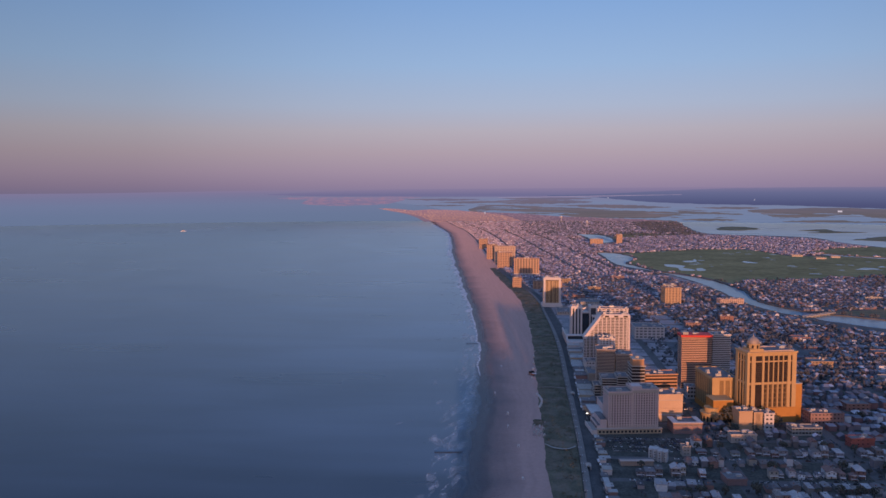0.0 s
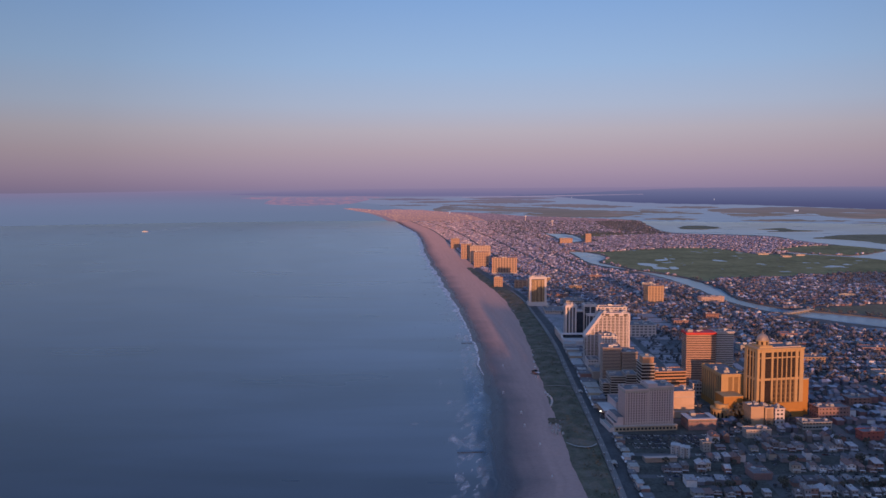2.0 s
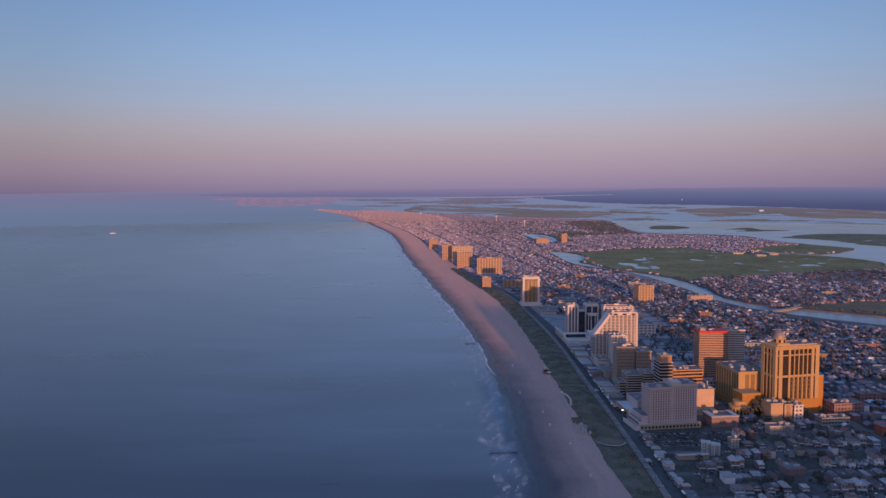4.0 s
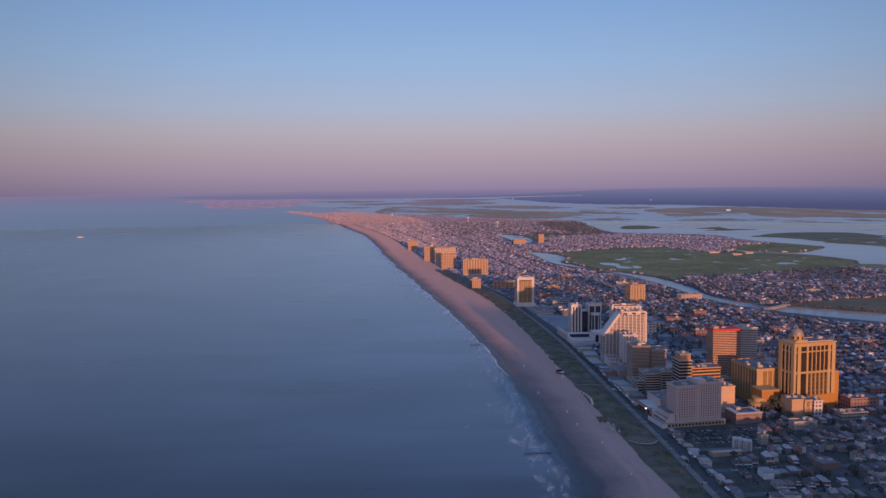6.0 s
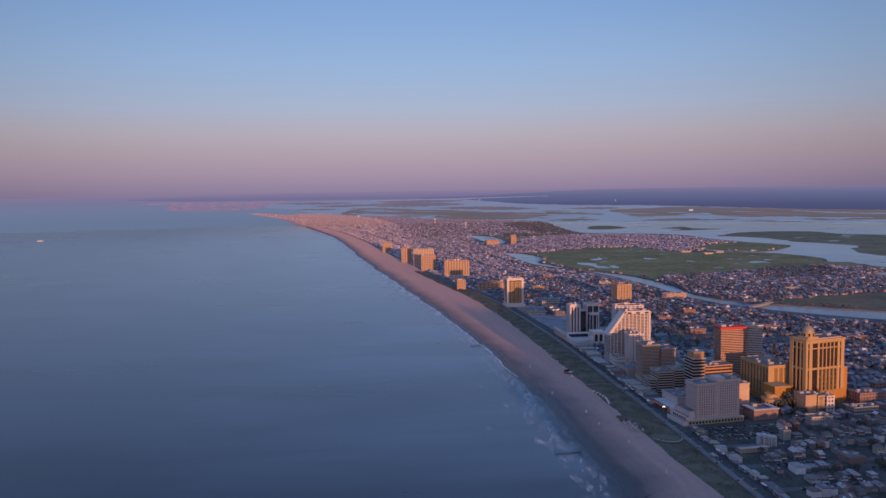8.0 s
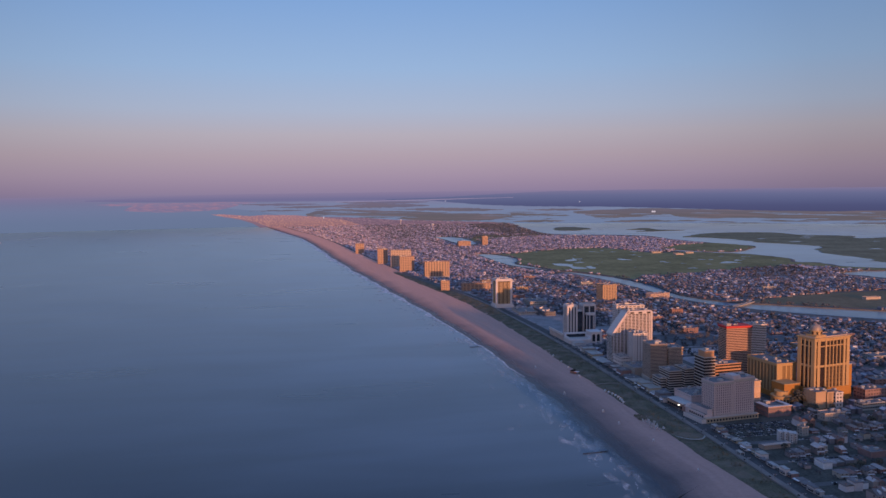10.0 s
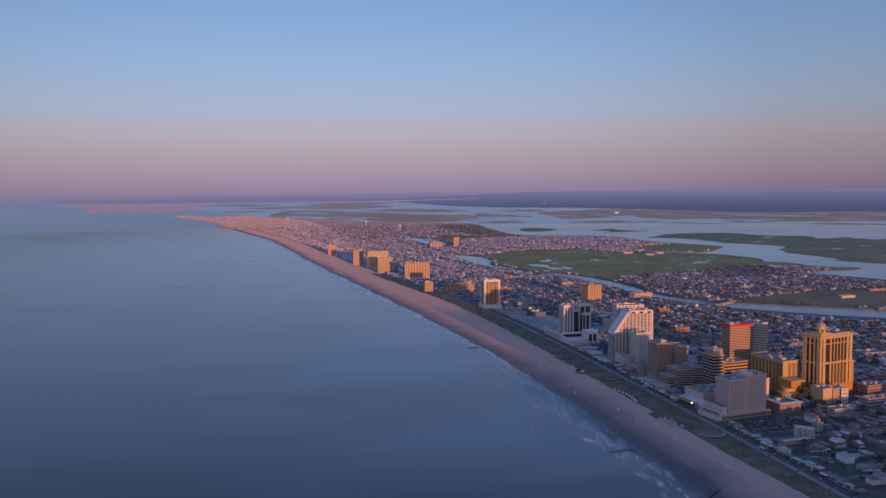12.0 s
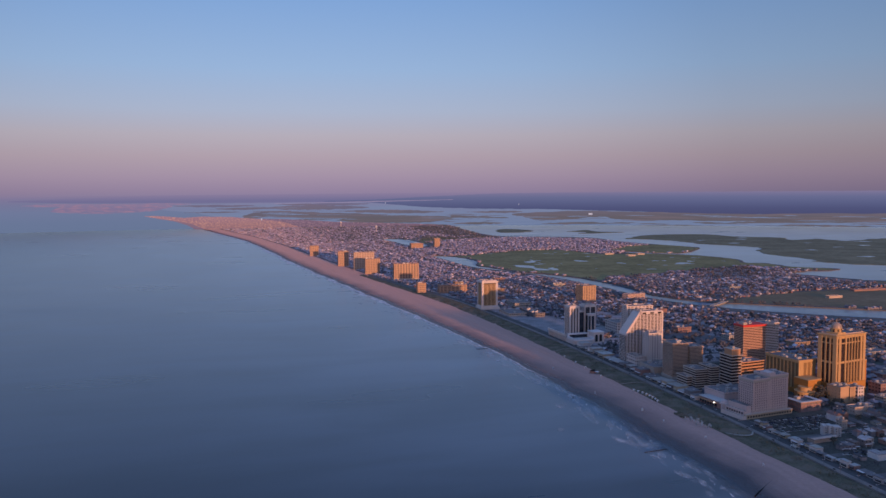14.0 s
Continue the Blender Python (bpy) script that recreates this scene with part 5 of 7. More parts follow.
# tower with a slanted flank
def slant_tower():
    w, d, h, zk, xk = 49.0, 15.0, 58.5, 34.0, 18.5
    ob = thing("slant_tower", "white balconied hotel tower with a slanted flank", "hotel", 99.5, 858, ZT - 0.12, 0)
    occupy(99.5, 858, 0, w, d)
    left = lambda z: 0.0 if z < zk else (z - zk) / (h - zk) * xk
    part("glazing", Mesh().wedge([(0.5, 0), (w - 0.5, 0), (w - 0.5, h - 0.6), (xk + 0.4, h - 0.6), (0.5, zk)], 0.6, d - 0.6), M_BRONZE, ob)
    n = 33
    fh = (h - 3) / n
    for i in range(n):
        z = i * fh
        part("balcony_band", Mesh().box(left(z + fh * 0.5) + 0.2, w - 0.2, 0.1, d - 0.1, z, z + fh * 0.4), M_WHITE, ob)
    for x in (2.5, 6.5, 10.5, 15, 19.5, 24, 28.5, 33, 37.5, 42, 46):
        top = h if x > xk else zk + x * (h - zk) / xk
        part("pier", Mesh().box(x - 0.45, x + 0.45, -0.05, 0.9, 0, top - 0.5), M_WHITE, ob)
    part("crown", Mesh().box(xk, w + 0.2, -0.25, d + 0.2, h - 2.8, h), M_WHITE, ob)
    part("slanted_edge", Mesh().wedge([(-0.3, zk - 2), (2.2, zk - 2), (xk + 2.4, h), (xk - 0.6, h), (-0.3, zk)], -0.25, d + 0.2), M_WHITE, ob)
    part("corner", Mesh().box(w - 1.6, w + 0.2, -0.25, d + 0.2, 0, h - 2.8), M_WHITE, ob)
    for x in (22, 32, 42):
        part("attic_window", Mesh().box(x, x + 4.5, -0.4, 0, h - 2.3, h - 0.5), M_BRONZE, ob)
    roof_kit(ob, w - xk - 2, d - 2, h, xk + 1, 1, 4, 51, M_WHITE)


slant_tower()
slab("rear_tower", "tall white hotel slab behind the slanted tower", "hotel", 117, 886, -4, 34, 14, 61, 26, 7, 3, M_WHITE, M_BRONZE, 0.5, 0.35, 0, None, 3, 52)
slab("rooming_tower", "narrow white tower with small windows", "hotel", 112, 828, 0, 16.5, 14, 38.5, 16, 5, 4, M_WHITE, M_PANE, 0.5, 0.5, 0, None, 3, 53)

# twin dark glass towers on a white podium
for i, (x, y, w, h) in enumerate(((99, 1003, 14, 45.5), (123, 1008, 17, 45.5))):
    ob = thing("condo_tower", "dark glass apartment tower with white fins and crown", "apartments", x, y, ZT - 0.12, 0, "twin towers")
    occupy(x, y, 0, w, 16)
    part("glazing", Mesh().box(0.5, w - 0.5, 0.5, 15.5, 0, h), M_BLUEGLASS, ob)
    part("crown", Mesh().box(-0.2, w + 0.2, -0.2, 16.2, h - 2.2, h + 0.6), M_WHITE, ob)
    n_f, wf = (4, 2.0) if i == 0 else (3, 1.3)
    for k in range(n_f):
        xx = k * (w - wf) / (n_f - 1)
        part("fin", Mesh().box(xx, xx + wf, -0.3, 1.0, 0, h - 2.2), M_WHITE, ob)
        part("fin", Mesh().box(xx, xx + wf, 15, 16.3, 0, h - 2.2), M_WHITE, ob)
    for k in range(4):
        yy = 1.2 + k * 4.2
        part("fin", Mesh().box(-0.3, 1, yy, yy + 1.5, 0, h - 2.2), M_WHITE, ob)
        part("fin", Mesh().box(w - 1, w + 0.3, yy, yy + 1.5, 0, h - 2.2), M_WHITE, ob)
    for k in range(19):
        part("floor_line", Mesh().box(0.35, w - 0.35, 0.35, 15.65, 1 + k * 2.25, 1.3 + k * 2.25), M_TAR, ob)
    roof_kit(ob, w - 4, 12, h + 0.6, 2, 2, 2, 60 + i, M_WHITE)
    if i:
        bay = [(3.0, 0.4), (3.0, -4.5), (6.0, -7.5), (11.0, -7.5), (14.0, -4.5), (14.0, 0.4)]
        part("glass_bay", Mesh().prism(bay, 0, h - 13), M_BLUEGLASS, ob, "faceted dark glass bay")
        part("bay_crown", Mesh().prism([(8.5 + (u - 8.5) * 1.08, v * 1.06) for u, v in bay], h - 13, h - 10.4), M_WHITE, ob)
        for u, v in bay[1:5]:
            part("bay_fin", Mesh().box(u - 0.4, u + 0.4, v - 0.4, v + 0.4, 0, h - 13), M_WHITE, ob)
        part("link", Mesh().box(-9.6, -0.4, 2, 14, 0, h - 9), M_BLUEGLASS, ob, "dark glass link between the towers")
        part("link_crown", Mesh().box(-9.6, -0.4, 1.7, 14.3, h - 9, h - 7.6), M_WHITE, ob)
ob = thing("condo_podium", "white arcaded podium with a dark recessed court", "podium", 93, 975, ZT - 0.12, 0)
occupy(93, 975, 0, 50, 84)
part("rear_deck", Mesh().box(0.8, 5.9, 27, 84, 0, 7), M_CONC, ob)
for k in range(14):
    part("side_column", Mesh().box(-0.5, 0.8, 28 + k * 4, 29.2 + k * 4, 0, 6.5), M_WHITE, ob)
part("side_beam", Mesh().box(-0.6, 0.8, 26, 84, 6.5, 9.5), M_WHITE, ob)
deck = [(0, 4), (5, 0), (24, 0), (29, 4), (29, 27), (0, 27)]
part("deck", Mesh().prism(deck, 0, 5.4), M_WHITE, ob)
part("pool_deck", Mesh().prism([(14.5 + (u - 14.5) * 0.93, 13 + (v - 13) * 0.93) for u, v in deck], 5.4, 5.7), M_LIGHTROOF, ob, "pale paved pool deck")
for (u0, v0), (u1, v1) in zip(deck[:4], deck[1:4]):
    n = Vector((v1 - v0, u0 - u1)).normalized() * 0.5
    part("parapet", Mesh().prism([(u0 + n.x, v0 + n.y), (u1 + n.x, v1 + n.y), (u1 - n.x, v1 - n.y), (u0 - n.x, v0 - n.y)], 4.6, 6.6), M_TRIM, ob)
part("recess", Mesh().box(1, 28, 20, 21, 5.7, 10), M_PANE, ob, "dark glass wall behind the pool deck")
part("frame_beam", Mesh().box(-0.6, 29.6, 18.8, 22, 10, 11.8).box(-0.6, 1.4, 18.8, 22, 5.4, 10).box(27.6, 29.6, 18.8, 22, 5.4, 10), M_TRIM, ob)
part("side_frame", Mesh().box(-0.6, 0.6, 4, 18.8, 5.4, 8.4).box(28.4, 29.6, 4, 18.8, 5.4, 8.4), M_TRIM, ob)
part("arch_block", Mesh().box(29.8, 45, 6, 24, 0, 13.4), M_WHITE, ob)
part("block_cornice", Mesh().box(29.5, 45.3, 5.7, 24.3, 13.4, 14.2), M_TRIM, ob)
for k in range(2):
    u = 32 + k * 6.2
    part("arch", Mesh().wedge([(u, 1.5), (u + 4, 1.5), (u + 4, 9)] + [(u + 2 + 2 * math.cos(q), 9 + 2 * math.sin(q)) for q in np.linspace(0.4, 2.74, 6)] + [(u, 9)], 5.86, 6.1), M_PANE, ob)
slab("convention_block", "wide pale block with banded storeys and a stepped roof", "building", 184, 1030, 0, 38, 34, 15, 4, 7, 6, M_WHITE, M_TAR, 0.4, 0.3, 0, None, 6, 61)

# towers farther down the beach
def beach_tower():
    w, d, h = 28.5, 24.0, 48.0
    ob = thing("beach_tower", "cream-framed hotel tower with a golden glass front and white flared base", "hotel", 82.5, 1307, ZT - 0.12)
    occupy(82.5, 1307, 0, w, d)
    part("glazing", Mesh().box(0.8, w - 0.8, 0.8, d - 0.8, 6, h - 4), M_BRONZE, ob)
    for u in (0, w - 3.4):
        part("corner_pier", Mesh().box(u, u + 3.4, 0, 3.4, 6, h - 3.4), M_WHITE, ob)
        part("corner_pier", Mesh().box(u, u + 3.4, d - 3.4, d, 6, h - 3.4), M_WHITE, ob)
    for k in range(9):
        u = 4.6 + k * 2.36
        part("mullion", Mesh().box(u, u + (1.25 if k % 3 else 0.7), 0.35, 1.4, 6, h - 5), M_OCHRE, ob)
    for k in range(7):
        part("mullion", Mesh().box(0.35, 1.4, 4.6 + k * 2.3, 5.6 + k * 2.3, 6, h - 5), M_OCHRE, ob)
        part("mullion", Mesh().box(w - 1.4, w - 0.35, 4.6 + k * 2.3, 5.6 + k * 2.3, 6, h - 5), M_OCHRE, ob)
    for k in range(18):
        part("floor_line", Mesh().box(0.6, w - 0.6, 0.6, d - 0.6, 7 + k * 2.1, 7.5 + k * 2.1), M_BROWN, ob)
    part("crown", Mesh().box(-0.4, w + 0.4, -0.4, d + 0.4, h - 3.4, h), M_WHITE, ob)
    part("base_storey", Mesh().prism([(-2.5, -3), (w + 2.5, -3), (w + 2.5, d + 2), (-2.5, d + 2)], 0, 4).prism([(-0.8, -1), (w + 0.8, -1), (w + 0.8, d + 0.8), (-0.8, d + 0.8)], 4, 6.4), M_WHITE, ob)
    roof_kit(ob, w - 4, d - 4, h, 2, 2, 3, 71, M_WHITE)


beach_tower()
slab("inland_tower", "square gold-lit apartment tower", "apartments", 288, 1343, 6, 27.5, 24, 27.5, 10, 5, 5, M_SUNTAN, M_DIMGLASS, 0.45, 0.4, 0, None, 3, 72)
slab("shore_hotel", "wide tan hotel slab with vertical ribs", "hotel", 45, 1800, -4, 57, 22, 36, 8, 9, 5, M_HOTEL, M_DIMGLASS, 0.22, 0.42, 3, M_CREAM, 4, 73)
slab("shore_hotel", "small tan hotel block beside the sand", "hotel", 37, 1560, -4, 17, 18, 19, 5, 4, 4, M_HOTEL, M_DIMGLASS, 0.45, 0.4, 0, None, 2, 74)
slab("shore_hotel", "long low apartment hotel behind the dunes", "hotel", 76, 1540, -4, 56, 18, 15, 5, 7, 4, M_HOTEL, M_DIMGLASS, 0.5, 0.3, 0, None, 3, 75)
slab("shore_hotel", "orange-lit hotel slab near the beach", "hotel", 8, 1950, -5, 36, 20, 37, 9, 6, 5, M_HOTEL, M_DIMGLASS, 0.5, 0.35, 0, None, 3, 76)
slab("shore_hotel", "taller tan slab behind the orange-lit one", "hotel", 1, 2068, -5, 53, 22, 44, 10, 8, 5, M_TAN, M_FARGLASS, 0.5, 0.35, 0, None, 3, 77)
slab("shore_hotel", "square orange-lit tower by the beach", "hotel", -21, 2183, -5, 28, 24, 40, 9, 4, 5, M_HOTEL, M_DIMGLASS, 0.5, 0.35, 0, None, 3, 78)
slab("shore_hotel", "small salmon tower by the beach", "hotel", -50, 2563, -5, 27, 24, 31, 6, 4, 5, M_HOTEL, M_DIMGLASS, 0.5, 0.35, 0, None, 3, 79)
slab("bay_tower", "slim pale tower beside the lagoon", "apartments", 424, 2792, 0, 20, 18, 32, 9, 4, 4, M_HOTEL, M_DIMGLASS, 0.5, 0.4, 0, None, 2, 80)
slab("bay_tower", "low wide block beside the lagoon", "apartments", 330, 2764, 0, 44, 24, 18, 5, 8, 4, M_HOTEL, M_DIMGLASS, 0.5, 0.4, 0, None, 2, 81)
slab("channel_flats", "row of pink-lit flats along the channel", "apartments", 380, 1345, 12, 42, 14, 8, 3, 11, 4, M_PEACH, M_PANE, 0.55, 0.4, 0, None, 5, 82)
for i, (x, y, w) in enumerate(((838, 2290, 30), (874, 2210, 26), (930, 2250, 24))):
    slab("marina_shed", "long low shed with a pale blue roof by the marsh", "shed", x, y, 0, w, 18, 3.6, 1, 8, 3, M_CREAM, M_BLUEGLASS, 0.7, 0.5, 0, None, 0, 90 + i)

slab("beach_hall", "low wide hall with a pale flat roof behind the dunes", "hall", 99, 1222, -2, 29, 52, 4.2, 1, 8, 12, M_CREAM, M_PANE, 0.6, 0.4, 0, None, 4, 301)
slab("beach_hall", "low dark flat-roofed hall beside the open lot", "hall", 132, 1204, -2, 20, 56, 6, 2, 5, 12, M_TAR, M_PANE, 0.6, 0.4, 0, None, 5, 302)
slab("beach_hall", "grey two-storey hall with a pale roof", "hall", 144, 1312, -2, 30, 46, 7, 2, 8, 10, M_CONC, M_PANE, 0.55, 0.4, 0, None, 4, 303)
# unseen blocks added behind the walk, sized to throw their shade on the beach and streets ahead
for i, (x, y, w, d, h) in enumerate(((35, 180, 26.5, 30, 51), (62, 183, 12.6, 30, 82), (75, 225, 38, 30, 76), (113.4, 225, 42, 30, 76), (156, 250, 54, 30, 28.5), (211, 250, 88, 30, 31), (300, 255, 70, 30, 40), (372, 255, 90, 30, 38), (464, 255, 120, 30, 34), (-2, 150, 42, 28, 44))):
    slab("city_block", "plain concrete block, out of view, that shades the streets ahead", "building", x, y, 0, w, d, h, 10, 8, 6, M_CONC, M_PANE, 0.5, 0.4, 0, None, 2, 100 + i)

# ---- boardwalk, streets and blocks ----
setting("boardwalk", ribbon([[(coast(y, 3) + 0.3, y, ZT - 0.1), (coast(y, 3) + 0.5, y, 2.9), (coast(y, 3) + (coast(y, 4) - coast(y, 3)) * 0.34, y, 2.9),
        (coast(y, 3) + (coast(y, 4) - coast(y, 3)) * 0.36, y, ZT - 0.1)] for y in YS if y < 1500]),
        "raised weathered timber boardwalk between dunes and hotels", "boardwalk", M_BOARD)
setting("road", ribbon([[(coast(y, 3) + (coast(y, 4) - coast(y, 3)) * 0.38, y, ZT - 0.112), (coast(y, 4) + 3.2, y, ZT - 0.112)] for y in YS if 300 < y < 1500]),
        "narrow dark service road behind the boardwalk", "road", M_ROAD)
for y0 in (770, 948):
    rows = []
    for s in np.linspace(0, 1, 12):
        x = coast(y0, 2) - 1 + (coast(y0, 3) - coast(y0, 2) + 1) * s
        yy = y0 + (3 + y0 % 7) * math.sin(s * 2 + y0)
        rows.append([(x, yy - 0.8, 2.5 + 1.0 * math.sin(math.pi * s)), (x, yy + 0.8, 2.5 + 1.0 * math.sin(math.pi * s))])
    setting("sand_path", ribbon(rows), "pale sandy path crossing the dunes", "path", M_PATH)
arc = curve([(41, 592), (48, 583), (57, 581), (64, 588)], 8)
setting("sand_path", ribbon([[(x, y - 1.0, 3.7), (x, y + 1.0, 3.7)] for x, y in arc]), "curved pale path from the boardwalk to the sand", "path", M_CONC)

LAND = [(coast(y, 4) + 2, float(y)) for y in range(420, 4740, 120)] + BAY + WEST_BANK + EAST_BANK
LAGOON = [(340, 3400), (420, 3360), (460, 3240), (450, 2860), (376, 2780), (350, 2900), (345, 3212)]
NOT_TOWN = [MARSH_TOP + MARSH_SIDE + MARSH_CHAN, MARSH_SOUTH, LAGOON, SPIT]
WOODS = [(760, 4500), (960, 4740), (1013, 4489), (948, 3942), (895, 3600), (905, 3400), (1000, 3330), (960, 3250), (850, 3330), (760, 3459), (700, 3828)]
GREEN = [(412, 3201), (571, 3505), (706, 3400), (874, 3519), (800, 3330), (567, 3161), (443, 3008)]
PARK = [(470, 3190), (580, 3460), (706, 3370), (860, 3490), (800, 3340), (570, 3175), (470, 3050)]
setting("park", sheet(shore(PARK + PARK[:1], 10, 77)[:-1], ZT + 0.05, 0.3), "dark green open field behind the lagoon", "park", M_MARSH)
THICKET = [(720, 1560), (830, 1790), (990, 1800), (960, 1700), (900, 1620), (840, 1600)]
OCC += [(98, 150, 1066, 1120), (98, 118, 1120, 1300), (240, 262, 1100, 1220), (150, 176, 775, 1000), (176, 300, 778, 900), (176, 260, 900, 1025), (84, 150, 572, 618), (215, 262, 775, 1000), (66, 92, 100, 620)]


LOTS = [(216, 300, 928, 1012), (306, 384, 932, 968), (270, 345, 1024, 1062)]
OCC += LOTS
OPEN = [(99, 168, 1072, 1128), (101, 160, 1132, 1196), (170, 226, 1036, 1092)]
OCC += OPEN
for x0, x1, y0, y1 in OPEN:
    setting("parking_lot", Mesh().prism([(x0, y0), (x1, y0 - 2), (x1, y1), (x0, y1 + 2)], ZT - 0.2, ZT + 0.04), "pale empty asphalt lot near the beach", "parking lot", M_PALE_LOT)
for x0, x1, y0, y1 in LOTS:
    setting("parking_lot", Mesh().prism([(x0, y0), (x1, y0 + 3), (x1, y1), (x0, y1 - 2)], ZT - 0.2, ZT + 0.03), "worn blue-grey asphalt lot between the blocks", "parking lot", M_LOT)


def is_free(x, y, r=4.0):
    return not any(x0 - r < x < x1 + r and y0 - r < y < y1 + r for x0, x1, y0, y1 in OCC)


def clear_of_water(x, y, k):
    """Whether the land goes on behind a place: banks and their open edges stay free of houses and trees."""
    return inside(x + k * (x + 190), y + k * (y - 8), LAND) and inside(x + 0.5 * k * (x + 190), y + 0.5 * k * (y - 8), LAND)


PX, PY = 92.0, 44.0                   # spacing of the streets
blocks, far_blocks, lots = Mesh(), Mesh(), []
rl = random.Random(8)
for j in range(int((4720 - 440) / PY)):
    y0 = 440 + j * PY
    yc = y0 + 18.5
    c0 = coast(yc, 4)
    for i in range(24):
        x0 = c0 + 5 + i * PX
        xc = x0 + 41
        if not inside(xc, yc, LAND) or any(inside(xc, yc, q) for q in NOT_TOWN):
            if not inside(xc - 30, yc, LAND) or any(inside(xc - 30, yc, q) for q in NOT_TOWN):
                continue
        sh = math.tan(heading(yc))
        wood = inside(xc, yc, WOODS) or inside(xc, yc, GREEN) or inside(xc, yc, THICKET)
        if all(inside(qx, qy, LAND) and not any(inside(qx, qy, q) for q in NOT_TOWN) for qx, qy in ((x0 + 3, y0), (x0 + 80, y0), (x0 + 3, y0 + 37), (x0 + 80, y0 + 37))):
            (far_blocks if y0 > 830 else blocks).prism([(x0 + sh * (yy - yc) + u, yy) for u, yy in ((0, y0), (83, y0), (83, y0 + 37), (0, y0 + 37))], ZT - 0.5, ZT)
        k = 0.0
        while k < 80:
            w = rl.choice((3.7, 4.1, 4.6, 5.2, 6.2)) * rl.uniform(0.9, 1.1)
            for side in (0, 1):
                d = rl.uniform(5.6, 9.6) if yc > 800 else rl.uniform(5.0, 11.0)
                if wood and rl.random() < (0.97 if inside(xc, yc, GREEN) else 0.86):
                    continue
                if rl.random() < (0.06 if yc < 800 else 0.16) + (0.2 if yc < 800 else 0.5) * max(0.0, noise.noise((x0 / 70, yc / 70, 8))):
                    continue
                yy = (y0 + 1.6 + d / 2 if side == 0 else y0 + 35.2 - d / 2) + rl.uniform(0, 2.6 if yc > 800 else 5.0) * (1 - 2 * side)
                xx = x0 + k + w / 2 + sh * (yy - yc)
                if k + w < 83 and inside(xx, yy, LAND) and not any(inside(xx, yy, q) for q in NOT_TOWN) and is_free(xx, yy, max(w, d) / 2) and (yy > 4250 or clear_of_water(xx, yy, 0.03 if yy > 1300 else 0.036)):
                    lots.append((xx, yy, w, d, rl.choice((2.2, 2.5, 2.8, 3.1, 3.4, 3.9, 4.8)) * (1.15 if yy < 800 else 0.92 if yy < 1250 else 0.74), side, -math.degrees(math.atan(sh)) + rl.choice((0, 0, rl.uniform(-6, 6)))))
            k += w + rl.choice((0.2, 0.4, 0.8, 1.6, 3.4))
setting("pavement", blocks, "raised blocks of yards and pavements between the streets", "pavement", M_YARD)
setting("pavement", far_blocks, "yards and pavements farther off, paled by haze", "pavement", M_YARD_FAR)


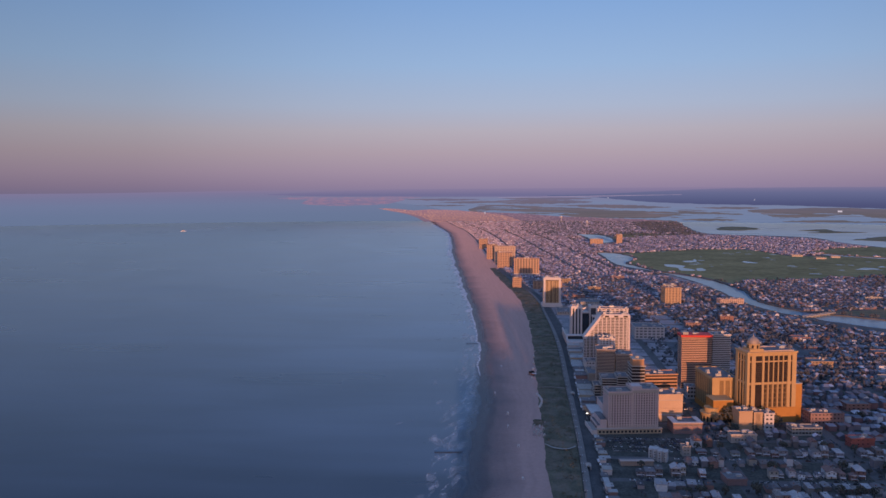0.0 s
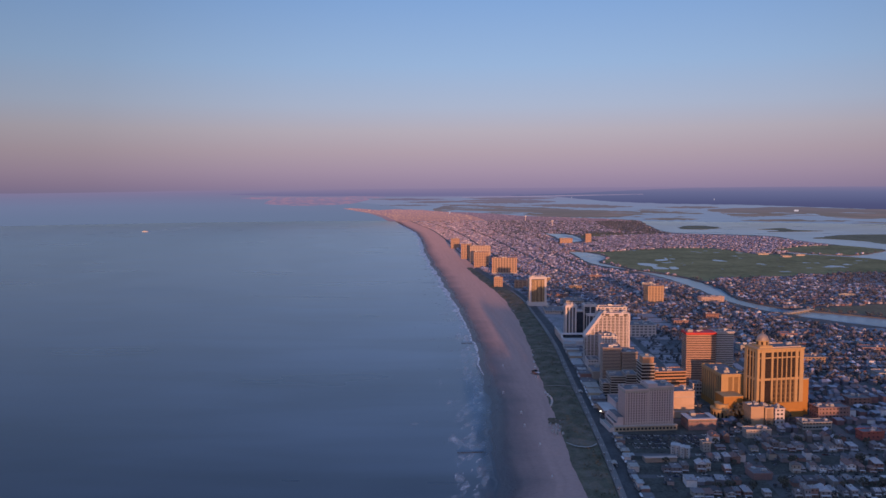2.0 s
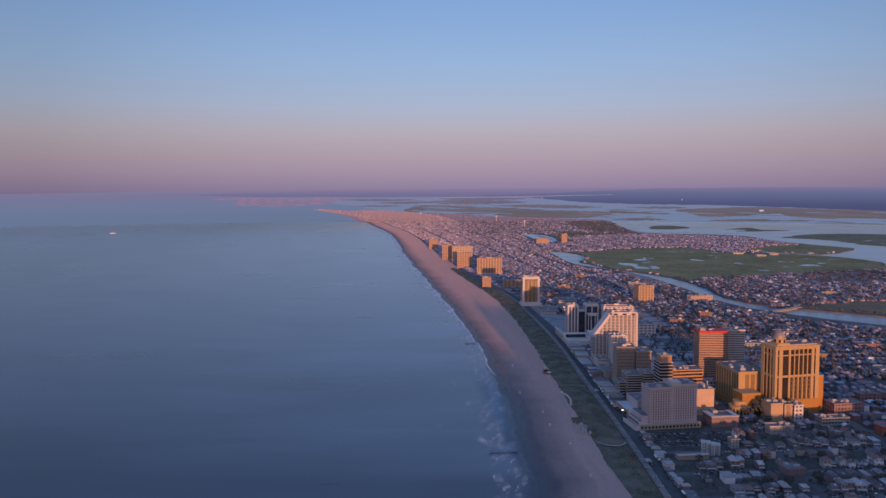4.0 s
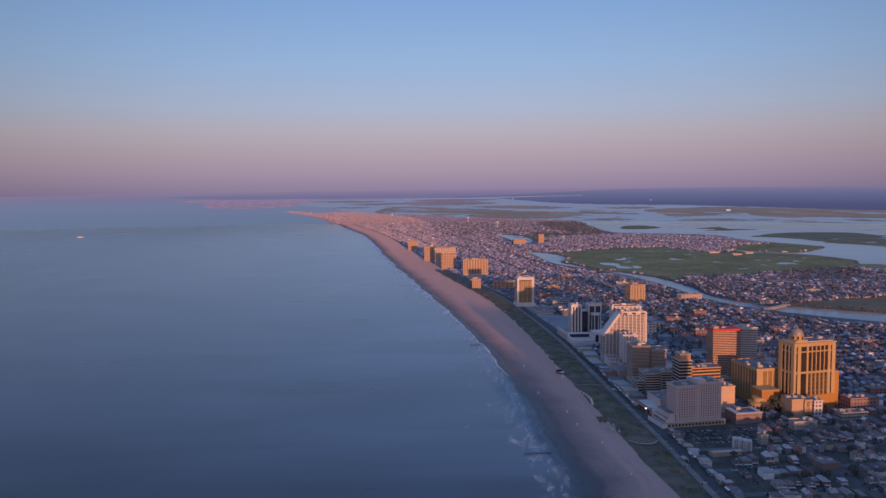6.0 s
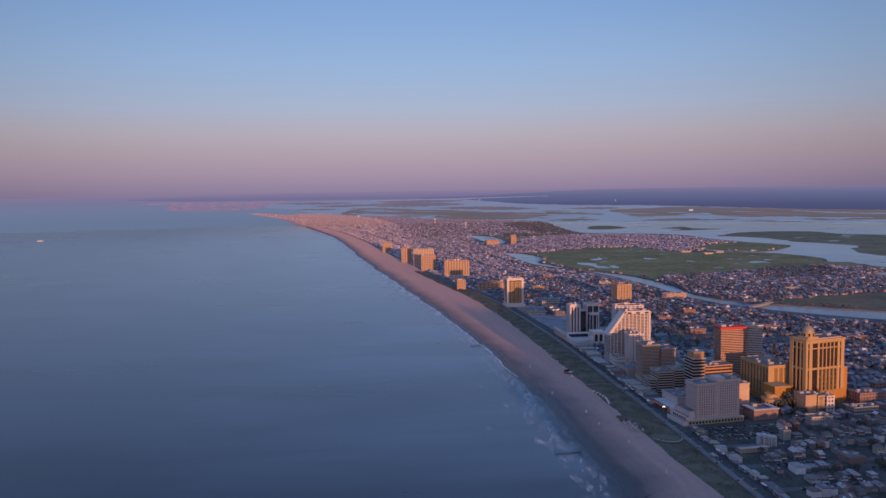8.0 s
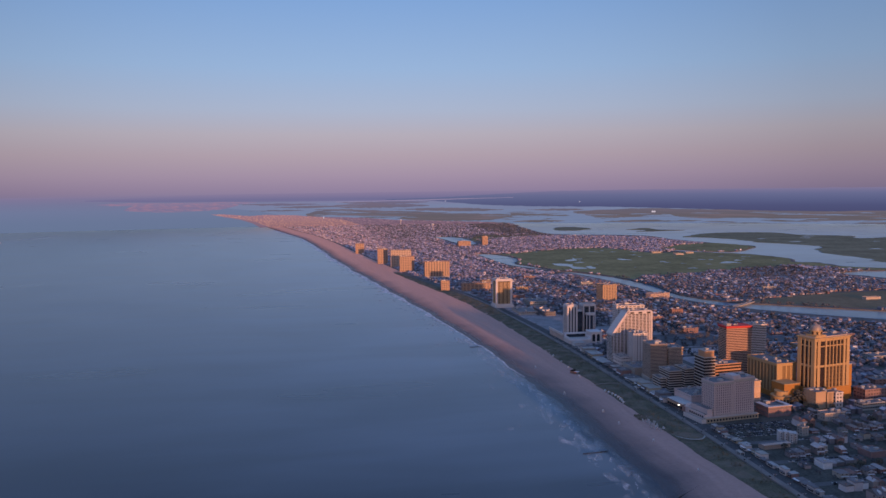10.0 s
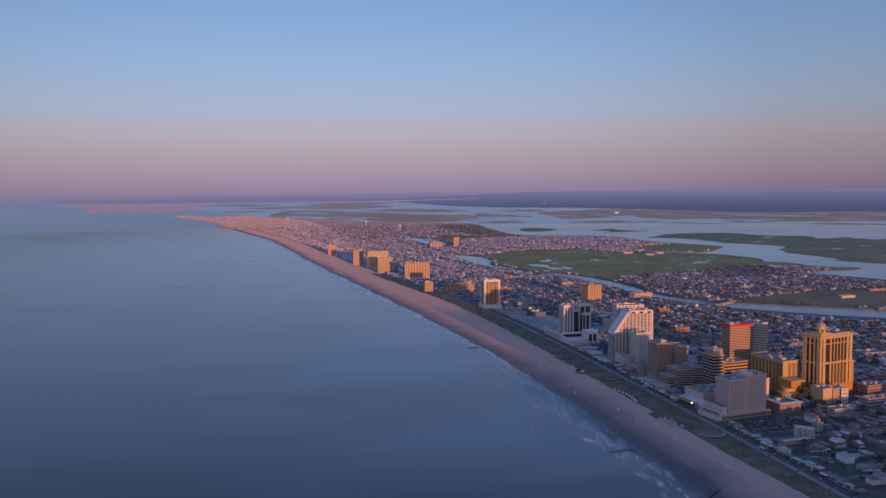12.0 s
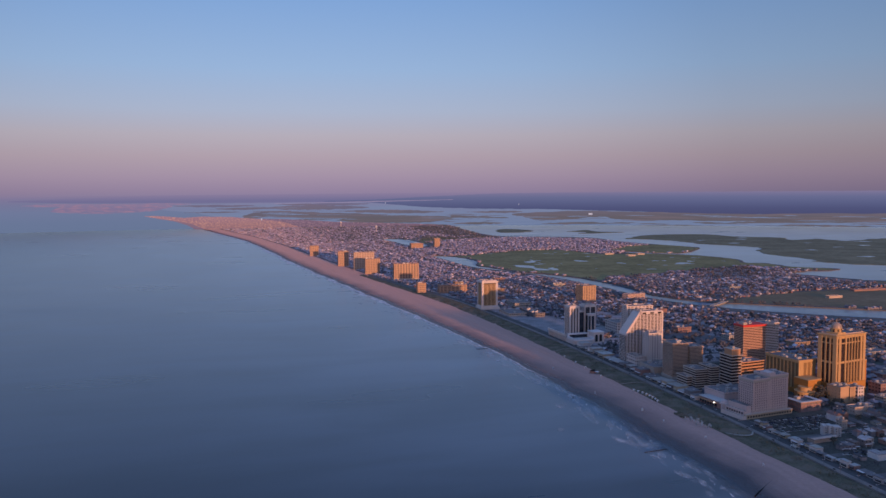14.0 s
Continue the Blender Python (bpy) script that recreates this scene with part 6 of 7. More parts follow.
# ---- houses ----
def house_kind(kind, w, d, h):
    """A house with its parts about its middle: gable, cross gable, hip or flat roof; front to -y."""
    ob = thing("house", "", "house", 0, 0)
    part("wall", Mesh().box(-w / 2, w / 2, -d / 2, d / 2, 0, h), M_WALL, ob)
    rise, o = w * 0.3, 0.45
    if kind == "gable":
        me = Mesh().wedge([(-w / 2 - o, h - 0.2), (w / 2 + o, h - 0.2), (0, h + rise)], -d / 2 - o, d / 2 + o)
        part("gable", Mesh().wedge([(-w / 2 + 0.3, h), (w / 2 - 0.3, h), (0, h + rise - 0.5)], -d / 2 - o - 0.06, -d / 2 - o + 0.02), M_TRIM, ob)
    elif kind == "side":
        me = Mesh()
        i = [(-w / 2 - o, -d / 2 - o, h - 0.2), (w / 2 + o, -d / 2 - o, h - 0.2), (w / 2 + o, d / 2 + o, h - 0.2), (-w / 2 - o, d / 2 + o, h - 0.2),
             (-w / 2 - o, 0, h + d * 0.26), (w / 2 + o, 0, h + d * 0.26)]
        me.v, me.f, me.m = i, [(0, 1, 5, 4), (2, 3, 4, 5), (1, 2, 5), (3, 0, 4), (3, 2, 1, 0)], [0] * 5
        part("dormer", Mesh().wedge([(-1, h + 0.2), (1, h + 0.2), (1, h + 1.4), (0, h + 2.2), (-1, h + 1.4)], -d * 0.42, -d * 0.1), M_TRIM, ob)
    elif kind == "hip":
        me = Mesh()
        r = d / 2 - w / 2
        me.v = [(-w / 2 - o, -d / 2 - o, h - 0.2), (w / 2 + o, -d / 2 - o, h - 0.2), (w / 2 + o, d / 2 + o, h - 0.2), (-w / 2 - o, d / 2 + o, h - 0.2), (0, -r, h + rise), (0, r, h + rise)]
        me.f, me.m = [(0, 1, 4), (1, 2, 5, 4), (2, 3, 5), (3, 0, 4, 5), (3, 2, 1, 0)], [0] * 5
    else:
        me = Mesh().box(-w / 2 - 0.2, w / 2 + 0.2, -d / 2 - 0.2, d / 2 + 0.2, h, h + 0.5)
        part("roof_hatch", Mesh().box(-0.8, 0.8, 1, 2.6, h + 0.5, h + 1.5), M_UNIT, ob)
    part("roof", me, M_ROOF, ob)
    part("porch", Mesh().box(-w / 2 + 0.3, w / 2 - 0.3, -d / 2 - 1.6, -d / 2, 2.1, 2.4).box(-w / 2 + 0.4, -w / 2 + 0.6, -d / 2 - 1.5, -d / 2 - 1.3, 0, 2.1)
         .box(w / 2 - 0.6, w / 2 - 0.4, -d / 2 - 1.5, -d / 2 - 1.3, 0, 2.1), M_TRIM, ob)
    part("door", Mesh().box(-0.45, 0.45, -d / 2 - 0.06, -d / 2 + 0.02, 0.05, 1.9), M_DOOR, ob)
    pane = Mesh().box(-0.5, 0.5, -0.05, 0.04, 0, 1.1).data("window", M_PANE)
    for x in (-w / 4, w / 4):
        part("window", pane, M_PANE, ob, at=(x, -d / 2 - 0.02, h - 1.9))
    side = Mesh().box(-0.05, 0.04, -0.5, 0.5, 0, 1.1).data("window", M_PANE)
    part("window", side, M_PANE, ob, at=(-w / 2 - 0.01, -d / 5, h - 1.9))
    if kind != "flat":
        part("chimney", Mesh().box(w * 0.2, w * 0.2 + 0.6, d * 0.2, d * 0.2 + 0.6, h, h + rise + 0.5), M_BRICK, ob)
    return ob


KINDS = [(k, w, d, h, house_kind(k, w, d, h)) for k, w, d, h in (("gable", 6.2, 10, 5.4), ("side", 7.4, 9, 5.2), ("hip", 6.8, 10.5, 5.6), ("flat", 7.6, 11, 6.6), ("gable", 5.6, 11.5, 6.4), ("flat", 6.0, 12.0, 5.4))]
HOUSE_LABEL = {"gable": "narrow gabled wooden house with a front porch", "side": "wooden house with a low dormer and porch", "hip": "hip-roofed house with a small porch",
               "flat": "flat-roofed row house with a small porch"}
near = sorted((q for q in lots if q[1] < 690 and q[0] < 420), key=lambda q: (q[0] - 60) ** 2 * 0.5 + (q[1] - 430) ** 2)[:220]
near_set = set(near)
used = set()
for x, y, w, d, h, side, rot in near:
    kk = rl.choice(KINDS + [KINDS[0], KINDS[2], KINDS[5]])
    m = pose(x, y, ZT, 0, 0, rot + (0 if side == 0 else 180)) @ Matrix.Diagonal((w / kk[1], d / kk[2], h / kk[3], 1))
    first = kk[4].name not in used
    used.add(kk[4].name)
    if first:
        ob = kk[4]
        ob.matrix_basis = m
    else:
        ob = copy_thing(kk[4], Matrix.Identity(4))
        ob.matrix_basis = m
    tagged(ob, HOUSE_LABEL[kk[0]], "house", "houses along the streets")

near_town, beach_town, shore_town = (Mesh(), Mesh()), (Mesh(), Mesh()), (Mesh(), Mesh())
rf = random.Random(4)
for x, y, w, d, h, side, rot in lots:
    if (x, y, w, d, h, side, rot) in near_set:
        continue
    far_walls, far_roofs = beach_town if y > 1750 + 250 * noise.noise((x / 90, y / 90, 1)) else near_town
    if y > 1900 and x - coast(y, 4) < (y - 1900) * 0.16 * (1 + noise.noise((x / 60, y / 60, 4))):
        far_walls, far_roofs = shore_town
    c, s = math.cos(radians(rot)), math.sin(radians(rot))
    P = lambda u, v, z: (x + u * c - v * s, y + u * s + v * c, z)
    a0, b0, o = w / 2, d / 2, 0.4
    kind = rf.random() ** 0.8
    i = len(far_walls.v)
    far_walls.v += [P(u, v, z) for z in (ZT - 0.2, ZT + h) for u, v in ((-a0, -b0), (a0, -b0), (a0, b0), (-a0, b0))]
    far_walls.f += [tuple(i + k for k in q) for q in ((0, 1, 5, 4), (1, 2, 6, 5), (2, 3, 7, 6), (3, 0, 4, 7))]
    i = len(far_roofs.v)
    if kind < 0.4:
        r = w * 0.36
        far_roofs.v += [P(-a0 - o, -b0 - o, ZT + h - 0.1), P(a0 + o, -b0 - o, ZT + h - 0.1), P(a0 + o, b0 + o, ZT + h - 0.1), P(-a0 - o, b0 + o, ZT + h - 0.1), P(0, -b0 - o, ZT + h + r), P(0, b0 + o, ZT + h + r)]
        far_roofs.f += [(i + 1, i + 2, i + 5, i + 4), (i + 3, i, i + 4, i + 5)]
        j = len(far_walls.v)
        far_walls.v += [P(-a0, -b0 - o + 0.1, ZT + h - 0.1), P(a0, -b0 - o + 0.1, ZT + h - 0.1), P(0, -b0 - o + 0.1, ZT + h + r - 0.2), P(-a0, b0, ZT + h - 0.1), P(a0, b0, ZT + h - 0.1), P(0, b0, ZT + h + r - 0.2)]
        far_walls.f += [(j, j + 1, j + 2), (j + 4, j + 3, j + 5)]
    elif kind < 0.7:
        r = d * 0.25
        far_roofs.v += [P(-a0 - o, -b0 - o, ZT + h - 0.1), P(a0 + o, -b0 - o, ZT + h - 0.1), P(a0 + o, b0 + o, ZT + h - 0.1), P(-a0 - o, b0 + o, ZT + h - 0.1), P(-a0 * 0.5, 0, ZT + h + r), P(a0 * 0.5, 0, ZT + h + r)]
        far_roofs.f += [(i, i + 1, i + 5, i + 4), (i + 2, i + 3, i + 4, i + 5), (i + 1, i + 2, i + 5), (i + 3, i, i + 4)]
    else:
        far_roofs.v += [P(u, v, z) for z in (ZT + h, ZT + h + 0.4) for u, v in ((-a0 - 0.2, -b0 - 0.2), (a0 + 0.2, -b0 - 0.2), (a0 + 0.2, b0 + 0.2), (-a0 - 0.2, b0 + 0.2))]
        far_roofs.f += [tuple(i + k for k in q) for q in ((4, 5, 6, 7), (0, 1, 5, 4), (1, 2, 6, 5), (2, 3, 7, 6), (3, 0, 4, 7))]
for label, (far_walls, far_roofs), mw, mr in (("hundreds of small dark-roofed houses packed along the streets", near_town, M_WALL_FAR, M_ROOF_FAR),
                                              ("thousands of small houses of the beach town farther off, paled by haze", beach_town, M_WALL_HAZED, M_ROOF_HAZED),
                                              ("pink sunlit beach houses near the far sand", shore_town, M_WALL_SHORE, M_ROOF_HAZED)):
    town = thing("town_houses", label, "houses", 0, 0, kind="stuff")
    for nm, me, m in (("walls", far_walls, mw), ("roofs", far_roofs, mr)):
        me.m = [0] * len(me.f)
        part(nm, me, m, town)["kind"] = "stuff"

# long shed and low reddish block by the south flat
slab("flat_shed", "long pale shed lit by the sun on the grass flat", "shed", 733, 1236, 2, 30, 10, 3.6, 1, 8, 3, M_CREAM, M_CREAM, 0.8, 0.4, 0, None, 0, 95)
slab("flat_shed", "long low reddish block beyond the grass flat", "shed", 853, 1302, 0, 80, 12, 3, 1, 14, 3, M_DECK, M_DECK, 0.7, 0.4, 0, None, 2, 96)
# larger flat-roofed buildings among the houses
rb = random.Random(21)
TB = [M_BROWN, M_CONC, M_BRICK, M_DECK, M_CONC, M_DECK]
for x, y, w, d, h, k in ((150, 720, 20, 14, 8, 4), (310, 700, 26, 18, 9, 2), (345, 640, 30, 16, 8, 0), (300, 590, 22, 14, 7, 2), (330, 560, 24, 18, 6, 4),
                          (330, 1165, 24, 14, 12, 2), (268, 1010, 28, 18, 10, 5), (300, 940, 34, 20, 9, 4), (345, 870, 30, 22, 10, 0), (390, 800, 36, 22, 8, 1),
                          (270, 1120, 26, 18, 9, 3), (205, 1090, 30, 20, 9, 1), (380, 1020, 28, 16, 8, 2), (440, 930, 34, 20, 8, 5),
                          (210, 1260, 28, 18, 9, 5), (140, 1400, 26, 20, 10, 2), (180, 1520, 30, 18, 9, 0), (330, 1560, 30, 16, 9, 1), (250, 1700, 34, 18, 10, 5), (480, 850, 30, 18, 7, 3), (140, 1640, 24, 18, 12, 0),
                          (640, 1400, 34, 8, 8, 1)):
    w, d, h = w * 0.8, d * 0.8, h * 0.68
    slab("town_block", "flat-roofed " + {0: "brown", 1: "pale grey", 2: "red-brick", 3: "dull red", 4: "grey concrete", 5: "dull pink"}[k] + " block among the houses", "building", x, y, rb.uniform(-3, 5), w, d, h,
         max(2, int(h / 2.6)), max(3, int(w / 3.5)), max(3, int(d / 3.5)), TB[k], M_PANE, 0.6, 0.5, 0, None, 2, 200 + int(x))


# small shops along the boardwalk
rk = random.Random(77)
y = 452.0
SHOPS = [(M_CONC, "grey"), (M_TAR, "dark grey"), (M_DECK, "dull red"), (M_LIGHTROOF, "pale grey"), (M_SANDSTONE, "yellowish"), (M_TAR, "dark grey"), (M_WHITE, "white"), (M_SANDSTONE, "yellowish")]
while y < 962:
    if 606 < y < 692:
        y = 692.0
    w, d, h = rk.uniform(3.0, 7.5), rk.uniform(3.5, 9), rk.choice((1.8, 2.1, 2.5, 2.9, 3.6, 4.6)) * rk.uniform(0.9, 1.1)
    m, colour = rk.choice(SHOPS)
    x = coast(y, 4) + rk.uniform(-0.6, 1.8)
    if y > 620:
        x, d, h = coast(y, 4) - rk.uniform(2.4, 4.4), d * 1.6, h * 1.4
        w = min([x0 + 2.4 - x for x0, x1, y0, y1 in OCC if x1 > x and y0 - 1 < y + d and y1 + 1 > y and x0 > x] + [14.0])
        if w < 3:
            y += d
            continue
    ob = thing("shop", colour + " flat-roofed shop facing the boardwalk", "shop", x, y, ZT - 0.12, 0, "boardwalk shops")
    part("wall", Mesh().box(0, w, 0, d, 0, h), m, ob)
    part("roof", Mesh().box(-0.25, w + 0.25, -0.25, d + 0.25, h, h + 0.4), rk.choice((M_TAR, M_TAR, M_CONC, M_UNIT)), ob)
    part("shop_window", Mesh().box(-0.08, 0.05, d * 0.15, d * 0.85, 0.6, 2.0), M_PANE, ob)
    part("awning", Mesh().wedge([(-1.3, 2.0), (0, 2.3), (0, 2.5), (-1.3, 2.15)], d * 0.1, d * 0.9), rk.choice((M_TAR, M_TRIM, M_CONC)), ob)
    if rk.random() < 0.6:
        part("roof_unit", Mesh().box(w * 0.5, w * 0.5 + 1.2, d * 0.4, d * 0.4 + 1, h + 0.4, h + 1.2), M_UNIT, ob)
    y += d + rk.choice((0.1, 0.2, 0.6, 1.5, 4.0))

# ---- trees ----
def clump(me, x, y, z, r, rr):
    """A small lump of leaves: an uneven eight-sided blob."""
    i = len(me.v)
    ax = [(r * rr.uniform(0.6, 1.2), 0, 0), (0, r * rr.uniform(0.6, 1.2), 0), (-r * rr.uniform(0.6, 1.2), 0, 0), (0, -r * rr.uniform(0.6, 1.2), 0), (0, 0, r * rr.uniform(0.6, 1.1)), (0, 0, -r * 0.6)]
    q = rr.uniform(0, 1.5)
    c, s = math.cos(q), math.sin(q)
    me.v += [(x + u * c - v * s, y + u * s + v * c, z + k) for u, v, k in ax]
    me.f += [(i, i + 1, i + 4), (i + 1, i + 2, i + 4), (i + 2, i + 3, i + 4), (i + 3, i, i + 4), (i + 1, i, i + 5), (i + 2, i + 1, i + 5), (i + 3, i + 2, i + 5), (i, i + 3, i + 5)]
    me.m += [0] * 8


def tree_kind(h, r, seed):
    rr = random.Random(seed)
    ob = thing("tree", "", "tree", 0, 0)
    me = Mesh().lathe([(0.28, 0), (0.2, h * 0.3), (0.12, h * 0.6), (0.05, h * 0.85)], 6)
    for k in range(4):
        q = k * 1.6 + rr.random()
        i = len(me.v)
        b, t = (0, 0, h * 0.35), (r * 0.7 * math.cos(q), r * 0.7 * math.sin(q), h * 0.68)
        me.v += [(b[0] - 0.08, b[1], b[2]), (b[0] + 0.08, b[1], b[2]), (b[0], b[1] + 0.1, b[2] + 0.1), t]
        me.f += [(i, i + 1, i + 3), (i + 1, i + 2, i + 3), (i + 2, i, i + 3)]
        me.m += [0] * 3
    part("trunk", me, M_BARK, ob)
    cr = Mesh()
    for _ in range(70):
        q, e, k = rr.uniform(0, 6.28), rr.uniform(-0.5, 1.0), rr.uniform(0.45, 1.0)
        cr_r = r * k * math.sqrt(max(0.1, 1 - e * e * 0.8))
        clump(cr, cr_r * math.cos(q), cr_r * math.sin(q), h * 0.65 + e * h * 0.33, r * rr.uniform(0.16, 0.3), rr)
    part("crown", cr, M_LEAF, ob)
    return ob


TREES = [tree_kind(5.5, 2.4, 1), tree_kind(4.2, 2.0, 2), tree_kind(6.5, 3.0, 3)]
rt = random.Random(31)
spots = []
while len(spots) < 90:
    x, y = rt.uniform(92, 400), rt.uniform(470, 700)
    j = (y - 440) % PY
    if 15 < j < 22 and is_free(x, y, 2) and not any(abs(x - q[0]) < q[2] / 2 + 1 and abs(y - q[1]) < q[3] / 2 + 1 for q in near):
        spots.append((x, y))
for i, (x, y) in enumerate(spots + [(196, 655), (206, 662), (199, 660), (187, 653), (236, 655), (230, 656)]):
    t = TREES[i % 3]
    m = pose(x, y, ZT - (0 if i < 90 else 0.12), 0, 0, rt.uniform(0, 360)) @ Matrix.Scale(rt.uniform(0.8, 1.2) * (1 if i < 90 else 1.9), 4)
    if i > 2:
        t = copy_thing(t, Matrix.Identity(4))
    t.matrix_basis = m
    tagged(t, "dark green leafy tree in a back yard", "tree", "yard trees")
wild, far_wild = Mesh(), Mesh()
for i in range(24000):
    y = 470 + (4700 - 470) * rt.random() ** 1.9
    x = coast(y, 4) + 12 + rt.random() * (1250 if y > 1250 else 520)
    if i % 11 == 0:
        x, y = rt.uniform(700, 1013), rt.uniform(3250, 4740)
        if not inside(x, y, WOODS):
            continue
    elif i % 30 == 1:
        x, y = rt.uniform(720, 990), rt.uniform(1560, 1800)
        if not inside(x, y, THICKET):
            continue
    elif i % 80 == 2:
        x, y = rt.uniform(190, 330), rt.uniform(800, 1060)
    elif y < 780 or not is_free(x, y, 2):
        continue
    if y > 2000 and i % 11 and x - coast(y, 4) < (y - 1900) * 0.16 and i % 5:
        continue
    if not inside(x, y, LAND) or any(inside(x, y, q) for q in NOT_TOWN) or (y < 4250 and not clear_of_water(x, y, 0.042 if y > 1300 else 0.05)):
        continue
    if y > 3240:
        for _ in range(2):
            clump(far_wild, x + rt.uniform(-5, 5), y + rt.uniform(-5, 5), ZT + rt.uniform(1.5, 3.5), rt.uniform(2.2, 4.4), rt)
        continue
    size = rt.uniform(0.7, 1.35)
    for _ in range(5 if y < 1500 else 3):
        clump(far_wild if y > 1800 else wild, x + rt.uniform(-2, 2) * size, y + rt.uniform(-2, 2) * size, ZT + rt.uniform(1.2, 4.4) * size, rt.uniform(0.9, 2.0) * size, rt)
for _ in range(420):
    x, y = rt.uniform(92, 460), rt.uniform(470, 760)
    if is_free(x, y, 2) and not any(abs(x - q[0]) < q[2] / 2 + 0.6 and abs(y - q[1]) < q[3] / 2 + 0.6 for q in lots):
        r = rt.uniform(0.5, 1.2)
        for _ in range(7):
            clump(wild, x + rt.uniform(-1.6, 1.6) * r, y + rt.uniform(-1.6, 1.6) * r, ZT + rt.uniform(0.8, 3.8) * r, rt.uniform(0.7, 1.5) * r, rt)
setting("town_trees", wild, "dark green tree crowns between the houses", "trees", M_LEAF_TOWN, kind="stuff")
setting("far_trees", far_wild, "haze-dulled trees among the far beach houses and on the wooded point", "trees", M_LEAF_FAR, kind="stuff")
shrubs = Mesh()
for _ in range(1900):
    y = rt.uniform(430, 1500)
    s = rt.random()
    x = coast(y, 2) + 2 + (coast(y, 3) - coast(y, 2) - 3) * s
    if noise.noise((x / 18, y / 18, 3)) > -0.05:
        clump(shrubs, x, y, 2.3 + 0.8 * math.sin(math.pi * s), rt.uniform(0.4, 1.1), rt)
setting("dune_shrubs", shrubs, "tufts of dark grass and shrubs on the dunes", "shrubs", M_DUNE, kind="stuff")


# ---- cars on the lot ----
M_CAR = mat("car_paint", (0.3, 0.3, 0.3), 0.5, 0.05, 0.5, 2, tints=[(0.4, 0.4, 0.41), (0.05, 0.05, 0.055), (0.25, 0.26, 0.28), (0.10, 0.10, 0.12), (0.07, 0.09, 0.16), (0.5, 0.5, 0.5), (0.15, 0.14, 0.13)], spec=0.5)
M_TYRE = mat("tyre", (0.02, 0.02, 0.02), 0.9)
M_CABIN = mat("car_glass", (0.02, 0.02, 0.025), 0.45, 0.1, spec=0.3)
proto = thing("car", "parked car on the asphalt lot", "car", 0, 0)
part("body", Mesh().wedge([(-1.7, 0.25), (1.7, 0.25), (1.7, 0.62), (0.95, 0.75), (-1.6, 0.75), (-1.7, 0.6)], -0.72, 0.72), M_CAR, proto)
part("cabin", Mesh().wedge([(-1.35, 0.75), (0.9, 0.75), (0.35, 1.18), (-1.0, 1.18)], -0.64, 0.64), M_CABIN, proto)
tyre = Mesh().lathe([(0.26, -0.1), (0.26, 0.1)], 10).data("wheel", M_TYRE)
for wx in (-1.05, 1.05):
    for wy in (-0.68, 0.68):
        part("wheel", tyre, M_TYRE, proto, at=(wx, wy, 0.26)).rotation_euler = (radians(90), 0, 0)
rc = random.Random(5)
n_c = 0
for row in range(8):
    for col in range(26):
        x, y = 90 + col * 2.2, 578 + row * 4.9 + (1.0 if row % 2 else 0)
        if rc.random() < 0.35 or (x < 140 and y < 581):
            continue
        ob = proto if n_c == 0 else copy_thing(proto, Matrix.Identity(4))
        ob.matrix_basis = pose(x, y, ZT - 0.12, 0, 0, 90 + rc.choice((0, 180)) + rc.uniform(-3, 3))
        tagged(ob, "parked car on the asphalt lot", "car", "cars on the lot")
        n_c += 1
for x, y, _, _, _, side, rot in near[:120]:
    if rc.random() < 0.5:
        ob = copy_thing(proto, Matrix.Identity(4))
        ys = 440 + math.floor((y - 440) / PY) * PY + (38.0 if side else -1.0)
        ob.matrix_basis = pose(x, ys, ZT - 0.12, 0, 0, rc.choice((0, 180)))
        tagged(ob, "car parked at the kerb of a side street", "car", "cars along the kerbs")

CAR_TINTS = [(0.6, 0.6, 0.6), (0.05, 0.05, 0.055), (0.25, 0.26, 0.28), (0.16, 0.06, 0.05), (0.07, 0.09, 0.16), (0.7, 0.7, 0.7), (0.15, 0.14, 0.13)]
M_CAR_ROW = mat("street_car_paint", (0.3, 0.3, 0.3), 0.5, 0.05, 0.5, 2, tints=CAR_TINTS, island=True, spec=0.5)
street_cars, street_glass = Mesh(), Mesh()
near_rows = {round(440 + math.floor((q[1] - 440) / PY) * PY) for q in near[:120]}
for j in range(28):
    y0 = 440 + j * PY
    for lane in (-1.4, 38.4, -4.6):
        if round(y0) in near_rows and lane != -4.6:
            continue
        for i in range(70):
            x = coast(y0, 4) + 8 + i * 5.4 + rc.uniform(-1, 1)
            y = y0 + lane + rc.uniform(-0.2, 0.2)
            if rc.random() < 0.5 and inside(x, y, LAND) and is_free(x, y, 2) and not any(inside(x, y, q) for q in NOT_TOWN):
                street_cars.wedge([(x - 1.7, ZT + 0.1), (x + 1.7, ZT + 0.1), (x + 1.7, ZT + 0.5), (x + 1.0, ZT + 0.63), (x - 1.6, ZT + 0.63), (x - 1.7, ZT + 0.48)], y - 0.7, y + 0.7)
                street_glass.wedge([(x - 1.3, ZT + 0.63), (x + 0.9, ZT + 0.63), (x + 0.35, ZT + 1.06), (x - 1.0, ZT + 1.06)], y - 0.62, y + 0.62)
rows_of_cars = thing("street_cars", "hundreds of cars parked along the side streets", "cars", 0, 0, kind="stuff")
for nm, me, m in (("bodies", street_cars, M_CAR_ROW), ("cabins", street_glass, M_CABIN)):
    part(nm, me, m, rows_of_cars)["kind"] = "stuff"

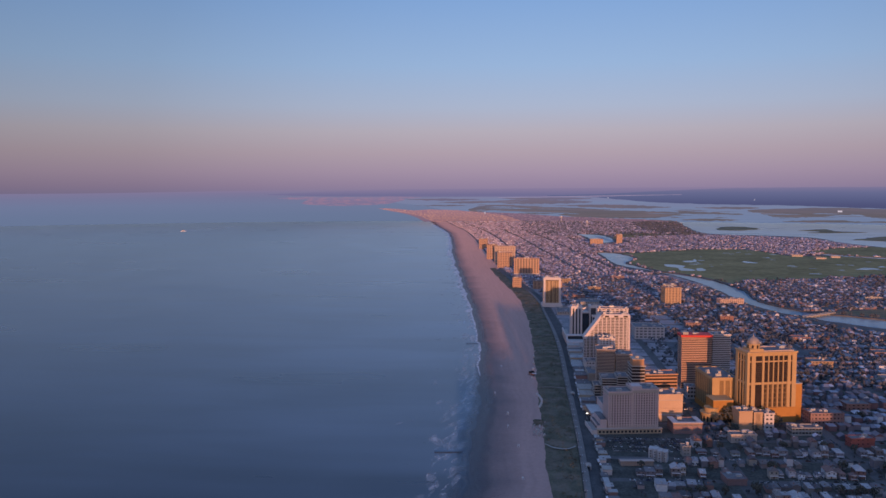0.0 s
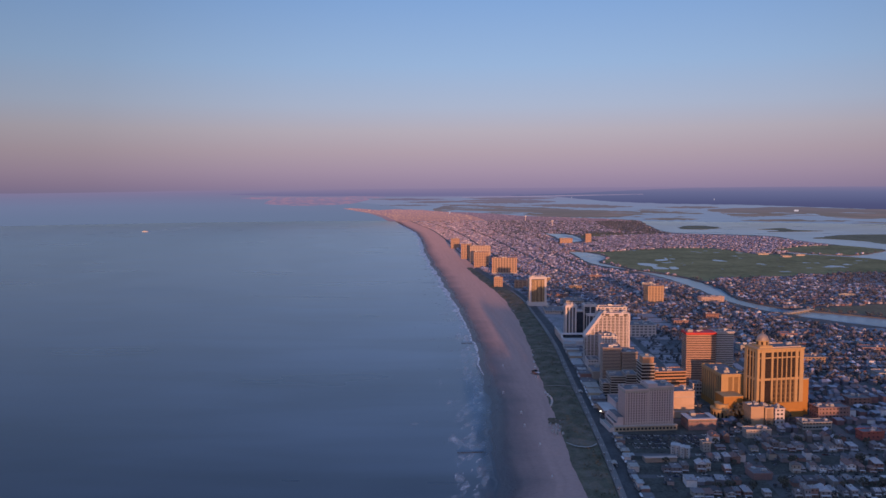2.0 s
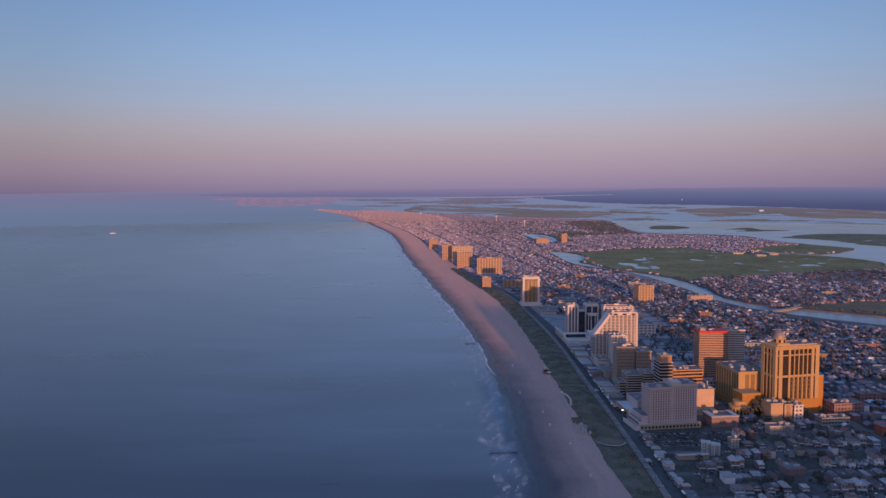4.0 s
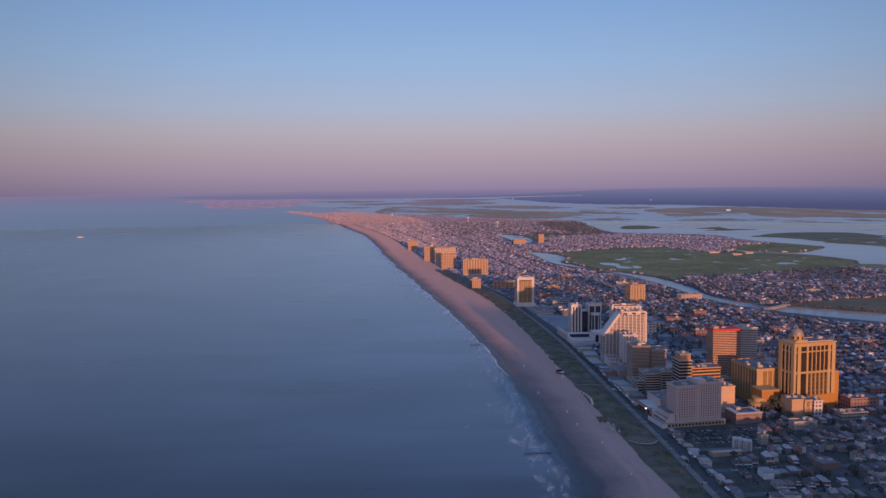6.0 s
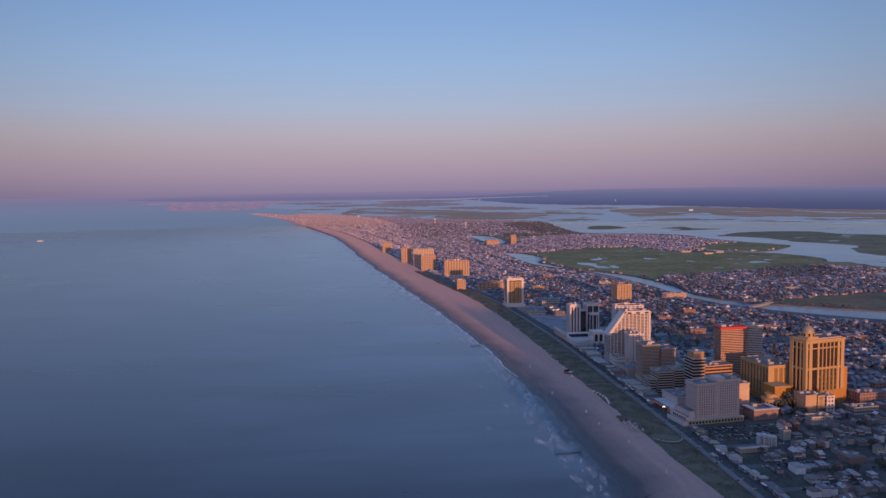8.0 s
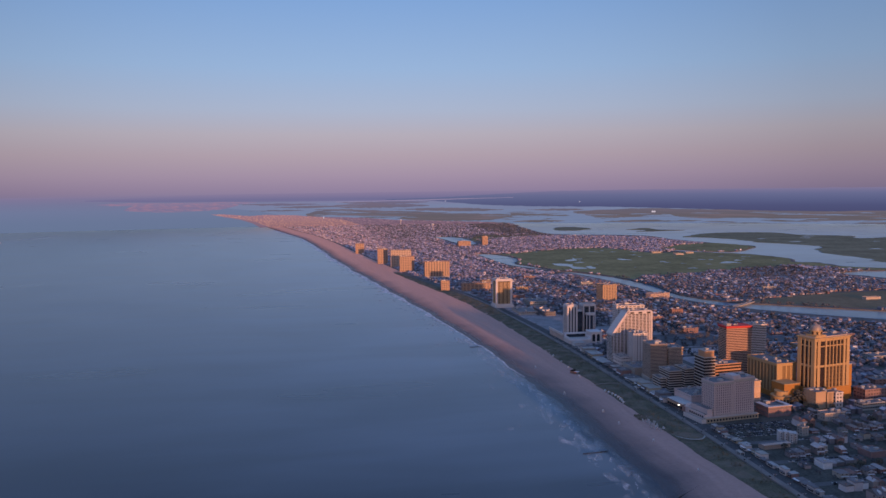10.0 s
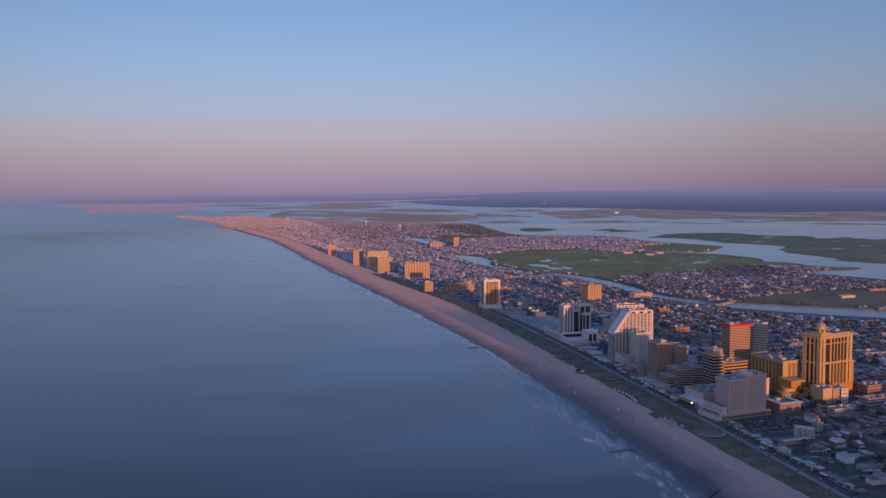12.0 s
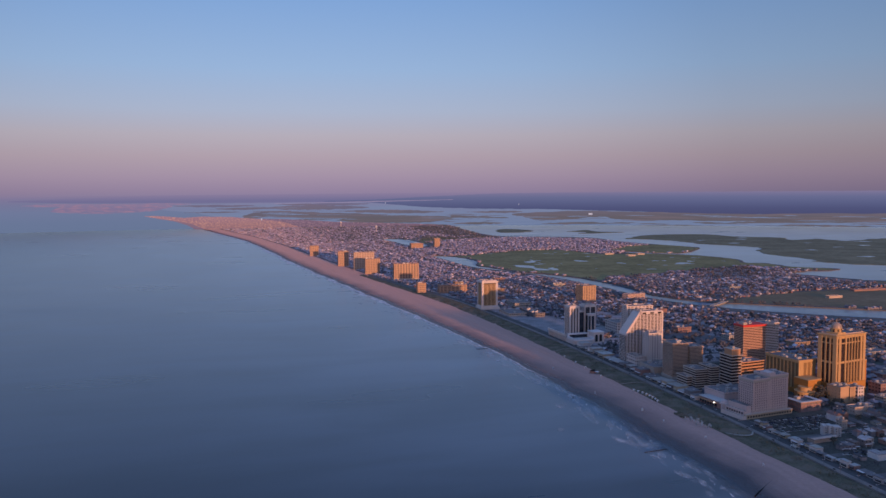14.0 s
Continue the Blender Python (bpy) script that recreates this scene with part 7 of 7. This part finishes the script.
# ---- on the beach ----
for k, (x0, y0, x1, y1) in enumerate(((-42, 577, -21, 579), (-34, 996, -17, 998), (-20, 478, 11, 499))):
    ob = thing("groyne", "dark row of timber piles running into the surf", "groyne", x0, y0, 0, math.degrees(math.atan2(y1 - y0, x1 - x0)))
    ln = math.hypot(x1 - x0, y1 - y0)
    pile = Mesh().lathe([(0.2, -1.2), (0.2, 0.7), (0.15, 0.8)], 7).data("pile", M_TIMBER)
    for i in range(int(ln / 0.9)):
        part("pile", pile, M_TIMBER, ob, at=(i * 0.9, 0, 0.1 * math.sin(i * 2.3)))
    part("wale", Mesh().box(0, ln, -0.45, -0.3, 0.2, 0.5), M_TIMBER, ob)
ob = thing("beach_bar", "low timber beach bar with a brown roof on the sand", "bar", 37, 826, 1.5, -60)
part("deck", Mesh().box(0, 11, 0, 6, 0, 0.5), M_BOARD, ob)
part("bar_house", Mesh().box(1, 6, 1, 5, 0.5, 3), M_BRICK, ob)
part("roof", Mesh().wedge([(0.4, 3), (6.6, 3), (3.5, 4.4)], 0.5, 5.5), M_TIMBER, ob)
part("awning", Mesh().box(6.2, 10.5, 1, 5, 2.6, 2.8), M_TRIM, ob)
for u, v in ((6.4, 1.1), (10.2, 1.1), (6.4, 4.7), (10.2, 4.7)):
    part("post", Mesh().box(u, u + 0.15, v, v + 0.15, 0.5, 2.6), M_TIMBER, ob)


def cabana(x, y, rot, s=0.6, cloth=M_TRIM):
    ob = thing("cabana", "small pale canvas cabana on the sand", "cabana", x, y, 1.75, rot, "beach cabanas")
    part("canopy", Mesh().wedge([(-1.5 * s, 1.9), (1.5 * s, 1.9), (0, 2.7)], -1.4 * s, 1.4 * s), cloth, ob)
    part("back_sheet", Mesh().box(-1.4 * s, 1.4 * s, 1.25 * s, 1.35 * s, 0, 1.9), cloth, ob)
    for u in (-1.4 * s, 1.3 * s):
        part("post", Mesh().box(u, u + 0.1, -1.3 * s, -1.2 * s, -0.3, 1.9), M_TRIM, ob)
        part("post", Mesh().box(u, u + 0.1, 1.2 * s, 1.3 * s, -0.3, 1.9), M_TRIM, ob)


for x, y, rot in ((14, 640, 10), (21, 590, -15), (3, 745, 5), (22, 522, 30), (10, 860, 0)):
    ob = thing("lifeguard_stand", "small white timber lifeguard stand on the sand", "lifeguard stand", x, y, 1.0, rot, "lifeguard stands")
    part("seat", Mesh().box(-0.6, 0.6, -0.4, 0.4, 1.7, 1.85), M_TRIM, ob)
    part("backrest", Mesh().box(-0.6, 0.6, 0.34, 0.42, 1.85, 2.6), M_TRIM, ob)
    for u in (-0.7, 0.58):
        for v in (-0.6, 0.5):
            part("leg", Mesh().box(u, u + 0.12, v, v + 0.12, -0.6, 1.7), M_TRIM, ob)


rcab = random.Random(12)
for k in range(8):
    cabana(43 + 3.0 * math.sin(math.pi * k / 7), 740 - k * 6.2, 8 + rcab.uniform(-5, 5), 0.7)
for x, y in ((49, 910), (47, 876), (45, 847), (42, 805), (15, 675)):
    cabana(x - 1, y, rcab.uniform(-20, 20))
for k in range(26):
    cabana(34 + rcab.uniform(0, 9), 612 + k * 1.15 + rcab.uniform(-1, 1), rcab.uniform(0, 90), rcab.uniform(0.3, 0.5), M_LIGHTROOF if k % 2 else M_CONC)
bushes = Mesh()
for _ in range(90):
    clump(bushes, 41 + rcab.uniform(-6, 3), 652 + rcab.uniform(-8, 8), 2.2, rcab.uniform(0.5, 1.3), rcab)
setting("beach_shrubs", bushes, "patch of dark shrubs beside the cabanas", "shrubs", M_DUNE, kind="stuff")

# lamp posts, benches and shelters along the boardwalk
post = thing("street_lamp", "", "street lamp", 0, 0)
part("pole", Mesh().lathe([(0.16, 0), (0.1, 0.6), (0.07, 4.2)], 8), M_TAR, post)
part("arm", Mesh().box(-0.9, 0.9, -0.06, 0.06, 4.1, 4.22), M_TAR, post)
for u in (-0.85, 0.85):
    part("lantern", Mesh().lathe([(0.05, 3.6), (0.22, 3.7), (0.26, 4.0), (0.08, 4.15)], 8, u, 0), M_TRIM, post, "pale globe lantern")
bench = thing("bench", "", "bench", 0, 0)
part("seat", Mesh().box(-0.25, 0.25, -1.1, 1.1, 0.42, 0.5), M_TIMBER, bench)
part("backrest", Mesh().box(0.22, 0.3, -1.1, 1.1, 0.5, 0.95), M_TIMBER, bench)
for v in (-0.9, 0.9):
    part("leg", Mesh().box(-0.22, 0.26, v - 0.06, v + 0.06, 0, 0.42), M_CONC, bench)
for i in range(34):
    y = 440 + i * 17.0
    x = coast(y, 3) + 1.0
    ob = post if i == 0 else copy_thing(post, Matrix.Identity(4))
    ob.matrix_basis = pose(x, y, 2.88, 0, 0, 0)
    tagged(ob, "dark iron twin-lantern lamp post on the boardwalk", "street lamp", "boardwalk lamps")
    if i % 2:
        ob = bench if i == 1 else copy_thing(bench, Matrix.Identity(4))
        ob.matrix_basis = pose(x + 0.2, y + 6, 2.88, 0, 0, 0)
        tagged(ob, "timber bench facing the sea on the boardwalk", "bench", "boardwalk benches")
rs2 = random.Random(9)
for y in (545, 742):
    ob = thing("shelter", "open boardwalk shelter with a grey hipped roof", "shelter", coast(y, 3) + 5.4, y, 1.88, math.degrees(-heading(y)), "boardwalk shelters")
    part("roof", Mesh().wedge([(-1.9, 2.5), (1.9, 2.5), (0, 3.4)], -3.2, 3.2), M_CONC, ob)
    for u in (-1.6, 1.5):
        for v in (-2.9, 2.8):
            part("post", Mesh().box(u, u + 0.14, v, v + 0.14, 0, 2.5), M_TRIM, ob)
    part("bench_seat", Mesh().box(-0.3, 0.3, -2.6, 2.6, 0.4, 0.5), M_TIMBER, ob)

# lit lamp by the boardwalk
M_LAMP = bpy.data.materials.new("lamp_glow")
M_LAMP.use_nodes = True
M_LAMP.node_tree.nodes["Principled BSDF"].inputs["Emission Color"].default_value = (1.0, 0.9, 0.75, 1)
M_LAMP.node_tree.nodes["Principled BSDF"].inputs["Emission Strength"].default_value = 3.0
ob = thing("floodlight", "bright floodlight on a pole beside the boardwalk", "lamp", 81, 664, ZT - 0.12)
part("pole", Mesh().lathe([(0.15, 0), (0.1, 5)], 8), M_UNIT, ob)
part("lamp_head", Mesh().box(-0.8, 0.8, -0.3, 0.3, 5, 5.6), M_LAMP, ob, "glowing white lamp head")

# bridge over the channel
ob = thing("bridge", "low concrete road bridge across the channel", "bridge", 470, 1212, -0.7, 36)
part("deck", Mesh().box(0, 76, 0, 7, 3.0, 3.7), M_CONC, ob)
for v in (0, 6.7):
    part("parapet", Mesh().box(0, 76, v, v + 0.3, 3.7, 4.6), M_CONC, ob)
for k in range(8):
    part("bridge_pier", Mesh().box(6 + k * 9, 7.2 + k * 9, 0.5, 6.5, -1, 3.0), M_CONC, ob)

# boat far out
ob = thing("boat", "white excursion boat far out on the calm sea", "boat", -1457, 3629, 0, 10)
part("hull", Mesh().prism([(-13, -3), (8, -3), (13, 0), (8, 3), (-13, 3)], -0.6, 2.4), M_TRIM, ob)
part("cabin", Mesh().box(-9, 4, -2.2, 2.2, 2.4, 4.6), M_CONC, ob)
part("wheelhouse", Mesh().box(-1, 3, -1.6, 1.6, 4.6, 6.2), M_PEACH, ob)

wake = Mesh()
wake.face([(-1455, 3640, 0.08), (-1449, 3640, 0.08), (-1330, 4150, 0.08), (-1385, 4160, 0.08)])
setting("boat_wake", wake, "faint pale wake behind the boat", "foam", foam_material("wake_foam", 0.3, 0.7, 0.3), kind="stuff")

# water towers
for x, y in ((380, 4600), (455, 3965)):
    ob = thing("water_tower", "white water tower above the roofs", "water tower", x, y, ZT - 0.2)
    part("stem", Mesh().lathe([(2.2, 0), (1.6, 20), (2.5, 24)], 10), M_WHITE, ob)
    part("tank", Mesh().lathe([(2.5, 24), (6, 27), (6.5, 30), (5, 33), (1, 34.5)], 14), M_WHITE, ob)
